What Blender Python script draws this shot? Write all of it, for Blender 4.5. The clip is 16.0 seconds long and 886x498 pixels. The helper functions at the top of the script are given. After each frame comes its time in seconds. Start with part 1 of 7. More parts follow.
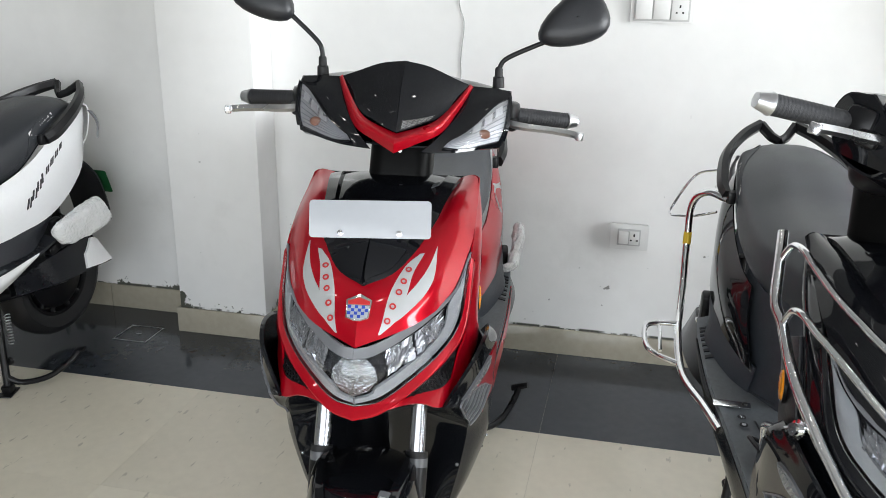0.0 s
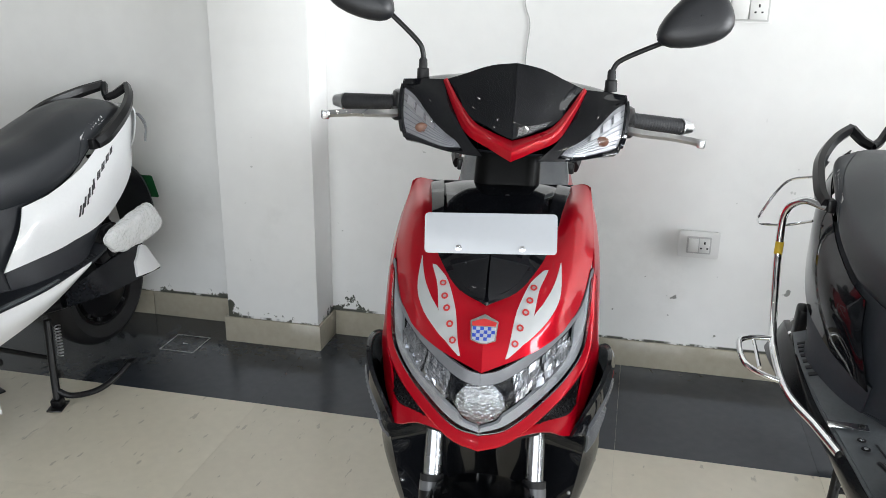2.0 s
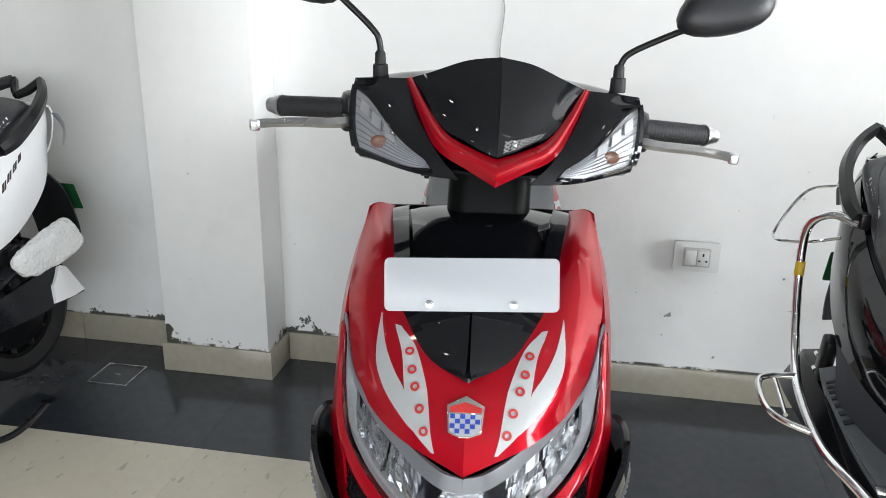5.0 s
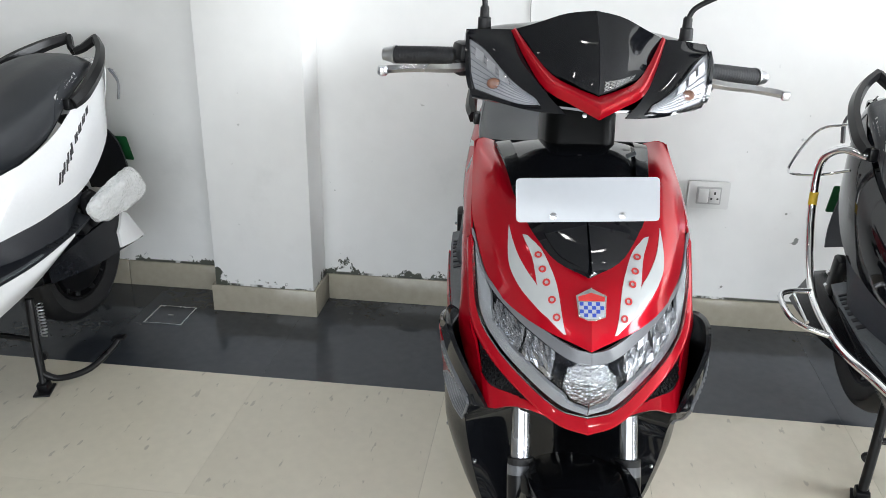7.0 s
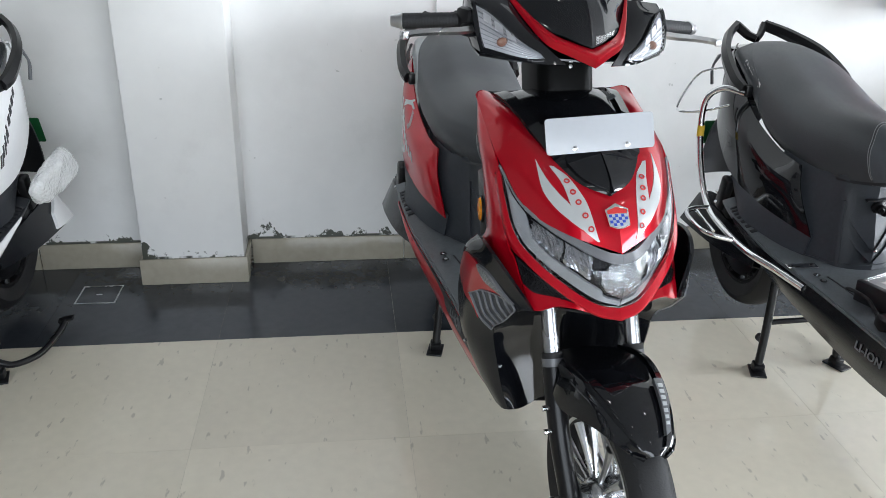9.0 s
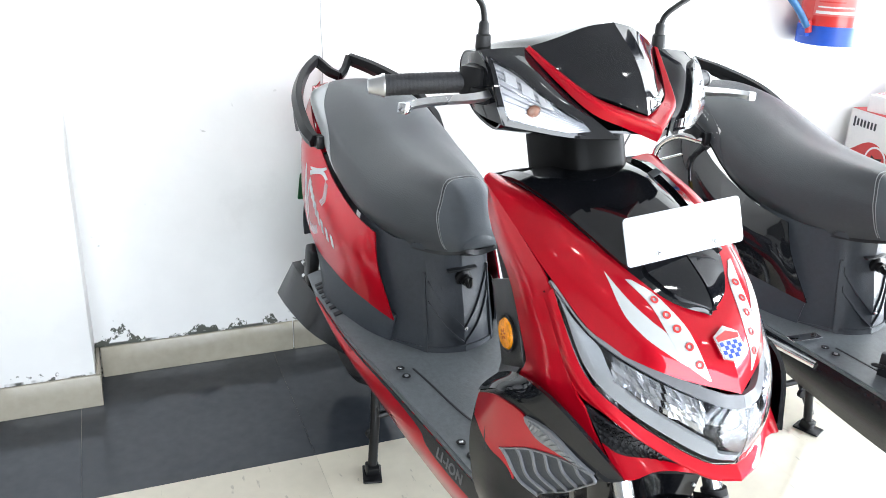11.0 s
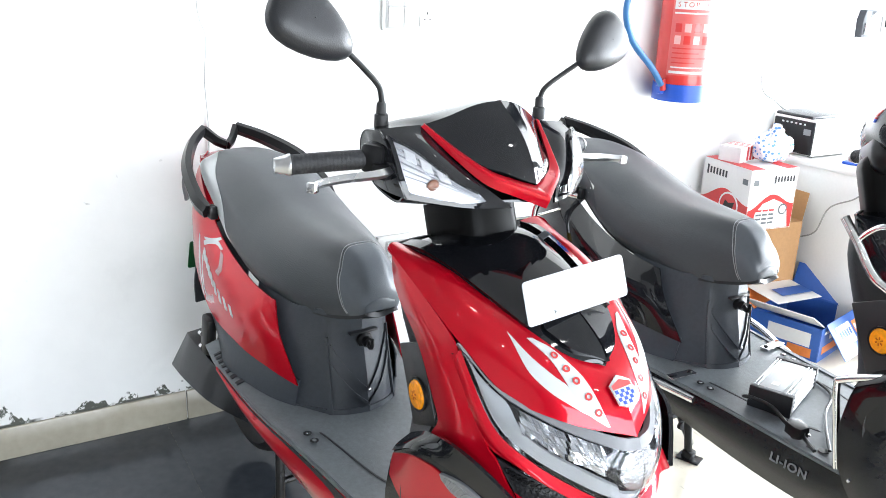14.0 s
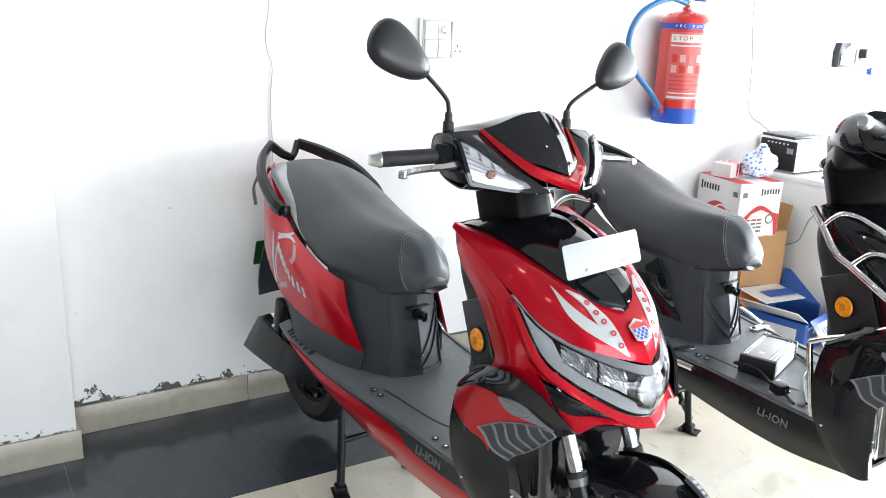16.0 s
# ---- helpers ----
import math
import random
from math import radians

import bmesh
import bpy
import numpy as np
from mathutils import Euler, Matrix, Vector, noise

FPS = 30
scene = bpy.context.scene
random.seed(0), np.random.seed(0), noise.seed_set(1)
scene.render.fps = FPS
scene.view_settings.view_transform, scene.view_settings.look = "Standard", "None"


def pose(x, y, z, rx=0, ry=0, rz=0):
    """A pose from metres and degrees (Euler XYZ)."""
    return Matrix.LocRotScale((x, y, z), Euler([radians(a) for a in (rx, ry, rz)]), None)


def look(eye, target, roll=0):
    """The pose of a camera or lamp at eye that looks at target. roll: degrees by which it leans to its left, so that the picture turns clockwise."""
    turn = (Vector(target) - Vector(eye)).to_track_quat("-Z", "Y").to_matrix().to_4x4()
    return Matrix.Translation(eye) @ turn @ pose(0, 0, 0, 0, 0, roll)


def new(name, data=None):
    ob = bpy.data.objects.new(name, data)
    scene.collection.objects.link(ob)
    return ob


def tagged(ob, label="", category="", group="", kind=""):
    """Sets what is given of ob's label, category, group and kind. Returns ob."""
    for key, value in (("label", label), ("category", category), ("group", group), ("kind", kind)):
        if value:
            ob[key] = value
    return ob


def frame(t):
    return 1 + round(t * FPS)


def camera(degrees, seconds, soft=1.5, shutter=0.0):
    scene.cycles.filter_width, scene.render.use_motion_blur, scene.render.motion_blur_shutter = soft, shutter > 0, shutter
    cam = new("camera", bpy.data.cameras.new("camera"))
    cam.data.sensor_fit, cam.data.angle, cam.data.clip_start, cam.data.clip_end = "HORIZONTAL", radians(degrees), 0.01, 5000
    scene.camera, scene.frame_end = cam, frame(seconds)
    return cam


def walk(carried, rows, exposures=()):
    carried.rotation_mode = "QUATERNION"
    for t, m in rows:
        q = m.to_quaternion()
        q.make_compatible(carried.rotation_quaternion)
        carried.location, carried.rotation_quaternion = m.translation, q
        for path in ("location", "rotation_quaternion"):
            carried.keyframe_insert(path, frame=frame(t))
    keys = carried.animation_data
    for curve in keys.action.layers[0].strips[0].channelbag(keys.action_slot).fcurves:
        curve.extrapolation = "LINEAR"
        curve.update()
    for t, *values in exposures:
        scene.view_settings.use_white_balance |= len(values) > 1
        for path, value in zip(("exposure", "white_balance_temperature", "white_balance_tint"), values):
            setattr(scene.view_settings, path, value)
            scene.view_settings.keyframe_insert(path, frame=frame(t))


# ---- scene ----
cam = camera(55.2, 16.0, 0.9)
PATH = [
    (0, (1.37, -2.893, 1.431), (0.953, -1.041, 0.801), 0.8),
    (0.5, (1.341, -2.889, 1.425), (0.924, -1.037, 0.797), 0.9),
    (1, (1.298, -2.884, 1.433), (0.88, -1.032, 0.803), 0.8),
    (1.5, (1.186, -2.875, 1.434), (0.768, -1.024, 0.804), 0.8),
    (2, (1.131, -2.832, 1.421), (0.712, -0.981, 0.791), 0.8),
    (2.5, (1.132, -2.663, 1.408), (0.716, -0.811, 0.777), 0.8),
    (3, (1.114, -2.545, 1.409), (0.715, -0.688, 0.781), 0.8),
    (3.5, (1.075, -2.491, 1.41), (0.686, -0.632, 0.782), 0.8),
    (4, (1.05, -2.46, 1.398), (0.67, -0.6, 0.769), 0.8),
    (4.2, (1.053, -2.453, 1.394), (0.681, -0.592, 0.761), 0.8),
    (6.3, (0.963, -2.599, 1.394), (0.673, -0.75, 0.689), 0.8),
    (6.5, (0.906, -2.637, 1.383), (0.624, -0.79, 0.671), 0.8),
    (7, (0.837, -2.748, 1.411), (0.596, -0.907, 0.667), 0.8),
    (7.5, (0.77, -2.956, 1.42), (0.573, -1.119, 0.655), 0.7),
    (8, (0.689, -3.081, 1.435), (0.571, -1.246, 0.648), 0.9),
    (8.5, (0.525, -3.087, 1.437), (0.548, -1.253, 0.639), 0.9),
    (9, (0.396, -3.014, 1.44), (0.617, -1.196, 0.636), 1.0),
    (9.5, (0.343, -2.782, 1.391), (0.748, -0.994, 0.592), 1.2),
    (10, (0.292, -2.573, 1.414), (0.807, -0.807, 0.629), 1.4),
    (10.2, (0.239, -2.492, 1.408), (0.795, -0.733, 0.637), 1.6),
    (12.5, (0.081, -2.35, 1.449), (0.95, -0.697, 0.733), 1.9),
    (13, (0.081, -2.349, 1.466), (0.995, -0.708, 0.78), 2.0),
    (13.5, (0.067, -2.363, 1.46), (1.013, -0.727, 0.805), 2.0),
    (14, (0.053, -2.421, 1.467), (1.024, -0.791, 0.836), 2.1),
    (14.5, (0.012, -2.57, 1.474), (1.008, -0.944, 0.871), 2.0),
    (15, (-0.082, -2.667, 1.485), (0.924, -1.038, 0.908), 2.1),
    (15.5, (-0.2, -2.72, 1.489), (0.797, -1.079, 0.931), 2.0),
    (16, (-0.272, -2.724, 1.475), (0.718, -1.078, 0.918), 2.0),
]
# World axes: x along the back wall, y towards it, z up; the origin is the foot of the pillar's corner.
EXPOSURES = [(0, -0.20, 6500, 10), (4.2, -0.21, 6500, 10), (6.3, -0.01, 6450, 10), (7.2, -0.05, 6400, 10), (8.0, -0.27, 6300, 10), (8.5, -0.27, 6250, 10), (9.0, -0.18, 6200, 10),
             (9.5, -0.05, 6200, 10), (10.0, 0.37, 6200, 10), (12.3, 1.08, 6200, 10), (13.5, 1.02, 6200, 10), (14.5, 0.88, 6250, 10), (16, 0.48, 6300, 10)]
walk(cam, [(t, look(eye, target, roll)) for t, eye, target, roll in PATH], EXPOSURES)

# ---------------------------------------------------------------- light
WALL_Y, DARK_Y = 0.17, -0.455
ROOM_X0, ROOM_X1, ROOM_Y0, ROOM_H = -5.0, 8.0, -7.0, 3.1

world = bpy.data.worlds.new("sky")
scene.world = world
world.use_nodes = True
wn = world.node_tree.nodes
sky = wn.new("ShaderNodeTexSky")
sky.sky_type, sky.sun_disc = "NISHITA", False
sky.sun_elevation, sky.sun_rotation = radians(50), radians(140)
world.node_tree.links.new(sky.outputs[0], wn["Background"].inputs[0])
wn["Background"].inputs[1].default_value = 0.12


def area_lamp(name, eye, target, sx, sy, watts, colour=(1, 1, 1)):
    data = bpy.data.lights.new(name, "AREA")
    data.shape, data.size, data.size_y, data.energy, data.color = "RECTANGLE", sx, sy, watts, colour
    ob = new(name, data)
    ob.matrix_world = look(eye, target)
    return ob


# daylight through the glazing to the side and the shopfront behind the camera
area_lamp("side_window_daylight", (ROOM_X1 + 0.05, -2.7, 1.55), (0, -2.7, 1.45), 4.6, 2.3, 900, (0.93, 0.97, 1.0))
area_lamp("shopfront_daylight", (1.6, ROOM_Y0 - 0.05, 1.5), (1.6, 0, 1.4), 6.8, 2.4, 300, (0.93, 0.97, 1.0))

# ---------------------------------------------------------------- materials
MATS = {}


def mk(name, col, rough=0.5, metal=0.0, var=0.12, scale=6.0, bump=0.0, bscale=120.0, coat=0.0, rvar=0.1, emit=0.0, spec=0.5, fine=90.0):
    """A surface with colour variation at two scales, uneven gloss and a fine relief."""
    m = bpy.data.materials.new(name)
    m.use_nodes = True
    nt = m.node_tree
    N, L = nt.nodes, nt.links
    b = N["Principled BSDF"]
    b.inputs["Metallic"].default_value = metal
    b.inputs["Coat Weight"].default_value = coat
    b.inputs["Coat Roughness"].default_value = 0.04
    b.inputs["Specular IOR Level"].default_value = spec
    tc = N.new("ShaderNodeTexCoord")
    big, small = N.new("ShaderNodeTexNoise"), N.new("ShaderNodeTexNoise")
    big.inputs["Scale"].default_value, small.inputs["Scale"].default_value = scale, fine
    big.inputs["Detail"].default_value, small.inputs["Detail"].default_value = 4, 3
    L.new(tc.outputs["Object"], big.inputs["Vector"])
    L.new(tc.outputs["Object"], small.inputs["Vector"])
    add = N.new("ShaderNodeMath")
    add.operation = "ADD"
    L.new(big.outputs["Fac"], add.inputs[0])
    L.new(small.outputs["Fac"], add.inputs[1])
    ramp = N.new("ShaderNodeMapRange")
    ramp.inputs["From Min"].default_value, ramp.inputs["From Max"].default_value = 0.6, 1.4
    ramp.inputs["To Min"].default_value, ramp.inputs["To Max"].default_value = 1 - var, 1 + var
    L.new(add.outputs[0], ramp.inputs["Value"])
    mul = N.new("ShaderNodeMix")
    mul.data_type, mul.blend_type = "RGBA", "MULTIPLY"
    mul.inputs[0].default_value = 1.0
    mul.inputs[6].default_value = (*col, 1)
    L.new(ramp.outputs[0], mul.inputs[7])
    L.new(mul.outputs[2], b.inputs["Base Color"])
    rr = N.new("ShaderNodeMapRange")
    rr.inputs["From Min"].default_value, rr.inputs["From Max"].default_value = 0.3, 0.7
    rr.inputs["To Min"].default_value, rr.inputs["To Max"].default_value = max(0.02, rough * (1 - rvar)), min(1, rough * (1 + rvar))
    L.new(big.outputs["Fac"], rr.inputs["Value"])
    L.new(rr.outputs[0], b.inputs["Roughness"])
    if bump:
        bn, bt = N.new("ShaderNodeBump"), N.new("ShaderNodeTexNoise")
        bt.inputs["Scale"].default_value, bt.inputs["Detail"].default_value = bscale, 3
        L.new(tc.outputs["Object"], bt.inputs["Vector"])
        L.new(bt.outputs["Fac"], bn.inputs["Height"])
        bn.inputs["Strength"].default_value, bn.inputs["Distance"].default_value = bump, 0.002
        L.new(bn.outputs[0], b.inputs["Normal"])
    if emit:
        b.inputs["Emission Color"].default_value = (*col, 1)
        b.inputs["Emission Strength"].default_value = emit
    MATS[name] = m
    return m


def glass(name, col=(1, 1, 1), rough=0.02, ior=1.3):
    m = bpy.data.materials.new(name)
    m.use_nodes = True
    b = m.node_tree.nodes["Principled BSDF"]
    b.inputs["Base Color"].default_value = (*col, 1)
    b.inputs["Roughness"].default_value = rough
    b.inputs["Transmission Weight"].default_value = 1.0
    b.inputs["IOR"].default_value = ior
    return m


def wall_paint():
    """White emulsion with scuffs, and paint flaked off in a ragged band above the skirting."""
    m = mk("white_wall_paint", (0.80, 0.80, 0.79), 0.6, var=0.03, scale=1.2, bump=0.12, bscale=60, fine=14)
    nt = m.node_tree
    N, L = nt.nodes, nt.links
    b = N["Principled BSDF"]
    geo = N.new("ShaderNodeNewGeometry")
    sep = N.new("ShaderNodeSeparateXYZ")
    L.new(geo.outputs["Position"], sep.inputs[0])
    base_link = b.inputs["Base Color"].links[0].from_socket

    def noise_at(scale, detail, rough, stretch=(1, 1, 1)):
        mp, t = N.new("ShaderNodeMapping"), N.new("ShaderNodeTexNoise")
        mp.inputs["Scale"].default_value = stretch
        L.new(geo.outputs["Position"], mp.inputs[0])
        L.new(mp.outputs[0], t.inputs["Vector"])
        t.inputs["Scale"].default_value, t.inputs["Detail"].default_value, t.inputs["Roughness"].default_value = scale, detail, rough
        return t.outputs["Fac"]

    def maths(op, a, c):
        n = N.new("ShaderNodeMath")
        n.operation = op
        for i, v in enumerate((a, c)):
            if isinstance(v, (int, float)):
                n.inputs[i].default_value = v
            else:
                L.new(v, n.inputs[i])
        return n.outputs[0]

    def step(v, lo, hi):
        n = N.new("ShaderNodeMapRange")
        n.inputs["From Min"].default_value, n.inputs["From Max"].default_value = lo, hi
        L.new(v, n.inputs["Value"])
        return n.outputs[0]

    # flaked band: the height that the flaking reaches varies along the wall
    reach = maths("MULTIPLY", step(noise_at(6.5, 4, 0.6, (1, 1, 0.15)), 0.44, 0.70), step(maths("SUBTRACT", 0.85, sep.outputs["X"]), 0.0, 0.25))
    limit = maths("ADD", maths("MULTIPLY", reach, 0.090), 0.109)
    inside = step(maths("SUBTRACT", limit, sep.outputs["Z"]), 0.0, 0.004)
    ragged = step(noise_at(15, 6, 0.72), 0.50, 0.53)
    flake = maths("MULTIPLY", inside, ragged)
    crack = maths("MULTIPLY", step(maths("SUBTRACT", 0.1135, sep.outputs["Z"]), 0.0, 0.004), step(noise_at(3.2, 5, 0.65, (1, 1, 0.3)), 0.46, 0.50))
    flake = maths("MAXIMUM", flake, crack)
    specks = step(noise_at(16, 3, 0.5), 0.735, 0.755)
    low = step(maths("SUBTRACT", 1.0, sep.outputs["Z"]), 0.0, 0.5)
    specks = maths("MAXIMUM", specks, maths("MULTIPLY", step(noise_at(31, 2, 0.5, (1, 1, 0.8)), 0.735, 0.765), step(noise_at(2.2, 2, 0.5), 0.44, 0.56)))
    mask = maths("MAXIMUM", flake, maths("MULTIPLY", maths("MULTIPLY", specks, low), 0.75))
    grime = maths("MULTIPLY", step(noise_at(4.0, 6, 0.65), 0.55, 0.8), maths("MULTIPLY", low, 0.22))
    mix1, mix2 = N.new("ShaderNodeMix"), N.new("ShaderNodeMix")
    for mx in (mix1, mix2):
        mx.data_type = "RGBA"
    L.new(grime, mix1.inputs[0])
    L.new(base_link, mix1.inputs[6])
    mix1.inputs[7].default_value = (0.42, 0.42, 0.40, 1)
    L.new(mask, mix2.inputs[0])
    L.new(mix1.outputs[2], mix2.inputs[6])
    mix2.inputs[7].default_value = (0.07, 0.075, 0.06, 1)
    L.new(mix2.outputs[2], b.inputs["Base Color"])
    return m


def floor_tile(name, col, rough, var, scuff):
    """Polished vitrified tile: cloudy body, a tint of its own for each tile, rubber scuffs."""
    m = mk(name, col, rough, var=var, scale=2.5, fine=30, rvar=0.35, spec=0.5)
    nt = m.node_tree
    N, L = nt.nodes, nt.links
    b = N["Principled BSDF"]
    base_link = b.inputs["Base Color"].links[0].from_socket
    info = N.new("ShaderNodeObjectInfo")
    rng = N.new("ShaderNodeMapRange")
    rng.inputs["To Min"].default_value, rng.inputs["To Max"].default_value = 0.96, 1.04
    L.new(info.outputs["Random"], rng.inputs["Value"])
    mul = N.new("ShaderNodeMix")
    mul.data_type, mul.blend_type = "RGBA", "MULTIPLY"
    mul.inputs[0].default_value = 1
    L.new(base_link, mul.inputs[6])
    L.new(rng.outputs[0], mul.inputs[7])
    last = mul.outputs[2]
    if scuff:
        geo, mp, t = N.new("ShaderNodeNewGeometry"), N.new("ShaderNodeMapping"), N.new("ShaderNodeTexNoise")
        mp.inputs["Rotation"].default_value = (0, 0, radians(-28))
        mp.inputs["Scale"].default_value = (7, 2.2, 1)
        L.new(geo.outputs["Position"], mp.inputs[0])
        L.new(mp.outputs[0], t.inputs["Vector"])
        t.inputs["Scale"].default_value, t.inputs["Detail"].default_value = 6, 3
        st = N.new("ShaderNodeMapRange")
        st.inputs["From Min"].default_value, st.inputs["From Max"].default_value = 0.655, 0.70
        st.inputs["To Max"].default_value = 0.30
        L.new(t.outputs["Fac"], st.inputs["Value"])
        mx = N.new("ShaderNodeMix")
        mx.data_type = "RGBA"
        L.new(st.outputs[0], mx.inputs[0])
        L.new(last, mx.inputs[6])
        mx.inputs[7].default_value = (0.10, 0.09, 0.07, 1)
        last = mx.outputs[2]
    L.new(last, b.inputs["Base Color"])
    return m


M_WALL = wall_paint()
# Unseen walls and ceiling, greyed to keep their reflections and bounce dim.
M_DIMWALL = mk("unseen_wall_grey", (0.16, 0.16, 0.165), 0.7, var=0.05)
M_SIDEWALL = mk("dimmed_side_wall", (0.28, 0.28, 0.275), 0.7, var=0.04)
M_CEIL = mk("grey_ceiling", (0.22, 0.22, 0.225), 0.8, var=0.04)
M_TILE = floor_tile("cream_polished_tile", (0.72, 0.67, 0.55), 0.07, 0.05, True)
M_DARKTILE = floor_tile("charcoal_polished_tile", (0.040, 0.046, 0.055), 0.13, 0.18, False)
M_SKIRT = mk("beige_skirting_tile", (0.36, 0.33, 0.265), 0.13, var=0.10, scale=3, fine=40)
M_GROUT = mk("grout", (0.50, 0.47, 0.40), 0.6)
M_RED = mk("metallic_red_paint", (0.47, 0.002, 0.013), 0.30, metal=0.40, var=0.05, coat=0.7, fine=300, spec=0.08)
M_BLACKGLOSS = mk("gloss_black_paint", (0.006, 0.0066, 0.0085), 0.05, var=0.1, coat=0.0, spec=0.55)
M_WHITE = mk("pearl_white_paint", (0.87, 0.88, 0.89), 0.22, var=0.02, coat=0.9)
M_SATIN = mk("satin_black_plastic", (0.0085, 0.0095, 0.012), 0.20, var=0.12, spec=0.34)
M_PLASTIC = mk("textured_black_plastic", (0.014, 0.015, 0.018), 0.40, var=0.15, bump=0.25, bscale=500)
M_GREYPLASTIC = mk("dark_grey_plastic", (0.046, 0.052, 0.062), 0.42, spec=0.36, var=0.15, scale=9, bump=0.3, bscale=420)
M_BLACKPANEL = mk("black_moulded_plastic", (0.016, 0.018, 0.023), 0.38, spec=0.36, var=0.15, scale=9, bump=0.3, bscale=420)
# Grey plastic, lightened so the footboard's window sheen is partly in the colour.
M_BOARD = mk("sheen_lightened_grey_plastic", (0.125, 0.138, 0.150), 0.36, var=0.22, scale=7, bump=0.30, bscale=420)
M_SEAT = mk("grey_vinyl", (0.050, 0.055, 0.062), 0.40, var=0.08, bump=0.35, bscale=420)
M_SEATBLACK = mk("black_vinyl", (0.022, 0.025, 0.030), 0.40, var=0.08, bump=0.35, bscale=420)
M_SEATNOSE = mk("light_grey_vinyl", (0.085, 0.097, 0.112), 0.38, var=0.08, bump=0.3, bscale=420)
M_THREAD = mk("grey_thread", (0.30, 0.31, 0.32), 0.8)
M_CHROME = mk("chrome", (0.86, 0.87, 0.88), 0.10, metal=1.0, var=0.03)
M_STEEL = mk("brushed_aluminium", (0.62, 0.63, 0.65), 0.28, metal=1.0, var=0.08)
M_RUBBER = mk("tyre_rubber", (0.011, 0.011, 0.012), 0.6, var=0.2, bump=0.3, bscale=200)
M_GRIP = mk("grip_rubber", (0.02, 0.021, 0.024), 0.6, var=0.15, bump=0.5, bscale=500)
M_FRAME = mk("black_powder_coat", (0.007, 0.007, 0.008), 0.30, var=0.2, spec=0.3)
M_DRL = mk("light_guide_plastic", (0.22, 0.23, 0.24), 0.25, var=0.05)
M_BEZEL = mk("grey_bezel", (0.14, 0.145, 0.155), 0.30, var=0.06)
M_LAMPBEZEL = mk("satin_grey_lamp_bezel", (0.17, 0.175, 0.19), 0.35, var=0.06)
M_REFLECT = mk("vapour_plated_reflector", (0.44, 0.45, 0.47), 0.26, metal=1.0, var=0.10)
M_PLATEDBOWL = mk("satin_plated_bowl", (0.40, 0.40, 0.41), 0.36, metal=0.8, var=0.12)
M_FOG = mk("pebbled_reflector", (0.32, 0.33, 0.34), 0.26, metal=1.0, var=0.10)
M_LENS = glass("clear_polycarbonate", (0.97, 0.98, 1.0), 0.02, 1.25)
M_AMBERDULL = mk("dull_amber", (0.15, 0.07, 0.045), 0.3, var=0.2)
M_MATT = mk("deep_black_plastic", (0.004, 0.004, 0.004), 0.35, var=0.2, spec=0.06)
M_AMBER = mk("amber_reflector", (0.85, 0.30, 0.006), 0.10, var=0.45, bump=1.0, bscale=190)
M_AMBERDEEP = mk("deep_amber", (0.42, 0.10, 0.004), 0.15, var=0.2)
M_PLATE = mk("blank_white_plate", (0.44, 0.46, 0.495), 0.32, var=0.02)
M_GREEN = mk("green_plate", (0.01, 0.10, 0.03), 0.5)
M_SILVERDECAL = mk("silver_decal", (0.54, 0.56, 0.57), 0.30, metal=0.25, var=0.03)
M_BLUEDECAL = mk("blue_decal", (0.03, 0.07, 0.42), 0.3)
# Grey back box and module frame; their colour carries the plates' edge shadow.
M_PLATEGREY = mk("edge_shade_grey_plastic", (0.46, 0.46, 0.455), 0.35, var=0.03)
M_WHITEPLASTIC = mk("white_switch_plastic", (0.72, 0.72, 0.71), 0.35, var=0.02)
M_GREYTEXT = mk("grey_print", (0.12, 0.13, 0.14), 0.5)
M_DARKTEXT = mk("dark_print", (0.03, 0.03, 0.035), 0.5)
M_EXTRED = mk("extinguisher_red", (0.62, 0.035, 0.03), 0.3, var=0.05, coat=0.4)
M_EXTBLUE = mk("blue_plastic", (0.02, 0.09, 0.50), 0.4, var=0.06)
M_HOSE = mk("blue_rubber_hose", (0.03, 0.14, 0.34), 0.45, var=0.06)
M_CARTON = mk("brown_cardboard", (0.42, 0.23, 0.10), 0.8, var=0.10, bump=0.2, bscale=60)
M_CARTONWHITE = mk("white_printed_card", (0.72, 0.70, 0.68), 0.5, var=0.04)
M_BOXRED = mk("red_print", (0.52, 0.03, 0.03), 0.45)
M_BOXBLUE = mk("blue_printed_card", (0.03, 0.10, 0.36), 0.45, var=0.08)
M_BOXORANGE = mk("orange_print", (0.75, 0.22, 0.05), 0.5)
M_DESK = mk("white_laminate", (0.74, 0.74, 0.72), 0.4, var=0.03)
M_CASE = mk("silver_painted_case", (0.50, 0.51, 0.52), 0.38, metal=0.1, var=0.05)
M_WRAP = mk("bubble_wrap", (0.90, 0.91, 0.91), 0.20, var=0.06, bump=1.0, bscale=110)
M_WRAP.node_tree.nodes["Principled BSDF"].inputs["Transmission Weight"].default_value = 0.15


def pebbled(m, scale, depth):
    """Gives a material a relief of round cells."""
    nt = m.node_tree
    cells, relief, coord = nt.nodes.new("ShaderNodeTexVoronoi"), nt.nodes.new("ShaderNodeBump"), nt.nodes.new("ShaderNodeTexCoord")
    cells.inputs["Scale"].default_value = scale
    relief.inputs["Strength"].default_value, relief.inputs["Distance"].default_value, relief.invert = 1.0, depth, True
    nt.links.new(coord.outputs["Object"], cells.inputs["Vector"])
    nt.links.new(cells.outputs["Distance"], relief.inputs["Height"])
    nt.links.new(relief.outputs[0], nt.nodes["Principled BSDF"].inputs["Normal"])


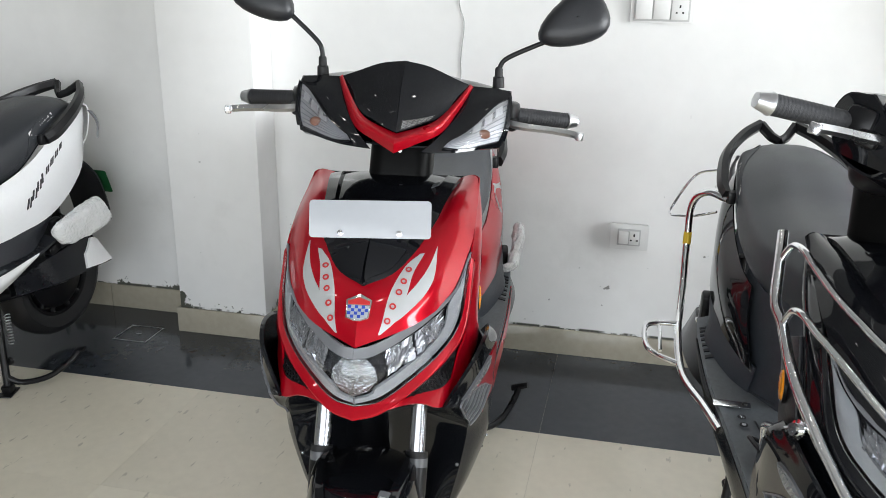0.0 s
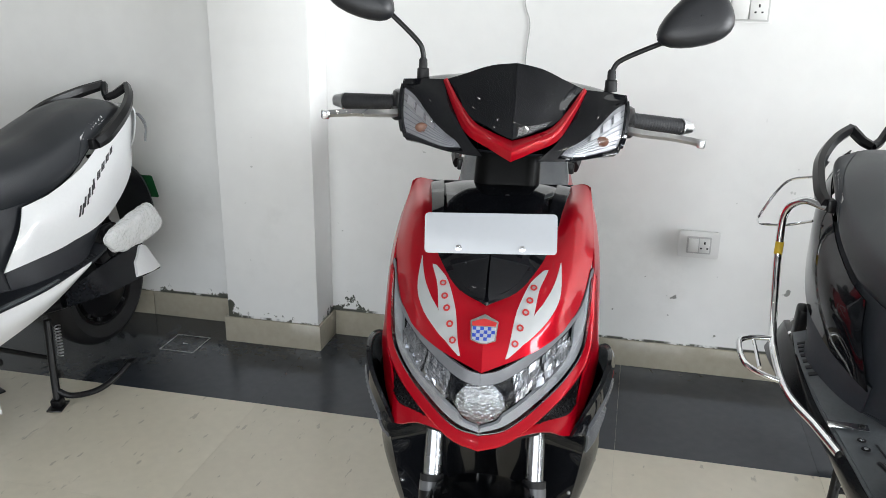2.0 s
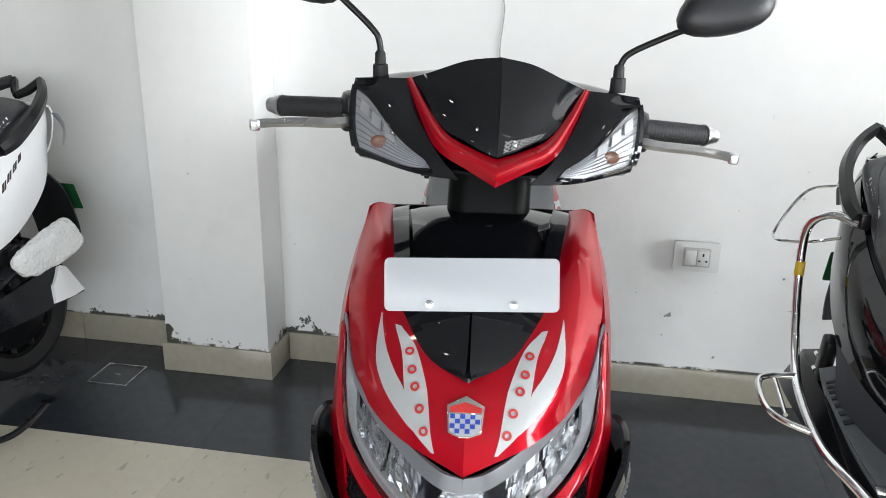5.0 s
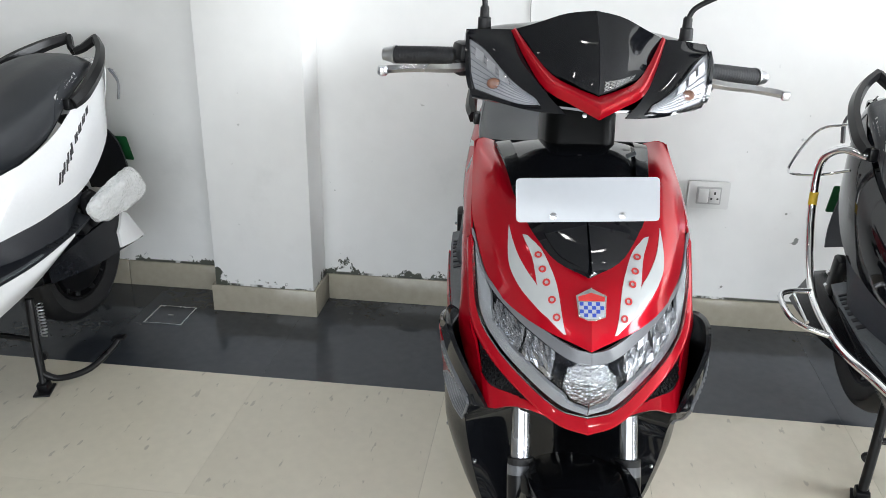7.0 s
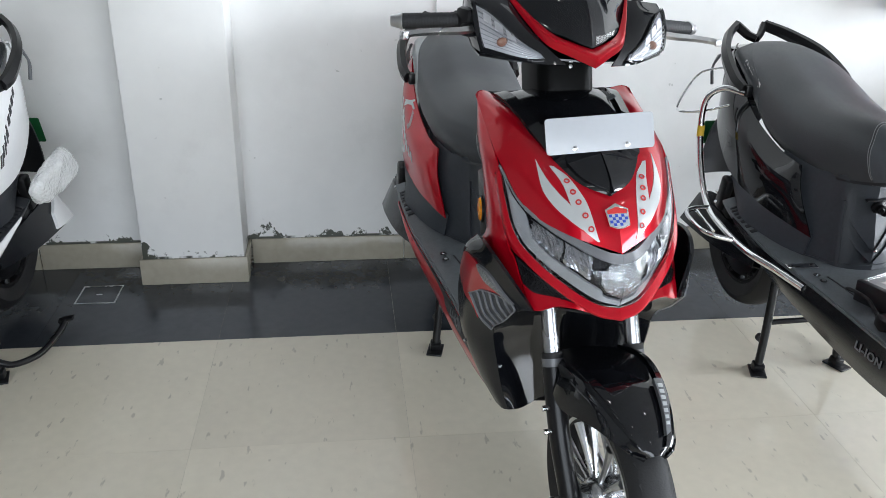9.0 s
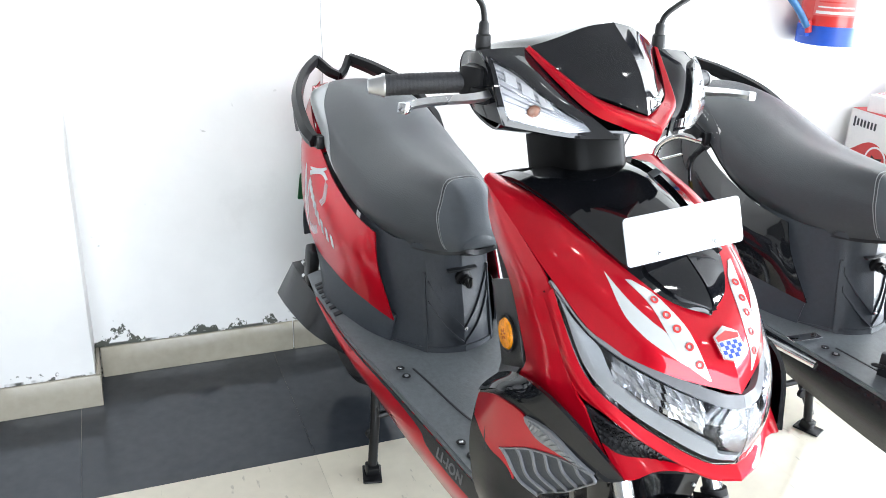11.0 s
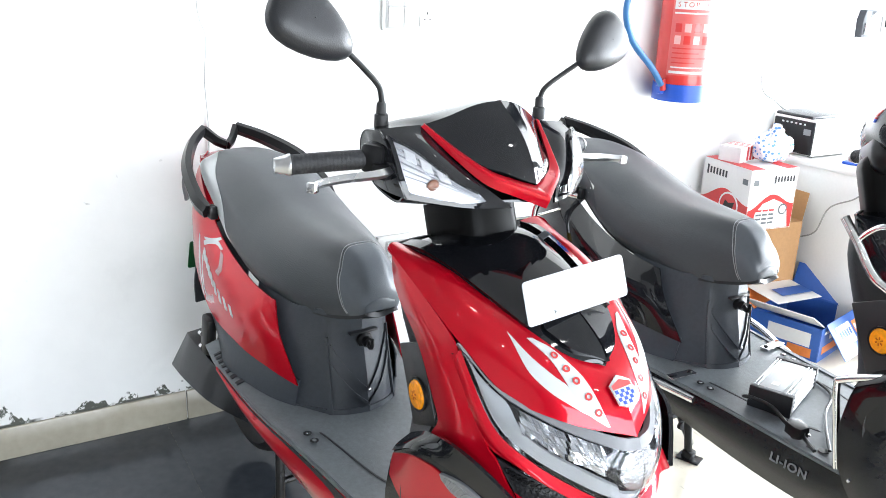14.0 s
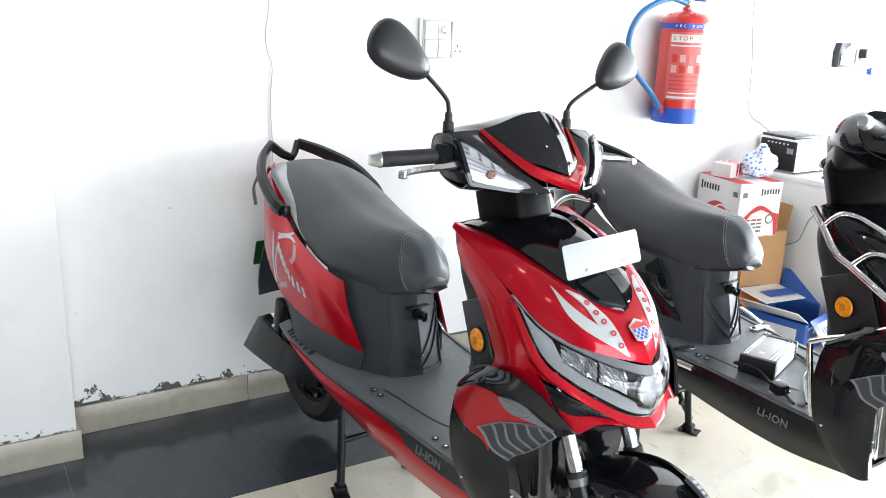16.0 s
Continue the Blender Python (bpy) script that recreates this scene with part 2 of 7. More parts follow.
pebbled(M_WRAP, 95, 0.004)
pebbled(M_FOG, 180, 0.003)
M_CABLE = mk("grey_cable", (0.30, 0.30, 0.28), 0.6)
M_WHITECABLE = mk("white_cable", (0.42, 0.42, 0.41), 0.5)
M_LAMP = mk("lamp_glow", (1.0, 0.97, 0.92), 0.5, emit=40.0, var=0.0)

# ---------------------------------------------------------------- mesh helpers


def part(name, bm, material, parent=None, label="", smooth=True):
    """Links a bmesh as one mesh object, under a thing or a part."""
    bmesh.ops.recalc_face_normals(bm, faces=bm.faces)
    me = bpy.data.meshes.new(name)
    bm.to_mesh(me)
    bm.free()
    me.materials.append(material)
    if smooth:
        me.shade_smooth()
        me.set_sharp_from_angle(angle=radians(38))
    ob = new(name, me)
    if parent is not None:
        ob.parent = parent
    if label:
        tagged(ob, label)
    return ob


def thing(name, label, category, m=None, group="", kind=""):
    ob = new(name)
    ob.empty_display_size = 0.1
    if m is not None:
        ob.matrix_world = m
    return tagged(ob, label, category, group, kind)


def cr(ctrl, ts):
    """Catmull-Rom through the rows of ctrl at the parameters ts in 0..1."""
    c = np.asarray(ctrl, float)
    n = len(c)
    ts = np.clip(np.asarray(ts, float), 0, 1) * (n - 1)
    if n == 2:
        w = ts.reshape(-1, *([1] * (c.ndim - 1)))
        return c[0] * (1 - w) + c[1] * w
    i = np.minimum(ts.astype(int), n - 2)
    w = (ts - i).reshape(-1, *([1] * (c.ndim - 1)))
    ext = np.concatenate([[2 * c[0] - c[1]], c, [2 * c[-1] - c[-2]]])
    p0, p1, p2, p3 = ext[i], ext[i + 1], ext[i + 2], ext[i + 3]
    return 0.5 * (2 * p1 + (p2 - p0) * w + (2 * p0 - 5 * p1 + 4 * p2 - p3) * w**2 + (3 * p1 - p0 - 3 * p2 + p3) * w**3)


class Surf:
    """A smooth sheet through rows of control points; outward: a direction on the side of its outer face."""

    def __init__(self, rows, outward=(0, 0, 1)):
        self.c, self.out = np.asarray(rows, float), 1.0
        n = self.lifted([0.5], [0.5], 1.0)[0] - self.at([0.5], [0.5])[0]
        self.out = 1.0 if n @ np.asarray(outward, float) > 0 else -1.0

    def at(self, u, v):
        u, v = np.broadcast_arrays(np.asarray(u, float).ravel(), np.asarray(v, float).ravel())
        pts = cr(self.c, u)
        return np.array([cr(pts[k], [v[k]])[0] for k in range(len(u))])

    def lifted(self, u, v, lift):
        e = 2e-3
        u, v = np.asarray(u, float).ravel(), np.asarray(v, float).ravel()
        a, b = np.clip(u - e, 0, 1), np.clip(u + e, 0, 1)
        c, d = np.clip(v - e, 0, 1), np.clip(v + e, 0, 1)
        nrm = np.cross(self.at(b, v) - self.at(a, v), self.at(u, d) - self.at(u, c))
        nrm /= np.linalg.norm(nrm, axis=1)[:, None] + 1e-12
        return self.at(u, v) + self.out * lift * nrm


def add_grid(bm, outer, inner, flip=False):
    """A closed shell between two equal grids of points."""
    nu, nv = outer.shape[:2]
    sg = np.array([1, -1, 1]) if flip else np.ones(3)
    a = [[bm.verts.new(outer[i, j] * sg) for j in range(nv)] for i in range(nu)]
    b = [[bm.verts.new(inner[i, j] * sg) for j in range(nv)] for i in range(nu)]

    def quad(*vs):
        vs = list(dict.fromkeys(vs))
        if len(vs) > 2:
            try:
                bm.faces.new(vs)
            except ValueError:
                pass

    for i in range(nu - 1):
        for j in range(nv - 1):
            quad(a[i][j], a[i + 1][j], a[i + 1][j + 1], a[i][j + 1])
            quad(b[i][j + 1], b[i + 1][j + 1], b[i + 1][j], b[i][j])
    for i in range(nu - 1):
        quad(a[i][0], b[i][0], b[i + 1][0], a[i + 1][0])
        quad(a[i][-1], a[i + 1][-1], b[i + 1][-1], b[i][-1])
    for j in range(nv - 1):
        quad(a[0][j], a[0][j + 1], b[0][j + 1], b[0][j])
        quad(a[-1][j], b[-1][j], b[-1][j + 1], a[-1][j + 1])


def skin(bm, surf, thick=0.004, nu=18, nv=12, u=(0, 1), v=(0, 1), lift=0.0, sides=(False, True)):
    """The sheet, or a stretch of it, as a shell on one or both sides of the middle plane."""
    uu, vv = np.meshgrid(np.linspace(*u, nu), np.linspace(*v, nv), indexing="ij")
    o = surf.lifted(uu, vv, lift).reshape(nu, nv, 3)
    i = surf.lifted(uu, vv, lift - thick).reshape(nu, nv, 3)
    for f in sides:
        add_grid(bm, o, i, f)
    return bm


def ribbon(bm, surf, edge_a, edge_b, lift=0.0015, thick=0.002, n=14, k=4, sides=(False, True)):
    """A strip lying on a sheet between two curves given in its (u, v)."""
    ta = np.linspace(0, 1, n)
    a, b = cr(edge_a, ta), cr(edge_b, ta)
    w = np.linspace(0, 1, k)[None, :, None]
    uv = a[:, None] * (1 - w) + b[:, None] * w
    o = surf.lifted(uv[..., 0], uv[..., 1], lift).reshape(n, k, 3)
    i = surf.lifted(uv[..., 0], uv[..., 1], lift - thick).reshape(n, k, 3)
    for f in sides:
        add_grid(bm, o, i, f)
    return bm


def tube(bm, pts, radius, n=10, samples=28, flat=1.0, smooth=True, caps=True):
    """A bent rod. radius: one number, or one for each given point; flat squashes it across its second axis."""
    pts = np.asarray(pts, float)
    ts = np.linspace(0, 1, samples)
    p = cr(pts, ts) if smooth else np.array([np.interp(ts, np.linspace(0, 1, len(pts)), pts[:, k]) for k in range(3)]).T
    r = np.interp(ts, np.linspace(0, 1, np.size(radius)), np.ravel(radius)) if np.size(radius) > 1 else np.full(samples, float(radius))
    d = np.gradient(p, axis=0)
    d /= np.linalg.norm(d, axis=1)[:, None] + 1e-12
    up = np.array([0, 0, 1.0]) if abs(d[0][2]) < 0.9 else np.array([1.0, 0, 0])
    rings = []
    for k in range(samples):
        side = np.cross(d[k], up)
        side /= np.linalg.norm(side) + 1e-12
        up = np.cross(side, d[k])
        rings.append([bm.verts.new(p[k] + r[k] * (math.cos(a) * side + flat * math.sin(a) * up)) for a in np.linspace(0, 2 * math.pi, n, endpoint=False)])
    for k in range(samples - 1):
        for j in range(n):
            bm.faces.new((rings[k][j], rings[k][(j + 1) % n], rings[k + 1][(j + 1) % n], rings[k + 1][j]))
    if caps:
        bm.faces.new(rings[0][::-1])
        bm.faces.new(rings[-1])
    return bm


def lathe(bm, profile, m=None, n=32, closed=False):
    """Turns (radius, height) pairs about the z axis of m."""
    m = m or Matrix()
    rings = []
    for r, h in profile:
        rings.append([bm.verts.new(m @ Vector((r * math.cos(a), r * math.sin(a), h))) for a in np.linspace(0, 2 * math.pi, n, endpoint=False)])
    for k in range(len(rings) if closed else len(rings) - 1):
        a, b = rings[k], rings[(k + 1) % len(rings)]
        for j in range(n):
            bm.faces.new((a[j], a[(j + 1) % n], b[(j + 1) % n], b[j]))
    if not closed:
        bm.faces.new(rings[0][::-1])
        bm.faces.new(rings[-1])
    return bm


def slab(bm, size, m=None, bevel=0.0, segments=2):
    """A box of that size about the origin of m, with rounded edges."""
    made = bmesh.ops.create_cube(bm, size=1.0, matrix=(m or Matrix()) @ Matrix.Diagonal((*size, 1)))
    if bevel:
        edges = list({e for v in made["verts"] for e in v.link_edges})
        bmesh.ops.bevel(bm, geom=edges, offset=bevel, segments=segments, affect="EDGES", profile=0.5)
    return bm


def prism(bm, outline, depth, m=None, bevel=0.0):
    """An outline in the x-y plane of m, raised along its z axis."""
    m = m or Matrix()
    lo = [bm.verts.new(m @ Vector((x, y, 0))) for x, y in outline]
    hi = [bm.verts.new(m @ Vector((x, y, depth))) for x, y in outline]
    n = len(lo)
    bm.faces.new(lo[::-1])
    top = bm.faces.new(hi)
    for k in range(n):
        bm.faces.new((lo[k], lo[(k + 1) % n], hi[(k + 1) % n], hi[k]))
    if bevel:
        bmesh.ops.bevel(bm, geom=list(top.edges), offset=bevel, segments=2, affect="EDGES", profile=0.5)
    return bm


def rounded(w, h, r, n=5):
    """The outline of a rectangle with round corners, about the origin."""
    out = []
    for cx, cy, a0 in ((w / 2 - r, h / 2 - r, 0), (r - w / 2, h / 2 - r, 90), (r - w / 2, r - h / 2, 180), (w / 2 - r, r - h / 2, 270)):
        out += [(cx + r * math.cos(radians(a0 + 90 * k / n)), cy + r * math.sin(radians(a0 + 90 * k / n))) for k in range(n + 1)]
    return out


def lettering(name, text, size, m, material, parent=None, depth=0.0015, bold=0.0):
    """Raised letters in the built-in font."""
    cu = bpy.data.curves.new(name, "FONT")
    cu.body, cu.size, cu.extrude, cu.align_x, cu.align_y, cu.offset = text, size, depth / 2, "CENTER", "CENTER", bold
    cu.space_character = 1.0 + 160 * bold
    tmp = bpy.data.objects.new(name, cu)
    scene.collection.objects.link(tmp)
    bpy.context.view_layer.update()
    me = bpy.data.meshes.new_from_object(tmp.evaluated_get(bpy.context.evaluated_depsgraph_get()))
    bpy.data.objects.remove(tmp)
    me.materials.clear()
    me.materials.append(material)
    ob = new(name, me)
    if parent is not None:
        ob.parent = parent
    ob.matrix_basis = m
    return ob


def ball(bm, m, u=12, v=8):
    bmesh.ops.create_uvsphere(bm, u_segments=u, v_segments=v, radius=1.0, matrix=m)
    return bm


def facing(p, normal, upward=(0, 0, 1)):
    """A pose whose z axis is the normal and whose y axis looks upward."""
    z = Vector(normal).normalized()
    x = Vector(upward).cross(z).normalized()
    y = z.cross(x)
    m = Matrix((x, y, z)).transposed().to_4x4()
    m.translation = p
    return m

# ---------------------------------------------------------------- the showroom


def structure(name, bm, material, label, category, smooth=False):
    return tagged(part(name, bm, material, None, "", smooth), label, category, "", "structure")


def box_between(x0, x1, y0, y1, z0, z1, bm=None, bevel=0.0):
    bm = bm or bmesh.new()
    return slab(bm, (x1 - x0, y1 - y0, z1 - z0), pose((x0 + x1) / 2, (y0 + y1) / 2, (z0 + z1) / 2), bevel)


PILLAR_X0, PILLAR_X1 = -0.375, 0.0
structure("wall_back", box_between(ROOM_X0, ROOM_X1, WALL_Y, WALL_Y + 0.2, 0, ROOM_H), M_WALL, "white painted back wall with paint flaking above the skirting", "wall")
structure("pillar", box_between(PILLAR_X0, PILLAR_X1, 0, WALL_Y, 0, ROOM_H, None, 0.004), M_WALL, "white painted square pillar standing out of the wall", "pillar", True)
# never in view; darkened so the red side panels mirror less white
structure("wall_left", box_between(ROOM_X0 - 0.2, ROOM_X0, ROOM_Y0, WALL_Y, 0, ROOM_H), M_SIDEWALL, "unseen side wall, darkened to dim its reflection in gloss paint", "wall")
structure("ceiling", box_between(ROOM_X0, ROOM_X1, ROOM_Y0, WALL_Y, ROOM_H, ROOM_H + 0.15), M_CEIL, "unseen grey ceiling with round downlights", "ceiling")


def wall_with_opening(name, along, at, a0, a1, o0, o1, z0, z1, label):
    """A wall with one glazed opening through it, along x or y."""
    bm = bmesh.new()
    for p, q, lo, hi in ((a0, o0, 0, ROOM_H), (o1, a1, 0, ROOM_H), (o0, o1, 0, z0), (o0, o1, z1, ROOM_H)):
        if along == "x":
            box_between(p, q, at - 0.2, at, lo, hi, bm)
        else:
            box_between(at, at + 0.2, p, q, lo, hi, bm)
    structure(name, bm, M_DIMWALL, label, "wall")


# unseen dim walls that close the room round the two openings
wall_with_opening("wall_right", "y", ROOM_X1, ROOM_Y0, WALL_Y, -5.0, -0.4, 0.4, 2.7, "unseen grey side wall with a wide window")
wall_with_opening("wall_front", "x", ROOM_Y0, ROOM_X0, ROOM_X1, -1.8, 5.0, 0.3, 2.7, "unseen grey front wall with a wide shop window")


def skirting(name, x0, x1, y0, y1):
    ob = structure(name, box_between(x0, x1, y0, y1, 0, 0.104, None, 0.0025), M_SKIRT, "beige polished tile skirting along the wall", "baseboard", True)
    return ob


S = 0.012
joint = 0.0015
for x0, x1 in ((-4.4, -3.2), (-3.2, -2.0), (-2.0, -0.8), (-0.8, PILLAR_X0 - S)):
    skirting("baseboard", x0 + joint, x1 - joint, WALL_Y - S, WALL_Y - 0.0005)
for x0, x1 in ((PILLAR_X1 + S, 0.62), (0.62, 1.82), (1.82, 3.02), (3.02, 4.22), (4.22, 5.42), (5.42, 6.62), (6.62, 7.82)):
    skirting("baseboard", x0 + joint, x1 - joint, WALL_Y - S, WALL_Y - 0.0005)
skirting("baseboard", PILLAR_X0 - S, PILLAR_X1 + S, -S, -0.0005)
skirting("baseboard", PILLAR_X0 - S, PILLAR_X0 - 0.0005, 0.001, WALL_Y - 0.001)
skirting("baseboard", PILLAR_X1 + 0.0005, PILLAR_X1 + S, 0.001, WALL_Y - 0.001)

# ceiling downlights, seen as points of light in the glossy paint and the polished floor
for lx, ly in ((-1.6, -1.5), (0.35, -1.5), (2.3, -1.5), (-1.6, -3.6), (0.35, -3.6), (2.3, -3.6), (-0.6, -2.5), (1.35, -2.5), (3.3, -2.5)):
    dl = thing("downlight", "round white recessed ceiling downlight, switched on", "ceiling light", pose(lx, ly, ROOM_H), "ceiling downlights")
    part("trim_ring", lathe(bmesh.new(), [(0.045, 0), (0.045, -0.006), (0.065, -0.01), (0.075, -0.004), (0.075, 0)]), M_WHITEPLASTIC, dl)
    part("diffuser", lathe(bmesh.new(), [(0.044, -0.001), (0.044, -0.004), (0.01, -0.006)]), M_LAMP, dl, "glowing round diffuser")

# floor slab; the tiles that lie on it come last in the file
floor = structure("floor", box_between(ROOM_X0 - 0.2, ROOM_X1 + 0.2, ROOM_Y0 - 0.2, WALL_Y + 0.2, -0.12, -0.003), M_GROUT, "polished tile floor, cream with a charcoal border along the wall", "floor")

# trap cover let into the dark border
cover = thing("floor_trap_cover", "square floor trap cover of dark tile in a thin metal frame", "floor drain", pose(-0.528, -0.08, 0))
bm = bmesh.new()
for dx, dy, w, h in ((0, 0.07, 0.146, 0.005), (0, -0.07, 0.146, 0.005), (0.07, 0, 0.005, 0.135), (-0.07, 0, 0.005, 0.135)):
    slab(bm, (w, h, 0.002), pose(dx, dy, 0.0012))
part("frame", bm, M_STEEL, cover, "thin worn metal frame", False)
part("lifting_ring", slab(bmesh.new(), (0.022, 0.006, 0.002), pose(0, 0, 0.0012), 0.0008), M_STEEL, cover)

# ---------------------------------------------------------------- scooters
# In a scooter's own axes x points forward, y to the rider's left, z up; the origin lies on the ground under its tail.


HOOD = Surf([
    [(1.185, 0.140, 0.994), (1.190, 0.154, 1.000), (1.198, 0.170, 1.004), (1.208, 0.184, 0.998)],
    [(1.300, 0.128, 0.984), (1.320, 0.146, 0.984), (1.338, 0.167, 0.968), (1.345, 0.187, 0.940)],
    [(1.400, 0.114, 0.957), (1.425, 0.133, 0.945), (1.432, 0.157, 0.925), (1.420, 0.181, 0.900)],
    [(1.478, 0.091, 0.925), (1.510, 0.108, 0.902), (1.526, 0.130, 0.868), (1.508, 0.153, 0.838)],
    [(1.535, 0.052, 0.892), (1.566, 0.062, 0.870), (1.590, 0.077, 0.835), (1.590, 0.094, 0.810)],
    [(1.564, 0.000, 0.874), (1.594, 0.000, 0.856), (1.624, 0.000, 0.822), (1.645, 0.000, 0.785)],
], (0.5, 0.2, 0.8))
FLANK = Surf([
    [(1.195, 0.168, 1.003), (1.202, 0.180, 0.999), (1.208, 0.184, 0.998)],
    [(1.238, 0.187, 0.937), (1.292, 0.196, 0.942), (1.345, 0.187, 0.939)],
    [(1.322, 0.194, 0.864), (1.374, 0.202, 0.876), (1.426, 0.188, 0.888)],
    [(1.372, 0.197, 0.788), (1.436, 0.202, 0.788), (1.497, 0.186, 0.766)],
    [(1.392, 0.199, 0.752), (1.456, 0.204, 0.752), (1.520, 0.176, 0.733)],
    [(1.380, 0.203, 0.718), (1.460, 0.202, 0.716), (1.536, 0.170, 0.705)],
    [(1.410, 0.190, 0.675), (1.510, 0.188, 0.683), (1.560, 0.163, 0.678)],
    [(1.460, 0.174, 0.640), (1.560, 0.165, 0.648), (1.590, 0.157, 0.650)],
], (0.2, 1, 0))
BLACK_PANEL = Surf([
    [(1.160, 0.000, 0.990), (1.168, 0.076, 0.990), (1.186, 0.146, 0.988)],
    [(1.215, 0.000, 1.010), (1.222, 0.072, 1.008), (1.240, 0.140, 0.994)],
    [(1.300, 0.000, 1.012), (1.304, 0.066, 1.008), (1.312, 0.128, 0.982)],
    [(1.395, 0.000, 0.984), (1.398, 0.058, 0.979), (1.402, 0.115, 0.956)],
    [(1.488, 0.000, 0.940), (1.484, 0.046, 0.934), (1.480, 0.092, 0.923)],
    [(1.545, 0.000, 0.904), (1.541, 0.027, 0.898), (1.537, 0.053, 0.890)],
    [(1.567, 0.000, 0.877), (1.566, 0.001, 0.874), (1.564, 0.002, 0.871)],
], (0.3, 0, 1))
# headlamp: u from the outer upper point to the middle, v from its upper to its lower edge
LAMP = Surf([
    [(1.412, 0.184, 0.908), (1.420, 0.186, 0.902), (1.428, 0.187, 0.893)],
    [(1.490, 0.163, 0.850), (1.500, 0.174, 0.825), (1.505, 0.176, 0.792)],
    [(1.555, 0.118, 0.822), (1.575, 0.132, 0.782), (1.562, 0.145, 0.748)],
    [(1.606, 0.070, 0.802), (1.630, 0.082, 0.755), (1.612, 0.092, 0.708)],
    [(1.640, 0.030, 0.790), (1.660, 0.037, 0.735), (1.646, 0.044, 0.682)],
    [(1.648, 0.000, 0.785), (1.668, 0.000, 0.730), (1.658, 0.000, 0.675)],
], (1, 0.3, 0.2))
# red lip under the headlamp, from the flank to the chin
LIP = Surf([
    [(1.428, 0.187, 0.893), (1.425, 0.192, 0.885), (1.420, 0.194, 0.876)],
    [(1.505, 0.177, 0.792), (1.505, 0.186, 0.778), (1.495, 0.185, 0.765)],
    [(1.562, 0.146, 0.748), (1.566, 0.154, 0.732), (1.552, 0.150, 0.728)],
    [(1.612, 0.093, 0.708), (1.622, 0.098, 0.691), (1.608, 0.096, 0.691)],
    [(1.647, 0.044, 0.682), (1.659, 0.047, 0.665), (1.643, 0.045, 0.655)],
    [(1.659, 0.000, 0.675), (1.674, 0.000, 0.656), (1.655, 0.000, 0.648)],
], (0.8, 0.5, 0.1))
# cheek below the lip: mesh vent above, red winglet at its lower edge
CHEEK = Surf([
    [(1.512, 0.170, 0.735), (1.558, 0.146, 0.718), (1.598, 0.100, 0.694), (1.635, 0.040, 0.668)],
    [(1.530, 0.166, 0.712), (1.564, 0.144, 0.700), (1.600, 0.102, 0.684), (1.632, 0.040, 0.662)],
    [(1.555, 0.163, 0.688), (1.582, 0.147, 0.679), (1.607, 0.106, 0.678), (1.630, 0.040, 0.658)],
    [(1.592, 0.158, 0.652), (1.606, 0.142, 0.656), (1.618, 0.108, 0.668), (1.628, 0.040, 0.652)],
], (1, 0.4, -0.2))
# side pod: u from top to bottom, v from back to front
POD = Surf([
    [(1.330, 0.205, 0.700), (1.405, 0.220, 0.742), (1.480, 0.223, 0.753), (1.548, 0.204, 0.726), (1.602, 0.155, 0.655)],
    [(1.298, 0.222, 0.655), (1.380, 0.238, 0.700), (1.460, 0.229, 0.702), (1.525, 0.211, 0.684), (1.592, 0.172, 0.651)],
    [(1.288, 0.231, 0.588), (1.368, 0.230, 0.597), (1.455, 0.220, 0.646), (1.518, 0.204, 0.655), (1.576, 0.182, 0.644)],
    [(1.286, 0.232, 0.550), (1.358, 0.230, 0.558), (1.425, 0.214, 0.580), (1.478, 0.200, 0.592), (1.518, 0.187, 0.590)],
    [(1.288, 0.230, 0.515), (1.352, 0.228, 0.520), (1.395, 0.214, 0.524), (1.424, 0.202, 0.528), (1.446, 0.190, 0.532)],
    [(1.300, 0.222, 0.450), (1.345, 0.223, 0.455), (1.385, 0.213, 0.457), (1.415, 0.198, 0.455), (1.440, 0.178, 0.450)],
    [(1.335, 0.190, 0.360), (1.362, 0.190, 0.361), (1.388, 0.184, 0.360), (1.412, 0.174, 0.358), (1.432, 0.157, 0.356)],
    [(1.372, 0.160, 0.306), (1.388, 0.160, 0.303), (1.403, 0.155, 0.301), (1.416, 0.150, 0.300), (1.430, 0.140, 0.304)],
], (0.2, 1, 0.1))
POD_INNER = Surf([
    [(1.598, 0.153, 0.652), (1.560, 0.120, 0.650), (1.520, 0.080, 0.660)],
    [(1.572, 0.180, 0.640), (1.530, 0.135, 0.622), (1.485, 0.080, 0.625)],
    [(1.514, 0.185, 0.587), (1.474, 0.142, 0.578), (1.430, 0.080, 0.580)],
    [(1.446, 0.188, 0.531), (1.424, 0.142, 0.526), (1.392, 0.078, 0.528)],
    [(1.440, 0.177, 0.450), (1.416, 0.134, 0.448), (1.384, 0.074, 0.450)],
    [(1.432, 0.156, 0.356), (1.422, 0.120, 0.352), (1.394, 0.070, 0.352)],
    [(1.430, 0.139, 0.304), (1.424, 0.110, 0.300), (1.402, 0.068, 0.300)],
], (1, -0.5, 0))
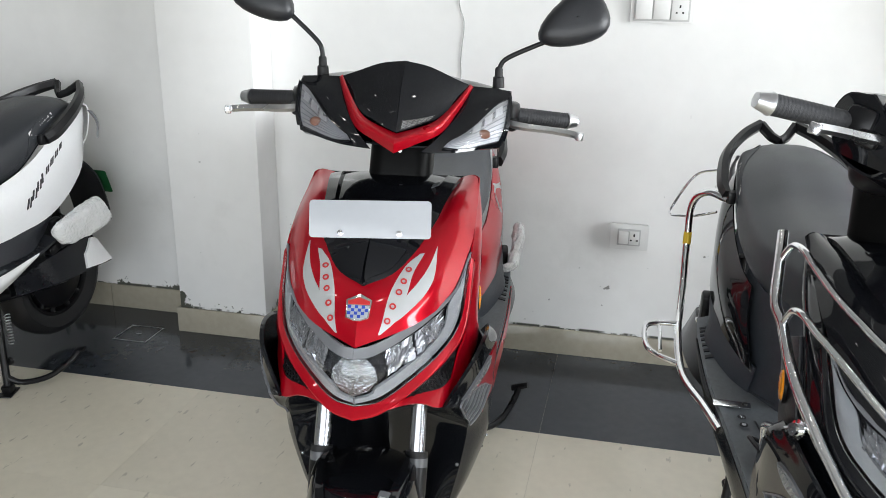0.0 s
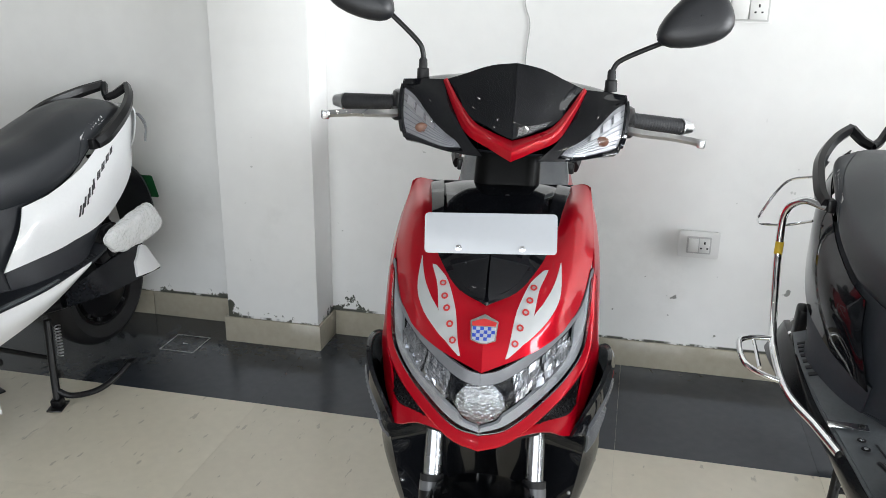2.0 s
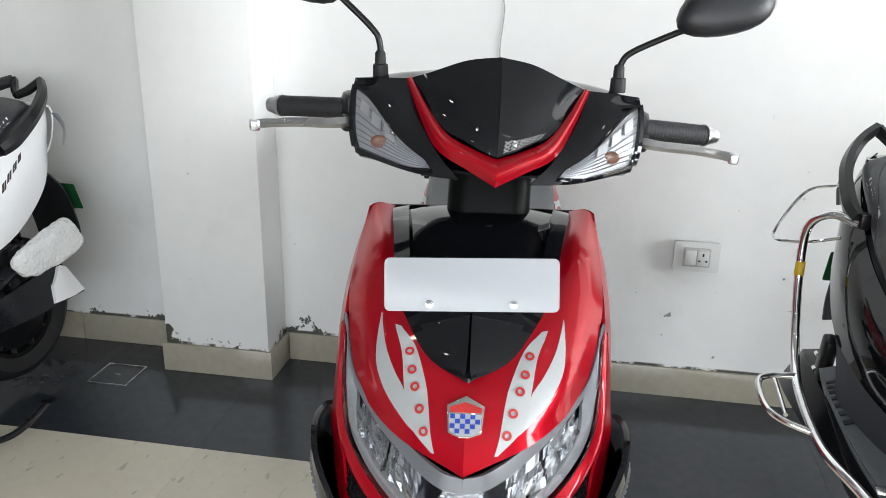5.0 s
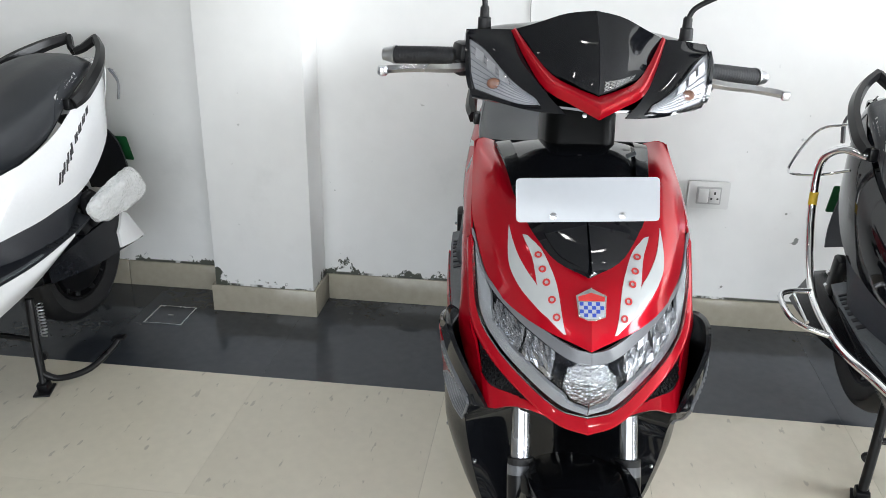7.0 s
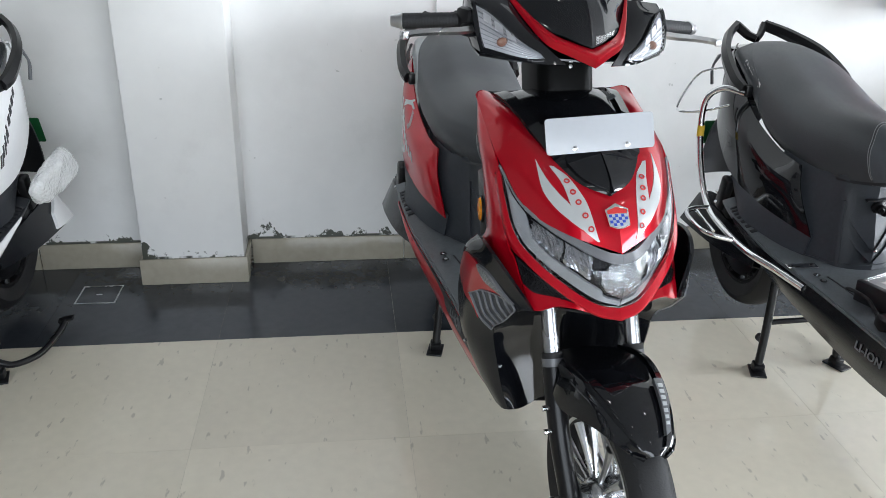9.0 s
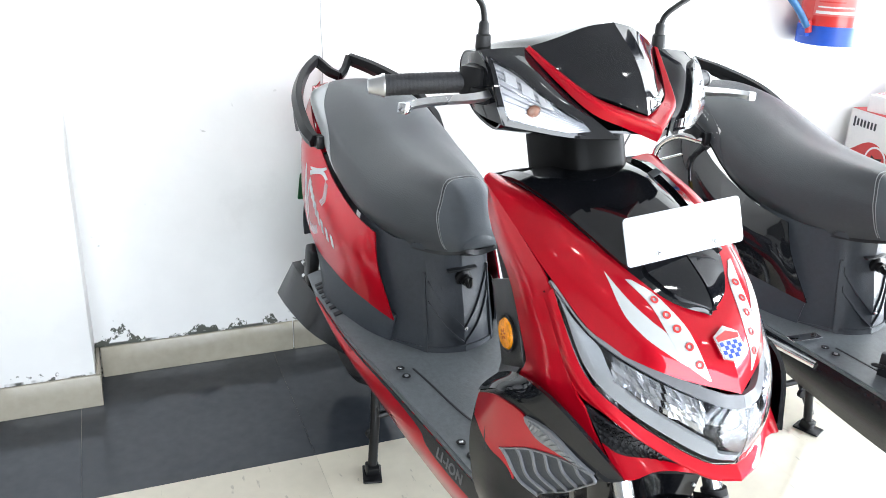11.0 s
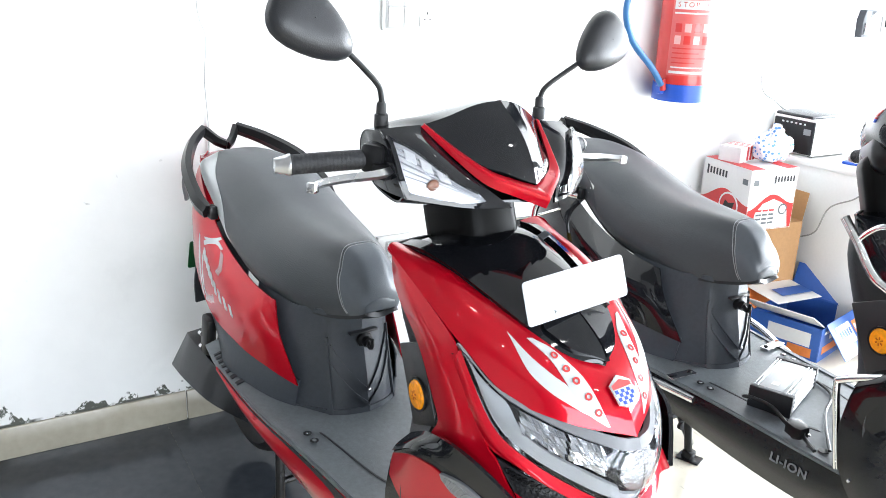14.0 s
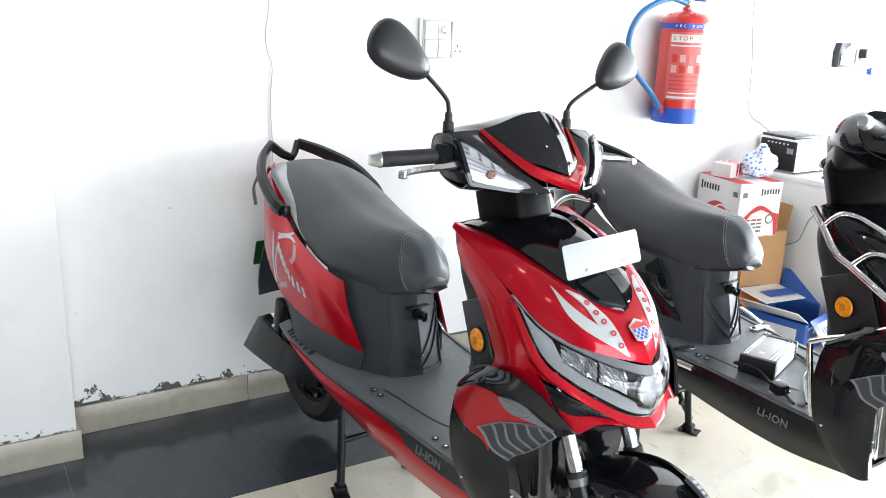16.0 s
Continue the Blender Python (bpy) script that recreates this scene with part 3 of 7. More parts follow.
LEG_SHIELD = Surf([
    [(1.165, 0.000, 0.990), (1.160, 0.080, 0.992), (1.178, 0.140, 0.996), (1.192, 0.170, 1.000)],
    [(1.150, 0.000, 0.900), (1.150, 0.090, 0.900), (1.200, 0.150, 0.890), (1.285, 0.184, 0.890)],
    [(1.190, 0.000, 0.760), (1.195, 0.090, 0.760), (1.255, 0.150, 0.760), (1.370, 0.186, 0.760)],
    [(1.250, 0.000, 0.600), (1.255, 0.090, 0.600), (1.280, 0.180, 0.610), (1.340, 0.235, 0.620)],
    [(1.285, 0.000, 0.480), (1.290, 0.090, 0.480), (1.305, 0.170, 0.485), (1.345, 0.215, 0.480)],
    [(1.310, 0.000, 0.420), (1.315, 0.090, 0.420), (1.330, 0.165, 0.420), (1.355, 0.195, 0.420)],
], (-1, 0.3, 0))
FLOORBOARD = Surf([
    [(0.420, 0.140, 0.530), (0.420, 0.190, 0.525), (0.415, 0.232, 0.512)],
    [(0.520, 0.120, 0.492), (0.515, 0.190, 0.494), (0.510, 0.236, 0.488)],
    [(0.700, 0.060, 0.466), (0.700, 0.160, 0.468), (0.700, 0.232, 0.464)],
    [(0.860, 0.000, 0.456), (0.860, 0.120, 0.458), (0.860, 0.222, 0.455)],
    [(1.080, 0.000, 0.444), (1.080, 0.110, 0.446), (1.080, 0.208, 0.443)],
    [(1.340, 0.000, 0.432), (1.340, 0.100, 0.433), (1.340, 0.196, 0.428)],
], (0, 0, 1))
BELLY = Surf([
    [(0.505, 0.240, 0.490), (0.510, 0.242, 0.484), (0.520, 0.240, 0.476)],
    [(0.700, 0.234, 0.458), (0.700, 0.240, 0.430), (0.700, 0.212, 0.385)],
    [(0.950, 0.218, 0.446), (0.950, 0.222, 0.395), (0.950, 0.190, 0.325)],
    [(1.180, 0.204, 0.432), (1.180, 0.206, 0.370), (1.190, 0.170, 0.292)],
    [(1.350, 0.196, 0.425), (1.370, 0.186, 0.360), (1.400, 0.150, 0.300)],
], (0, 1, -0.2))
TAIL = Surf([
    [(0.668, 0.150, 0.708), (0.706, 0.158, 0.632), (0.772, 0.148, 0.528)],
    [(0.632, 0.156, 0.714), (0.655, 0.180, 0.640), (0.690, 0.172, 0.540)],
    [(0.550, 0.162, 0.730), (0.552, 0.198, 0.658), (0.550, 0.196, 0.558)],
    [(0.400, 0.163, 0.784), (0.388, 0.197, 0.712), (0.368, 0.200, 0.596)],
    [(0.240, 0.147, 0.876), (0.208, 0.168, 0.804), (0.180, 0.164, 0.694)],
    [(0.100, 0.098, 0.918), (0.072, 0.108, 0.868), (0.074, 0.104, 0.796)],
    [(0.025, 0.050, 0.935), (0.000, 0.055, 0.895), (0.020, 0.050, 0.828)],
], (0, 1, 0.3))
BELT = Surf([
    [(0.762, 0.138, 0.534), (0.758, 0.140, 0.512), (0.752, 0.146, 0.462)],
    [(0.690, 0.166, 0.546), (0.684, 0.174, 0.522), (0.676, 0.184, 0.470)],
    [(0.560, 0.194, 0.562), (0.545, 0.210, 0.535), (0.530, 0.222, 0.492)],
    [(0.470, 0.200, 0.578), (0.455, 0.209, 0.560), (0.450, 0.208, 0.525)],
    [(0.400, 0.198, 0.594), (0.392, 0.203, 0.584), (0.395, 0.198, 0.566)],
], (0, 1, 0))
COLUMN = Surf([
    [(0.822, 0.000, 0.722), (0.812, 0.040, 0.722), (0.794, 0.074, 0.718), (0.768, 0.092, 0.714), (0.705, 0.122, 0.708), (0.560, 0.140, 0.720)],
    [(0.818, 0.000, 0.678), (0.808, 0.042, 0.678), (0.790, 0.076, 0.676), (0.762, 0.096, 0.674), (0.700, 0.130, 0.668), (0.570, 0.150, 0.680)],
    [(0.826, 0.000, 0.610), (0.814, 0.044, 0.610), (0.796, 0.078, 0.608), (0.765, 0.100, 0.606), (0.702, 0.136, 0.600), (0.590, 0.160, 0.610)],
    [(0.842, 0.000, 0.545), (0.828, 0.045, 0.545), (0.808, 0.080, 0.543), (0.774, 0.104, 0.541), (0.712, 0.142, 0.535), (0.630, 0.164, 0.540)],
    [(0.849, 0.000, 0.490), (0.838, 0.047, 0.490), (0.818, 0.082, 0.488), (0.782, 0.108, 0.486), (0.720, 0.148, 0.480), (0.655, 0.180, 0.478)],
    [(0.852, 0.000, 0.452), (0.843, 0.048, 0.452), (0.825, 0.084, 0.452), (0.788, 0.112, 0.452), (0.724, 0.155, 0.450), (0.665, 0.190, 0.452)],
], (1, 0.6, 0.1))
VISOR = Surf([
    [(1.240, 0.000, 1.252), (1.232, 0.050, 1.243), (1.218, 0.100, 1.222), (1.200, 0.138, 1.206)],
    [(1.300, 0.000, 1.205), (1.283, 0.046, 1.198), (1.260, 0.086, 1.186), (1.228, 0.122, 1.178)],
    [(1.334, 0.000, 1.160), (1.318, 0.036, 1.160), (1.296, 0.066, 1.160), (1.268, 0.099, 1.163)],
    [(1.350, 0.000, 1.124), (1.340, 0.026, 1.132), (1.323, 0.050, 1.141), (1.304, 0.074, 1.147)],
], (0.8, 0.2, 0.6))
CHEVRON = Surf([
    [(1.202, 0.136, 1.210), (1.208, 0.139, 1.208), (1.202, 0.143, 1.204)],
    [(1.262, 0.104, 1.172), (1.273, 0.110, 1.168), (1.263, 0.117, 1.160)],
    [(1.308, 0.073, 1.145), (1.328, 0.079, 1.138), (1.318, 0.087, 1.123)],
    [(1.335, 0.034, 1.131), (1.360, 0.037, 1.123), (1.353, 0.041, 1.104)],
    [(1.350, 0.000, 1.122), (1.385, 0.000, 1.110), (1.379, 0.000, 1.088)],
], (0.8, 0.3, 0.3))
WING = Surf([
    [(1.198, 0.140, 1.206), (1.195, 0.180, 1.204), (1.190, 0.224, 1.200)],
    [(1.255, 0.120, 1.162), (1.248, 0.165, 1.176), (1.222, 0.225, 1.178)],
    [(1.314, 0.088, 1.120), (1.292, 0.150, 1.125), (1.248, 0.222, 1.132)],
    [(1.350, 0.052, 1.088), (1.318, 0.122, 1.086), (1.260, 0.212, 1.096)],
], (1, 0.3, 0.3))
COWL_BACK = Surf([
    [(1.240, 0.000, 1.250), (1.218, 0.100, 1.220), (1.198, 0.140, 1.204), (1.190, 0.224, 1.198)],
    [(1.150, 0.000, 1.235), (1.150, 0.100, 1.215), (1.140, 0.160, 1.205), (1.145, 0.222, 1.190)],
    [(1.090, 0.000, 1.190), (1.095, 0.100, 1.180), (1.105, 0.160, 1.170), (1.130, 0.215, 1.150)],
    [(1.110, 0.000, 1.110), (1.115, 0.100, 1.105), (1.130, 0.160, 1.105), (1.160, 0.205, 1.100)],
    [(1.220, 0.000, 1.075), (1.220, 0.080, 1.072), (1.220, 0.130, 1.072), (1.225, 0.205, 1.082)],
    [(1.358, 0.000, 1.094), (1.340, 0.050, 1.095), (1.310, 0.122, 1.092), (1.256, 0.212, 1.098)],
], (-1, 0.2, 0.1))
COWL_END = Surf([
    [(1.194, 0.223, 1.199), (1.190, 0.2235, 1.199), (1.186, 0.223, 1.198)],
    [(1.222, 0.224, 1.178), (1.182, 0.226, 1.183), (1.145, 0.221, 1.189)],
    [(1.247, 0.221, 1.132), (1.188, 0.225, 1.142), (1.131, 0.214, 1.150)],
    [(1.262, 0.211, 1.096), (1.208, 0.212, 1.098), (1.160, 0.204, 1.101)],
], (0, 1, 0))
# seat: sections from the nose to the tail, each from the lower edge over the middle
SEAT_SECTIONS = [
    # x, half width, lower edge, shoulder height, top, how far out the shoulder lies
    (0.896, 0.040, 0.731, 0.754, 0.762, 0.66), (0.890, 0.053, 0.728, 0.774, 0.786, 0.66), (0.872, 0.065, 0.722, 0.798, 0.818, 0.66), (0.842, 0.079, 0.714, 0.818, 0.846, 0.68),
    (0.790, 0.098, 0.705, 0.832, 0.864, 0.70), (0.715, 0.125, 0.702, 0.838, 0.868, 0.74), (0.620, 0.148, 0.712, 0.842, 0.874, 0.80), (0.520, 0.158, 0.732, 0.858, 0.890, 0.84),
    (0.430, 0.160, 0.768, 0.888, 0.920, 0.84), (0.330, 0.153, 0.836, 0.922, 0.950, 0.84), (0.230, 0.140, 0.886, 0.940, 0.965, 0.82), (0.150, 0.118, 0.908, 0.942, 0.962, 0.80),
    (0.085, 0.080, 0.915, 0.932, 0.945, 0.80),
]


def seat_half(w, lo, sh, top, out):
    """Half a cross-section of the seat, from its lower edge to the middle of its top."""
    return [(w * 0.90, lo), (w * 1.01, lo + 0.30 * (sh - lo)), (w * 0.97, sh - 0.26 * (sh - lo)), (w * out, sh), (w * 0.42, top - 0.003), (0, top)]


def seat_surface():
    rows = []
    for x, *shape in SEAT_SECTIONS:
        half = seat_half(*shape)
        rows.append([(x, y, z) for y, z in half] + [(x, -y, z) for y, z in half[-2::-1]])
    return Surf(rows, (0, 0, 1))


SEAT = seat_surface()


def steer_matrix(degrees):
    """Turns what is carried by the fork about the raked steering axis."""
    at = Matrix.Translation((1.20, 0, 1.16))
    return at @ Matrix.Rotation(radians(degrees), 4, Vector((-0.42, 0, 0.907))) @ at.inverted()


def wheel(parent, name, m, width, label, bright=True):
    """A wheel whose axle is the z axis of m: tyre with a block tread, rim with six pairs of machined spokes."""
    w = new(name)
    w.parent = parent
    w.matrix_basis = m
    tagged(w, label)
    R, r, h = (0.243, 0.166, width / 2) if bright else (0.235, 0.155, width / 2)
    prof = [(r, -h * 0.62), (r + 0.016, -h * 0.84), (R - 0.034, -h), (R - 0.012, -h * 0.80), (R - 0.002, -h * 0.42), (R, 0),
            (R - 0.002, h * 0.42), (R - 0.012, h * 0.80), (R - 0.034, h), (r + 0.016, h * 0.84), (r, h * 0.62)]
    part("tyre", lathe(bmesh.new(), prof, None, 64, True), M_RUBBER, w, "black rubber tyre with a block tread")
    bm = bmesh.new()
    for k in range(36):
        a = 2 * math.pi * k / 36
        for sgn in (-1, 1):
            slab(bm, (0.006, 0.022, h * 0.62), Matrix.Rotation(a + sgn * 0.04, 4, "Z") @ pose(R - 0.0085, 0, sgn * h * 0.40, sgn * 20, -sgn * 14), 0.001, 1)
    part("tread_block", bm, M_RUBBER, w, "raised tread blocks")
    part("rim", lathe(bmesh.new(), [(r + 0.002, -h * 0.60), (r + 0.004, -h * 0.70), (r - 0.008, -h * 0.66), (r - 0.016, -h * 0.3),
                                    (r - 0.016, h * 0.3), (r - 0.008, h * 0.66), (r + 0.004, h * 0.70), (r + 0.002, h * 0.60)], None, 48, True), M_FRAME, w, "black cast rim")
    lipm = bmesh.new()
    for sgn in (-1, 1):
        lathe(lipm, [(r - 0.004, sgn * h * 0.67), (r - 0.004, sgn * h * 0.71), (r + 0.004, sgn * h * 0.71), (r + 0.004, sgn * h * 0.67)], None, 48, True)
    part("rim_lip", lipm, M_STEEL if bright else M_FRAME, w)
    part("hub", lathe(bmesh.new(), [(0.014, -0.066), (0.024, -0.064), (0.026, -0.044), (0.034, -0.040), (0.042, -0.024), (0.042, 0.024), (0.034, 0.040), (0.026, 0.044), (0.024, 0.064), (0.014, 0.066)], None, 28), M_STEEL if bright else M_FRAME, w)
    if not bright:
        part("hub_motor", lathe(bmesh.new(), [(0.020, -0.050), (0.110, -0.044), (0.128, -0.034), (0.134, -0.012), (0.134, 0.012), (0.128, 0.034), (0.110, 0.044), (0.020, 0.050)], None, 40), M_FRAME, w, "black drum of the hub motor")
    for k in range(6):
        bm = bmesh.new()
        a = 2 * math.pi * k / 6
        for sgn in (-1, 1):
            for face in (-1, 1):
                ar, br = a + sgn * 0.30, a + sgn * 0.24
                tube(bm, [(0.036 * math.cos(ar), 0.036 * math.sin(ar), face * 0.022), (0.095 * math.cos(br), 0.095 * math.sin(br), face * 0.024),
                          ((r - 0.012) * math.cos(br), (r - 0.012) * math.sin(br), face * 0.028)], (0.006, 0.007, 0.011), 8, 10, 1.0)
        part("spoke", bm, M_STEEL if bright else M_FRAME, w, "pair of machined silver spokes" if bright else "pair of black spokes")
    return w


def star_dots(parent, surf, spots, sides):
    for f in sides:
        for u, v in spots:
            p, q = surf.lifted([u], [v], 0.0022)[0], surf.lifted([u], [v], 0.02)[0]
            g = np.array([1, -1, 1]) if f else np.ones(3)
            n = Vector((q - p) * g)
            bm = lathe(bmesh.new(), [(0.0062, 0), (0.0062, 0.0010), (0.0032, 0.0010), (0.0032, 0)], facing(Vector(p * g), n), 14, True)
            part("dot", bm, M_BOXRED, parent, "small red ring printed on the decal")


def scooter(label, m, paint, vinyl, moulded, steer, extras):
    """An electric scooter. paint: body colour; vinyl: the seat; moulded: the bare plastic panels; extras: names of fittings that this one has."""
    sc = thing("electric_scooter", label, "scooter", m, "parked scooters")
    red = paint is M_RED
    P = lambda name, bm, mat, lab="", smooth=True, up=None: part(name, bm, mat, up or sc, lab, smooth)  # noqa: E731
    BOTH, L, R = (False, True), (False,), (True,)

    # front apron
    bm = skin(bmesh.new(), HOOD, 0.004, 30, 14)
    skin(bm, FLANK, 0.004, 24, 10)
    skin(bm, LIP, 0.004, 28, 8)
    apron = P("front_apron", bm, paint, "glossy painted front apron with sharp creases")
    bm = skin(bmesh.new(), BLACK_PANEL, 0.004, 26, 10)
    panel = P("bonnet_panel", bm, M_BLACKGLOSS, "gloss black bonnet panel ending in a point")
    bm = ribbon(bmesh.new(), BLACK_PANEL, [(0.02, 0.80), (0.25, 0.80), (0.48, 0.78), (0.64, 0.72)], [(0.02, 0.99), (0.25, 0.99), (0.48, 0.98), (0.66, 0.98)], 0.007, 0.009, 28, 5)
    P("bonnet_rail", bm, M_BLACKGLOSS, "raised rail along the bonnet edge", True, panel)
    bm = ribbon(bmesh.new(), BLACK_PANEL, [(0.60, 0.0), (0.63, 0.35), (0.66, 0.62), (0.67, 0.74)], [(0.985, 0.0), (0.90, 0.45), (0.82, 0.75), (0.70, 0.80)], 0.008, 0.010, 22, 10)
    P("bonnet_snout", bm, M_BLACKGLOSS, "stepped pointed snout of the bonnet", True, panel)
    P("leg_shield", skin(bmesh.new(), LEG_SHIELD, 0.004, 26, 14), M_PLASTIC, "matt black plastic leg shield")
    for side in (L, R):
        bm = skin(bmesh.new(), CHEEK, 0.004, 12, 16, (0.0, 0.62), (0, 0.85), 0, side)
        P("vent", bm, M_PLASTIC, "black honeycomb mesh vent under the headlamp")
        bm = skin(bmesh.new(), CHEEK, 0.005, 8, 16, (0.62, 1.0), (0, 1), 0.003, side)
        P("winglet", bm, paint, "painted winglet under the vent")
        bm = bmesh.new()
        g = -1 if side is R else 1
        for i in range(4):
            for j in range(9):
                p = CHEEK.lifted([0.16 + 0.12 * i], [0.10 + 0.07 * j + 0.035 * (i % 2)], 0.001)[0]
                q = CHEEK.lifted([0.16 + 0.12 * i], [0.10 + 0.07 * j + 0.035 * (i % 2)], 0.02)[0]
                lathe(bm, [(0.0052, -0.002), (0.0052, 0.0025), (0.0040, 0.0025), (0.0040, -0.002)], facing(Vector((p[0], g * p[1], p[2])), Vector(((q - p)[0], g * (q - p)[1], (q - p)[2]))), 6, True)
        P("honeycomb", bm, M_FRAME, "", False, sc)

        # side pod with its grille
        pod = P("side_pod", skin(bmesh.new(), POD, 0.004, 22, 16, (0, 1), (0, 1), 0, side), M_SATIN, "gloss black side pod in front of the footboard")
        P("pod_arch", ribbon(bmesh.new(), POD, [(0.0, 0.0), (0.0, 0.25), (0.0, 0.5), (0.0, 0.75), (0.0, 1.0)], [(0.145, 0.0), (0.128, 0.28), (0.114, 0.55), (0.108, 0.80), (0.115, 0.97)], 0.004, 0.004, 26, 8, side), M_BLACKGLOSS, "gloss black arched upper edge", True, pod)
        bm = ribbon(bmesh.new(), POD, [(0.155, 0.02), (0.155, 0.31), (0.166, 0.47), (0.255, 0.60), (0.242, 0.90)], [(0.240, 0.03), (0.270, 0.16), (0.300, 0.29), (0.302, 0.60), (0.246, 0.925)], 0.003, 0.003, 30, 8, side)
        ribbon(bm, POD, [(0.240, 0.03), (0.360, 0.27), (0.515, 0.485)], [(0.300, 0.29), (0.410, 0.40), (0.525, 0.51)], 0.003, 0.003, 18, 5, side)
        P("pod_panel", bm, paint, "painted insert of the side pod", True, pod)
        P("pod_grille", ribbon(bmesh.new(), POD, [(0.300, 0.29), (0.500, 0.50), (0.570, 0.975)], [(0.245, 0.93), (0.268, 0.96), (0.290, 0.985)], 0.002, 0.002, 16, 12, side), M_GREYPLASTIC, "dark ribbed grille", True, pod)
        bm = bmesh.new()
        heads = cr([(0.302, 0.30), (0.303, 0.60), (0.248, 0.925)], np.linspace(0, 1, 7))
        feet = cr([(0.570, 0.970), (0.430, 0.980), (0.290, 0.985)], np.linspace(0, 1, 7))
        for s, head, foot in zip(np.linspace(1, 0, 7), heads, feet):
            mid = (head + foot) / 2 + s * np.array([0.060, -0.120])
            ribbon(bm, POD, [head, mid, foot], [head + (0, 0.014), mid + (-0.005, 0.012), foot + (-0.010, 0.004)], 0.0055, 0.004, 14, 2, side)
        ribbon(bm, POD, heads, heads + (0.008, 0), 0.0055, 0.004, 16, 2, side)
        ribbon(bm, POD, feet, feet + (0, 0.014), 0.0055, 0.004, 14, 2, side)
        P("rib", bm, M_LAMPBEZEL, "thin silver-grey ribs of the grille", True, pod)
        upper, lower = [(0.160, 0.47), (0.125, 0.71), (0.205, 0.935)], [(0.182, 0.48), (0.248, 0.60), (0.238, 0.93)]
        pl = P("position_lamp", ribbon(bmesh.new(), POD, upper, lower, 0.006, 0.006, 18, 5, side), M_LAMPBEZEL, "clear strip lamp of the side pod", True, pod)
        bm = bmesh.new()
        for c in np.linspace(0.08, 0.90, 11):
            a, b = cr(upper, [c, c + 0.05]), cr(lower, [c, c + 0.05])
            ribbon(bm, POD, [a[0] * 0.8 + b[0] * 0.2, a[0] * 0.2 + b[0] * 0.8], [a[1] * 0.8 + b[1] * 0.2, a[1] * 0.2 + b[1] * 0.8], 0.0078, 0.003, 4, 2, side)
        P("strip_facet", bm, M_DRL, "", True, pl)
        P("pod_inner", skin(bmesh.new(), POD_INNER, 0.004, 18, 8, (0, 1), (0, 1), 0, side), M_BLACKGLOSS, "gloss black hollow face towards the wheel", True, pod)
        for zz, xx, yy in ((0.43, 1.437, 0.168), (0.44, 1.325, 0.222)):
            P("screw", ball(bmesh.new(), Matrix.Translation((xx, g * yy, zz)) @ Matrix.Diagonal((0.004, 0.004, 0.004, 1)), 8, 6), M_STEEL, "", True, pod)

        # rear bodywork
        tail = P("side_panel", skin(bmesh.new(), TAIL, 0.004, 30, 12, (0, 1), (0, 1), 0, side), paint, "glossy painted rear side panel")
        P("belt", skin(bmesh.new(), BELT, 0.004, 20, 8, (0, 1), (0, 1), -0.002, side), moulded, "dark grey plastic belt under the side panel")
        belly = P("footboard_side", skin(bmesh.new(), BELLY, 0.004, 22, 8, (0, 1), (0, 1), 0, side), paint if paint is not M_BLACKGLOSS else M_SATIN, "lower side skirt of the footboard")
        if red:
            P("skirt_trim", ribbon(bmesh.new(), BELLY, [(0.02, 0.0), (0.5, 0.0), (1.0, 0.0)], [(0.02, 0.05), (0.40, 0.06), (0.60, 0.12), (0.68, 0.30), (1.0, 0.34)], 0.0018, 0.004, 30, 5, side), M_PLASTIC, "black strip along the footboard edge", True, belly)
        # skirt lettering: a battery type, cut from the built-in font
        p, q = BELLY.lifted([0.745], [0.17 if red else 0.35], 0.0025)[0], BELLY.lifted([0.745], [0.17 if red else 0.35], 0.02)[0]
        n = Vector(((q - p)[0], g * (q - p)[1], (q - p)[2]))
        t = BELLY.at([0.76], [0.2])[0] - BELLY.at([0.72], [0.2])[0]
        z = n.normalized()
        x = Vector((t[0], g * t[1], t[2])) * (1 if g < 0 else -1)
        x = (x - z * x.dot(z)).normalized()
        mm = Matrix((x, z.cross(x), z)).transposed().to_4x4()
        mm.translation = (p[0], g * p[1], p[2])
        lettering("battery_lettering", "LI-ION", 0.030, mm, M_BEZEL, belly, 0.0015, 0.0007)

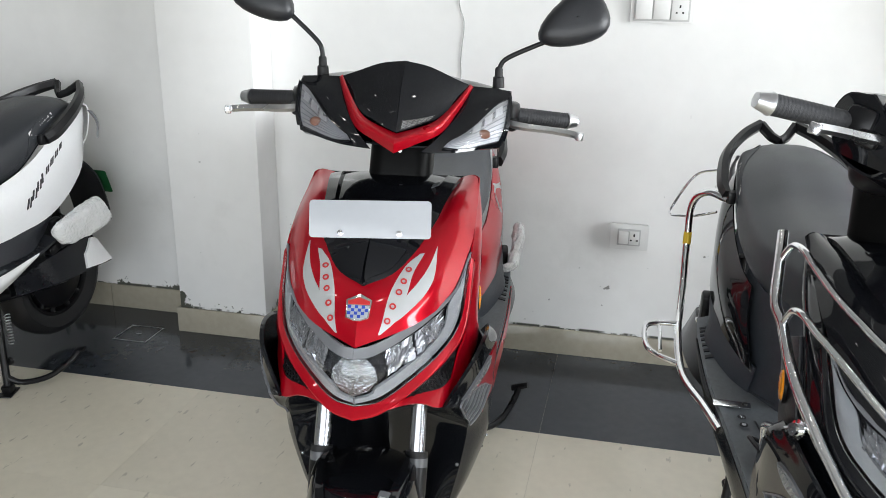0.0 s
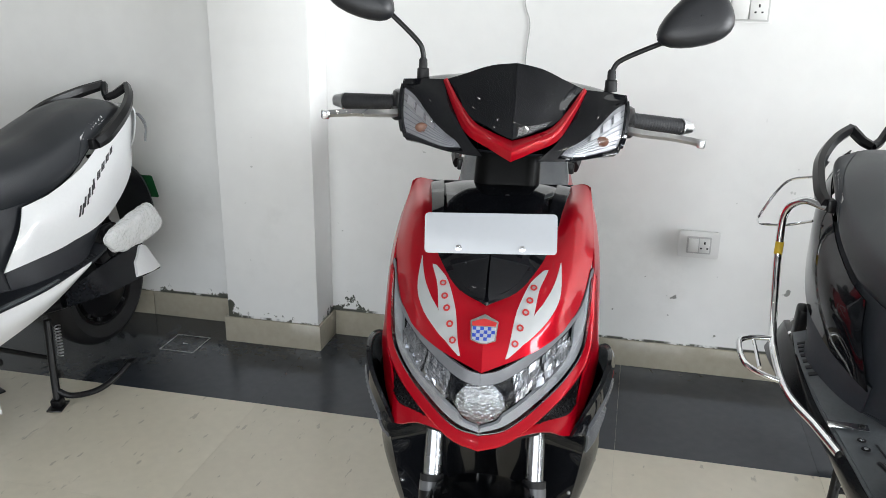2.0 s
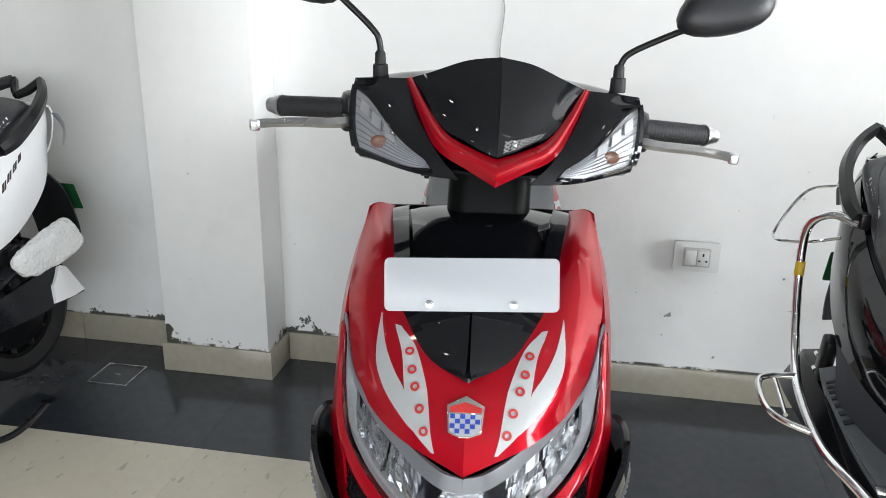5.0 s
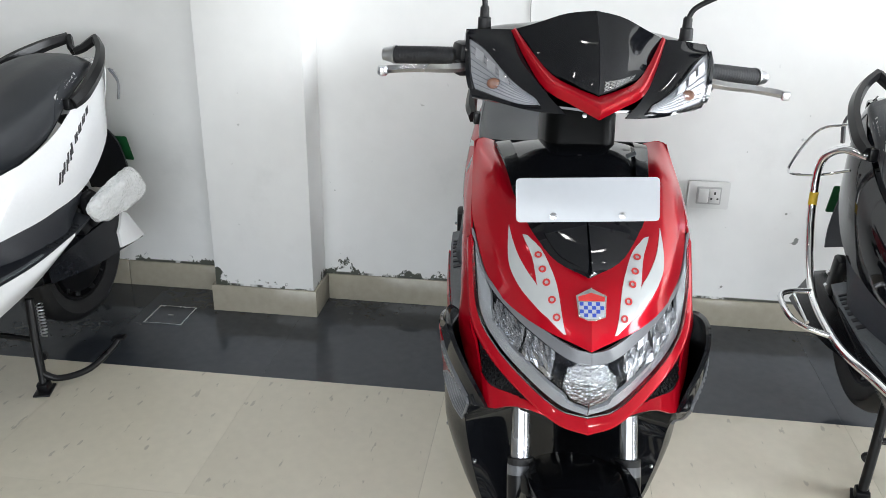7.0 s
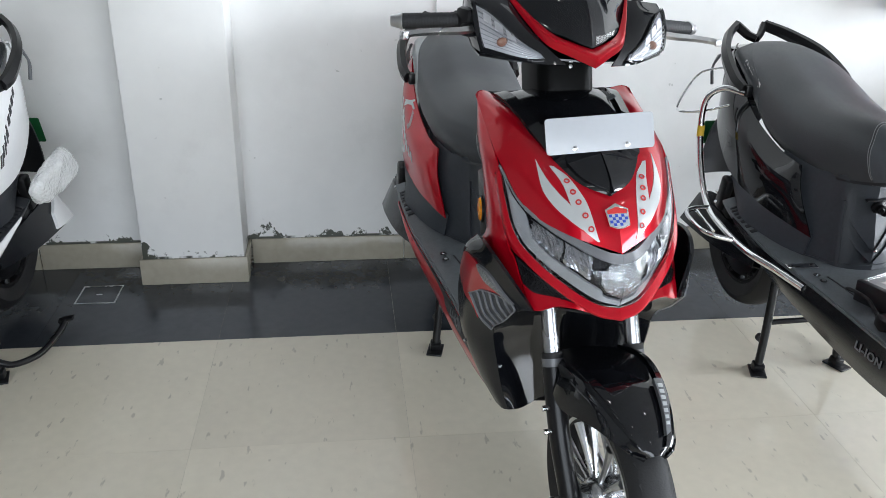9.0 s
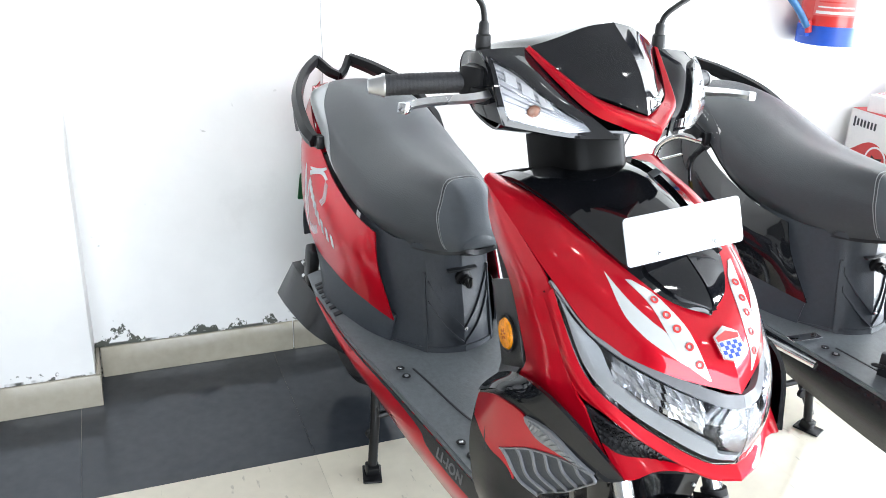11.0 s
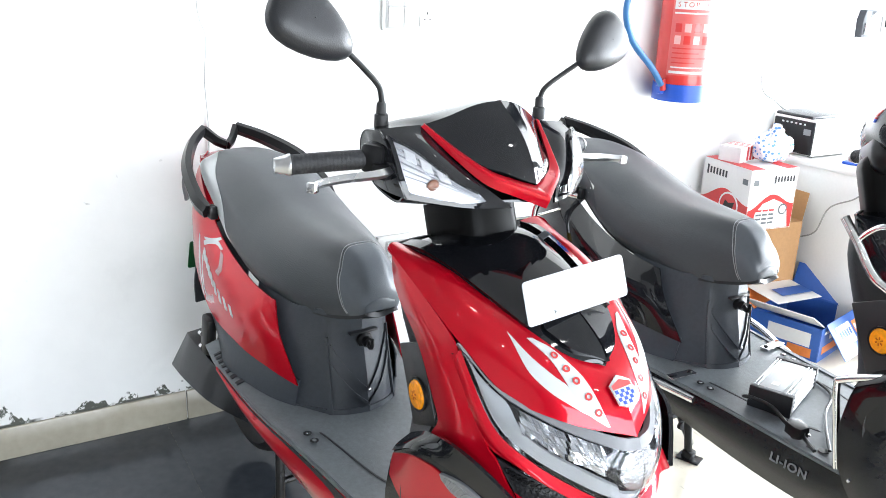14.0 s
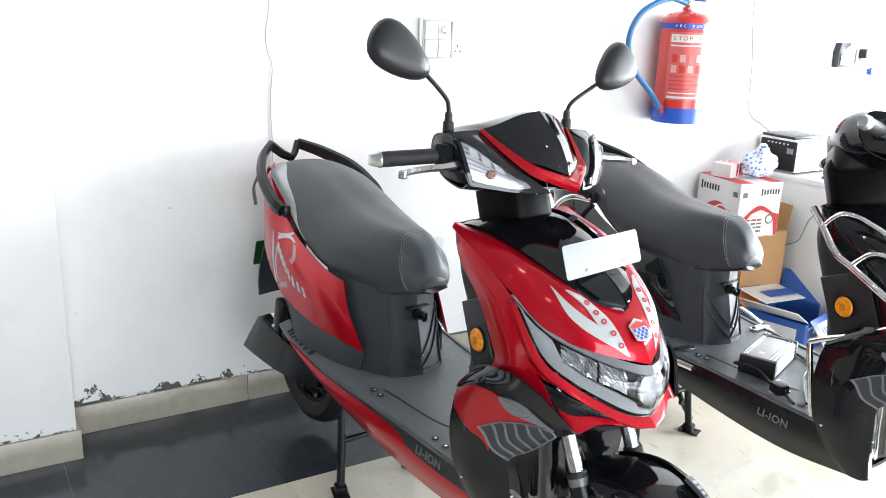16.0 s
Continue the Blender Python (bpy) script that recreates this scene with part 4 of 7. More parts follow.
        # printed swirl on the tail: a broken ring of short dashes and three arcs
        if red or paint is M_WHITE:
            mat = M_SILVERDECAL if red else M_DARKTEXT
            bm = bmesh.new()
            if red:
                for n, line, reach in ((13, [(0.488, 0.150), (0.476, 0.238), (0.466, 0.320), (0.471, 0.420)], (-0.018, -0.006)), (8, [(0.520, 0.880), (0.492, 0.822), (0.470, 0.745)], (-0.006, 0.065))):
                    for cu, cv in cr(line, np.linspace(0, 1, n)):
                        ribbon(bm, TAIL, [(cu, cv), (cu + reach[0], cv + reach[1])], [(cu - 0.0022, cv + 0.010), (cu - 0.0022 + reach[0], cv + 0.010 + reach[1])], 0.0012, 0.0014, 3, 2, side)
                for e0, e1 in (([(0.556, 0.425), (0.537, 0.288), (0.513, 0.163), (0.488, 0.138)], [(0.564, 0.390), (0.544, 0.245), (0.516, 0.105), (0.482, 0.085)]),
                               ([(0.546, 0.440), (0.546, 0.588), (0.545, 0.750), (0.533, 0.860), (0.517, 0.890)], [(0.552, 0.440), (0.552, 0.588), (0.550, 0.755), (0.537, 0.875), (0.517, 0.910)]),
                               ([(0.506, 0.02), (0.530, 0.20), (0.562, 0.355)], [(0.514, 0.02), (0.539, 0.19), (0.569, 0.350)]),
                               ([(0.588, 0.45), (0.571, 0.60), (0.562, 0.80), (0.530, 0.97)], [(0.595, 0.44), (0.582, 0.60), (0.574, 0.80), (0.543, 0.97)])):
                    ribbon(bm, TAIL, e0, e1, 0.0012, 0.0014, 34, 3, side)
            # a word that stands as plain slanted bars
            line = cr([(0.525, 0.50), (0.481, 0.565), (0.425, 0.635), (0.350, 0.630)] if red else [(0.392, 0.62), (0.460, 0.455), (0.530, 0.350), (0.600, 0.300)], np.linspace(0, 1, 8))
            for k, (cu, cv) in enumerate(line):
                hh, w = (0.055, 0.013) if red else ((0.074, 0.070, 0.066, 0.072, 0.050, 0.046, 0.042, 0.038)[k], (0.020, 0.022, 0.022, 0.009, 0.018, 0.018, 0.018, 0.016)[k])
                for c0, c1 in ((0, w),) if red or k == 3 else ((0, 0.008), (w - 0.007, w)):
                    ribbon(bm, TAIL, [(cu + c0 + 0.016, cv - hh), (cu + c0, cv + hh)], [(cu + c1 + 0.016, cv - hh), (cu + c1, cv + hh)], 0.0014, 0.0014, 4, 2, side)
            P("side_decal", bm, mat, "printed decal on the side panel", True, tail)

        # folded pillion footrest
        fr = P("footrest", slab(bmesh.new(), (0.045, 0.030, 0.115), pose(0.372, g * 0.205, 0.520, 0, 14, 0), 0.009), M_FRAME, "black folded pillion footrest")
        P("footrest_bracket", slab(bmesh.new(), (0.060, 0.034, 0.034), pose(0.392, g * 0.190, 0.466, 0, 20, 0), 0.007), M_FRAME, "", True, fr)
        for dz in (-0.028, 0.010):
            P("footrest_pin", tube(bmesh.new(), [(0.352, g * 0.2215, 0.512 + dz), (0.366, g * 0.2215, 0.512 + dz)], 0.006, 8, 4), M_CHROME, "", True, fr)

        # silencer cover at the rear wheel
        rows = [[(0.58, 0.160, 0.400), (0.58, 0.184, 0.402), (0.58, 0.192, 0.350), (0.58, 0.162, 0.340), (0.58, 0.160, 0.400)],
                [(0.43, 0.155, 0.446), (0.43, 0.208, 0.444), (0.43, 0.234, 0.352), (0.43, 0.170, 0.330), (0.43, 0.155, 0.446)],
                [(0.27, 0.160, 0.468), (0.27, 0.214, 0.464), (0.27, 0.246, 0.356), (0.27, 0.180, 0.328), (0.27, 0.160, 0.468)],
                [(0.205, 0.165, 0.466), (0.205, 0.206, 0.462), (0.156, 0.240, 0.352), (0.160, 0.186, 0.328), (0.205, 0.165, 0.466)]]
        a = np.array(rows)
        a[..., 1] *= g
        bm = bmesh.new()
        fine = np.stack([np.array([np.interp(np.linspace(0, 4, 17), range(5), r[:, k]) for k in range(3)]).T for r in cr(a, np.linspace(0, 1, 12))])
        mid = fine.mean(axis=1, keepdims=True)
        add_grid(bm, fine, mid + (fine - mid) * 0.86)
        cover = P("silencer_cover", bm, M_SATIN, "black boxed rear silencer cover")
        if paint is M_WHITE:
            cs = Surf([[r[1], r[2]] for r in a[1:]], (0, g, 0.3))
            P("end_cap", ribbon(bmesh.new(), cs, [(0.44, 0.46), (0.70, 0.06), (0.97, 0.14)], [(0.40, 0.92), (0.70, 0.97), (0.985, 0.95)], 0.010, 0.014, 12, 6, L), M_WHITE, "white painted end cap", True, cover)

    # white strips on the nose with printed rings
    if red:
        for side in (L, R):
            bm = ribbon(bmesh.new(), HOOD, [(0.61, 0.11), (0.715, 0.06), (0.80, 0.21), (0.863, 0.475), (0.920, 0.92)], [(0.580, 0.18), (0.672, 0.255), (0.745, 0.455), (0.825, 0.72), (0.912, 0.928)], 0.0012, 0.0016, 26, 5, side)
            P("nose_decal", bm, M_SILVERDECAL, "silver-white decal strip with red rings", True, apron)
            bm = ribbon(bmesh.new(), HOOD, [(0.490, 0.345), (0.60, 0.405), (0.688, 0.445), (0.758, 0.495), (0.83, 0.70)], [(0.493, 0.36), (0.585, 0.560), (0.665, 0.630), (0.765, 0.690), (0.85, 0.78)], 0.0010, 0.0016, 26, 5, side)
            P("nose_decal", bm, M_SILVERDECAL, "curved silver-white decal strip", True, apron)
        star_dots(apron, HOOD, [(0.705, 0.170), (0.750, 0.285), (0.790, 0.390), (0.836, 0.530), (0.874, 0.715)], BOTH)

    # badge: a small shield with a blue and white chequer
    e = facing(Vector((1.6075, 0, 0.8445)), (0.70, 0, 0.715))
    badge = P("badge", prism(bmesh.new(), [(-0.024, 0.017), (-0.021, -0.018), (-0.006, -0.024), (0.006, -0.024), (0.021, -0.018), (0.024, 0.017), (0.0, 0.030)], 0.004, e, 0.001), M_CHROME, "shield badge with a blue and white chequer")
    P("badge_face", prism(bmesh.new(), [(-0.0205, 0.006), (-0.0185, -0.0165), (-0.006, -0.0215), (0.006, -0.0215), (0.0185, -0.0165), (0.0205, 0.006)], 0.0045, e), M_PLATE, "", False, badge)
    P("badge_band", prism(bmesh.new(), [(-0.0205, 0.0145), (-0.0200, 0.0080), (0.0200, 0.0080), (0.0205, 0.0145), (0.0, 0.0215)], 0.0047, e), M_BOXRED, "", False, badge)
    bm = bmesh.new()
    for i in range(6):
        for j in range(4):
            if (i + j) % 2 == 0 and not (j == 3 and i in (0, 5)):
                slab(bm, (0.0060, 0.0058, 0.001), e @ pose(-0.0158 + 0.0063 * i, 0.0028 - 0.0062 * j, 0.0048))
    P("chequer", bm, M_BLUEDECAL, "", False, badge)

    # headlamp unit
    lamp = P("headlamp", skin(bmesh.new(), LAMP, 0.003, 26, 12, (0.0, 1), (0.02, 0.98), -0.016), M_BLACKGLOSS, "wide headlamp with a clear lens and a honeycomb middle")
    bm = ribbon(bmesh.new(), LAMP, [(0.0, 0.5), (0.06, 0.02), (0.35, 0.0), (0.7, 0.0), (1.0, 0.0)], [(0.01, 0.6), (0.10, 0.10), (0.36, 0.13), (0.7, 0.16), (1.0, 0.16)], 0.0012, 0.010, 30, 4)
    P("upper_bezel", bm, M_LAMPBEZEL, "satin grey upper bezel", True, lamp)
    bm = ribbon(bmesh.new(), LAMP, [(0.03, 0.40), (0.12, 0.20), (0.25, 0.16), (0.33, 0.60), (0.55, 0.70), (0.78, 0.74), (0.84, 0.84), (1.0, 0.90)],
                [(0.03, 0.80), (0.14, 0.92), (0.28, 0.94), (0.34, 0.95), (0.55, 0.95), (0.80, 0.95), (0.88, 0.96), (1.0, 0.99)], -0.006, 0.006, 40, 5)
    P("light_guide", bm, M_DRL, "frosted silver light guide", True, lamp)
    rnd = random.Random(7)
    for side in (L, R):
        for u0, u1 in ((0.30, 0.485), (0.50, 0.68)):
            bm = bmesh.new()
            for i in range(8):
                for j in range(4):
                    a0, a1 = u0 + (u1 - u0) * i / 8, u0 + (u1 - u0) * (i + 0.99) / 8
                    b0, b1 = 0.17 + 0.115 * j, 0.17 + 0.115 * (j + 0.99)
                    lf = [-0.013 + 0.0055 * rnd.random() + 0.004 * abs(i - 3.5) / 3.5 for _ in range(4)]
                    cs = [LAMP.lifted([a], [b], f)[0] * np.array([1, -1 if side is R else 1, 1]) for (a, b), f in zip(((a0, b0), (a1, b0), (a1 + 0.012, b1), (a0 + 0.012, b1)), lf)]
                    ds = [LAMP.lifted([a], [b], -0.015)[0] * np.array([1, -1 if side is R else 1, 1]) for a, b in ((a0, b0), (a1, b0), (a1 + 0.012, b1), (a0 + 0.012, b1))]
                    add_grid(bm, np.array([[cs[0], cs[3]], [cs[1], cs[2]]]), np.array([[ds[0], ds[3]], [ds[1], ds[2]]]))
            P("reflector", bm, M_REFLECT, "faceted chrome reflector bowl", False, lamp)
    core = P("fog_bezel", ribbon(bmesh.new(), LAMP, [(0.735, 0.36), (0.84, 0.13), (1.0, 0.10)], [(0.735, 0.62), (0.84, 0.79), (1.0, 0.88)], -0.010, 0.004, 18, 8), M_BLACKGLOSS, "dark hexagonal surround", True, lamp)
    P("fog_reflector", ribbon(bmesh.new(), LAMP, [(0.775, 0.38), (0.86, 0.18), (1.0, 0.15)], [(0.775, 0.57), (0.86, 0.72), (1.0, 0.81)], -0.004, 0.006, 24, 12), M_FOG, "hexagonal pebbled reflector in the middle", True, core)
    lens = P("lens", skin(bmesh.new(), LAMP, 0.0025, 28, 12, (0.02, 1), (0.06, 0.99), 0.0005), M_LENS, "clear headlamp lens", True, lamp)
    lens.visible_shadow = False

    # number plate left blank
    if red:
        pm = facing(Vector((1.4905, -0.001, 0.9795)), (0.95, 0.03, 0.31)) @ Matrix.Rotation(radians(1.2), 4, "Z")
        plate = P("number_plate", prism(bmesh.new(), rounded(0.232, 0.071, 0.007), 0.0018, pm, 0.0006), M_PLATE, "blank white number plate")
        for by in (-0.056, 0.056):
            P("bolt", lathe(bmesh.new(), [(0.0058, 0.001), (0.0058, 0.002), (0.0038, 0.0025), (0.0036, 0.005), (0.002, 0.0055)], pm @ pose(by, -0.026, 0.001), 14), M_STEEL, "", True, plate)
        for by in (-0.056, 0.056):
            P("bracket", tube(bmesh.new(), [(1.488, by, 0.952), (1.475, by, 0.945), (1.455, by, 0.930)], 0.005, 8, 6), M_FRAME, "", True, plate)
    else:
        P("bonnet_vent", slab(bmesh.new(), (0.03, 0.05, 0.004), pose(1.36, 0.045, 0.9905, 4, 14), 0.001), M_PLASTIC, "", True, panel)
    P("bonnet_tag", slab(bmesh.new(), (0.018, 0.034, 0.0012), pose(1.300, 0.092, 1.0005, 24, 8), 0.0004), M_GREYTEXT, "small stuck-on label", True, panel)

    # floor, column and seat
    board = P("footboard", skin(bmesh.new(), FLOORBOARD, 0.012, 28, 12), M_BOARD if vinyl is M_SEAT else moulded, "ribbed plastic footboard")
    for side in BOTH:
        P("floor_groove", ribbon(bmesh.new(), FLOORBOARD, [(0.62, 0.62), (0.80, 0.55), (0.86, 0.40)], [(0.62, 0.64), (0.80, 0.57), (0.87, 0.42)], 0.0015, 0.002, 14, 2, (side,)), M_PLASTIC, "", True, board)
        P("floor_border", ribbon(bmesh.new(), FLOORBOARD, [(0.34, 0.90), (0.60, 0.90), (0.97, 0.88)], [(0.34, 0.975), (0.60, 0.975), (0.97, 0.97)], 0.004, 0.006, 26, 3, (side,)), M_BOARD, "raised border of the footboard", True, board)
        for k in range(7):
            P("tread_rib", ribbon(bmesh.new(), FLOORBOARD, [(0.10 + 0.03 * k, 0.55), (0.11 + 0.03 * k, 0.92)], [(0.112 + 0.03 * k, 0.55), (0.122 + 0.03 * k, 0.92)], 0.0035, 0.004, 5, 2, (side,)), M_PLASTIC, "", True, board)
    for y in (-0.174, 0.174):
        for x, z in ((0.872, 0.461), (0.905, 0.459), (1.157, 0.446), (1.200, 0.444)):
            P("screw_seat", lathe(bmesh.new(), [(0.010, 0), (0.0095, 0.0012), (0.007, 0.0014)], pose(x, y, z - 0.0005), 14), M_FRAME, "", True, board)
            P("screw", lathe(bmesh.new(), [(0.0052, 0), (0.0045, 0.0022), (0.002, 0.0028)], pose(x, y, z), 12), M_STEEL, "", True, board)
        P("floor_recess", lathe(bmesh.new(), [(0.013, 0), (0.012, 0.0015), (0.009, 0.002)], pose(1.225, y * 0.93, 0.4415), 16), M_FRAME, "", True, board)
    column = P("seat_column", skin(bmesh.new(), COLUMN, 0.005, 20, 22), moulded, "dark grey plastic panel below the seat")
    for side in BOTH:
        P("column_edge", ribbon(bmesh.new(), COLUMN, [(0.30, 0.40), (0.65, 0.39), (1.0, 0.385)], [(0.30, 0.43), (0.65, 0.44), (1.0, 0.44)], 0.0060, 0.008, 18, 5, (side,)), moulded, "", True, column)
        for d in (0.05, 0.19):
            P("column_ridge", ribbon(bmesh.new(), COLUMN, [(0.30 + d, 0.37), (0.50 + d, 0.17), (0.655 + d, 0.0)], [(0.345 + d, 0.37), (0.53 + d, 0.17), (0.685 + d, 0.0)], 0.0050, 0.008, 14, 2, (side,)), moulded, "raised chevron moulding", True, column)
    P("column_foot", ribbon(bmesh.new(), COLUMN, [(0.90, 0.0), (0.90, 0.4), (0.90, 0.7), (0.90, 0.95)], [(1.0, 0.0), (1.0, 0.4), (1.0, 0.7), (1.0, 0.95)], 0.004, 0.006, 30, 4), moulded, "raised foot band of the panel", True, column)
    P("column_lip", ribbon(bmesh.new(), COLUMN, [(0.0, 0.0), (0.0, 0.3), (0.0, 0.6)], [(0.10, 0.0), (0.09, 0.3), (0.05, 0.6)], 0.012, 0.014, 24, 5), moulded, "curved lip below the seat nose", True, column)
    P("screw", ball(bmesh.new(), Matrix.Translation((0.8525, 0.002, 0.512)) @ Matrix.Diagonal((0.004, 0.005, 0.005, 1)), 8, 6), M_CHROME, "", True, column)
    P("hook_plate", slab(bmesh.new(), (0.014, 0.075, 0.006), pose(0.822, 0.0, 0.652, 0, 8), 0.002), M_PLASTIC, "", True, column)
    bm = lathe(bmesh.new(), [(0.020, 0), (0.020, 0.008), (0.013, 0.012), (0.013, 0.022)], facing(Vector((0.818, 0.004, 0.632)), (0.97, 0, -0.2)), 18)
    P("seat_hook", bm, M_FRAME, "black bag hook under the seat", True, column)
    P("hook_arm", tube(bmesh.new(), [(0.836, 0.004, 0.630), (0.850, 0.004, 0.621), (0.857, 0.004, 0.627), (0.859, 0.004, 0.642)], (0.007, 0.007, 0.006, 0.004), 8, 12), M_FRAME, "", True, column)
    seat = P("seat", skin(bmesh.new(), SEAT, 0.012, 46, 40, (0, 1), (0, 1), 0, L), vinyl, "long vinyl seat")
    P("seat_base", skin(bmesh.new(), Surf([[(x, w * 0.88, lo + 0.004), (x, 0, lo - 0.004), (x, -w * 0.88, lo + 0.004)] for x, w, lo, sh, top, k in SEAT_SECTIONS]), 0.012, 24, 8, (0, 1), (0, 1), 0, L), M_PLASTIC, "", True, seat)
    x0, *shape = SEAT_SECTIONS[0]
    half = seat_half(*shape)
    loop = cr(np.array([(0.0, shape[1])] + half + [(-y, z) for y, z in half[-2::-1]] + [(0.0, shape[1])]), np.linspace(0, 1, 41))
    mid = loop.mean(axis=0)
    a = np.array([[(x0 - 0.0005 + 0.006 * math.sin(t * math.pi / 2), *(mid + (p - mid) * (1.02 * math.cos(t * math.pi / 2) + 0.01))) for p in loop] for t in np.linspace(0, 1, 8)])
    bm = bmesh.new()
    add_grid(bm, a, a - np.array([0.004, 0, 0]))
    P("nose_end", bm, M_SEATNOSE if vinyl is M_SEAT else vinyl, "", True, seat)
    # the stitched cap on the nose: its seam leans back towards the top
    vv = np.linspace(0.0, 1.0, 37)
    hem = 0.185 + 0.125 * np.sin(math.pi * vv) ** 1.5
    ug, vg = np.linspace(0, 1, 16)[:, None] * hem[None, :], np.repeat(vv[None, :], 16, 0)
    bm = bmesh.new()
    add_grid(bm, SEAT.lifted(ug, vg, 0.0018).reshape(16, 37, 3), SEAT.lifted(ug, vg, -0.002).reshape(16, 37, 3))
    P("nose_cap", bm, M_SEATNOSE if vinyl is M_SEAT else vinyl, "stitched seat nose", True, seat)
    bm = bmesh.new()
    for off in (0.001, 0.013):
        tube(bm, [tuple(p) for p in SEAT.lifted(hem[1:-1] + off, vv[1:-1], 0.0012)], 0.0011, 6, 60)
    P("seam", bm, M_THREAD, "pale double seam", True, seat)
    for side, v0, v1 in ((L, 0.02, 0.26), (R, 0.02, 0.26)):
        bm = ribbon(bmesh.new(), SEAT, [(0.665, 0.01), (0.72, 0.02), (0.80, 0.04), (0.90, 0.08), (0.98, 0.16)], [(0.675, 0.08), (0.70, 0.18), (0.765, 0.26), (0.86, 0.34), (0.97, 0.38)], 0.0016, 0.002, 24, 6, side)
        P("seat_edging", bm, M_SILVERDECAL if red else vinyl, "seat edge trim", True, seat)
        bm = bmesh.new()
        for k in range(7):
            c = 0.70 + 0.016 * k
            ribbon(bm, SEAT, [(c, 0.140 + 0.004 * k), (c, 0.205 + 0.004 * k)], [(c + 0.012, 0.140 + 0.004 * k), (c + 0.012, 0.205 + 0.004 * k)], 0.0012, 0.0014, 3, 2, side)
        if not red:
            P("seat_print", bm, M_WHITEPLASTIC, "pale printed word as plain bars", True, seat)
        else:
            bm.free()

    # grab rail
    for g in (1, -1):
        bm = tube(bmesh.new(), [(0.345, g * 0.180, 0.848), (0.29, g * 0.186, 0.872), (0.18, g * 0.168, 0.925), (0.07, g * 0.112, 0.965), (0.000, g * 0.052, 0.990)], (0.014, 0.017, 0.016, 0.015, 0.013), 6, 30, 1.5)
        tube(bm, [(0.000, g * 0.050, 0.990), (0.035, g * 0.022, 0.962), (0.055, 0.0, 0.952)], (0.013, 0.012, 0.011), 6, 12, 1.3, False)
        P("grab_rail", bm, M_FRAME, "black bent grab rail behind the seat")
        P("rail_mount", slab(bmesh.new(), (0.035, 0.022, 0.035), pose(0.345, g * 0.168, 0.846), 0.005), M_FRAME)
        P("tail_lamp", skin(bmesh.new(), Surf([[(0.035, g * 0.108, 0.900), (0.020, g * 0.110, 0.895)], [(0.010, g * 0.122, 0.850), (-0.006, g * 0.112, 0.850)], [(0.012, g * 0.118, 0.790), (0.0, g * 0.108, 0.790)]], (0, g, 0)), 0.008, 12, 4, (0, 1), (0, 1), 0.004, L), M_BEZEL, "slim smoked tail lamp")
    P("tail_block", skin(bmesh.new(), Surf([[(0.10, 0.09, 0.925), (0.08, 0, 0.935), (0.10, -0.09, 0.925)], [(-0.02, 0.055, 0.90), (-0.03, 0, 0.905), (-0.02, -0.055, 0.90)], [(-0.01, 0.05, 0.80), (-0.02, 0, 0.80), (-0.01, -0.05, 0.80)], [(0.10, 0.09, 0.74), (0.08, 0, 0.73), (0.10, -0.09, 0.74)]]), 0.006, 14, 10, (0, 1), (0, 1), 0, L), paint, "painted tail end")
    # rear mudguard and plate
    guard = P("rear_mudguard", skin(bmesh.new(), Surf([[(0.10, 0.085, 0.74), (0.09, 0, 0.75), (0.10, -0.085, 0.74)], [(0.00, 0.085, 0.64), (-0.01, 0, 0.65), (0.00, -0.085, 0.64)], [(-0.04, 0.090, 0.52), (-0.055, 0, 0.525), (-0.04, -0.090, 0.52)], [(-0.055, 0.085, 0.44), (-0.07, 0, 0.44), (-0.055, -0.085, 0.44)]]), 0.006, 16, 8, (0, 1), (0, 1), 0, L), M_PLASTIC, "black rear mudguard")
    P("rear_plate", prism(bmesh.new(), rounded(0.20, 0.10, 0.006), 0.002, facing(Vector((-0.045, 0, 0.60)), (-0.85, 0, 0.30))), M_GREEN, "small green rear plate", False, guard)

    # frame, rear wheel, swing arm and centre stand
    bm = bmesh.new()
    tube(bm, [(0.225, 0.072, 0.288), (0.45, 0.078, 0.31), (0.66, 0.07, 0.34)], 0.022, 10, 14)
    tube(bm, [(0.225, -0.072, 0.288), (0.45, -0.078, 0.31), (0.66, -0.07, 0.34)], 0.022, 10, 14)
    P("swing_arm", bm, M_FRAME)
    for g in (1, -1):
        P("rear_shock", tube(bmesh.new(), [(0.235, g * 0.105, 0.30), (0.26, g * 0.11, 0.47), (0.28, g * 0.11, 0.66)], 0.017, 10, 12), M_FRAME)
        sp = bmesh.new()
        tube(sp, [(0.245 + 0.030 * t, g * 0.1085 + 0.025 * math.cos(t * 52), 0.35 + 0.24 * t) for t in np.linspace(0, 1, 90)], 0.004, 6, 180)
        P("shock_spring", sp, M_FRAME)
    P("under_tray", skin(bmesh.new(), Surf([[(0.55, 0.16, 0.40), (0.55, 0, 0.38), (0.55, -0.16, 0.40)], [(0.95, 0.185, 0.335), (0.95, 0, 0.30), (0.95, -0.185, 0.335)], [(1.38, 0.14, 0.31), (1.38, 0, 0.29), (1.38, -0.14, 0.31)]]), 0.01, 14, 8, (0, 1), (0, 1), 0, L), M_FRAME, "black underside of the footboard")
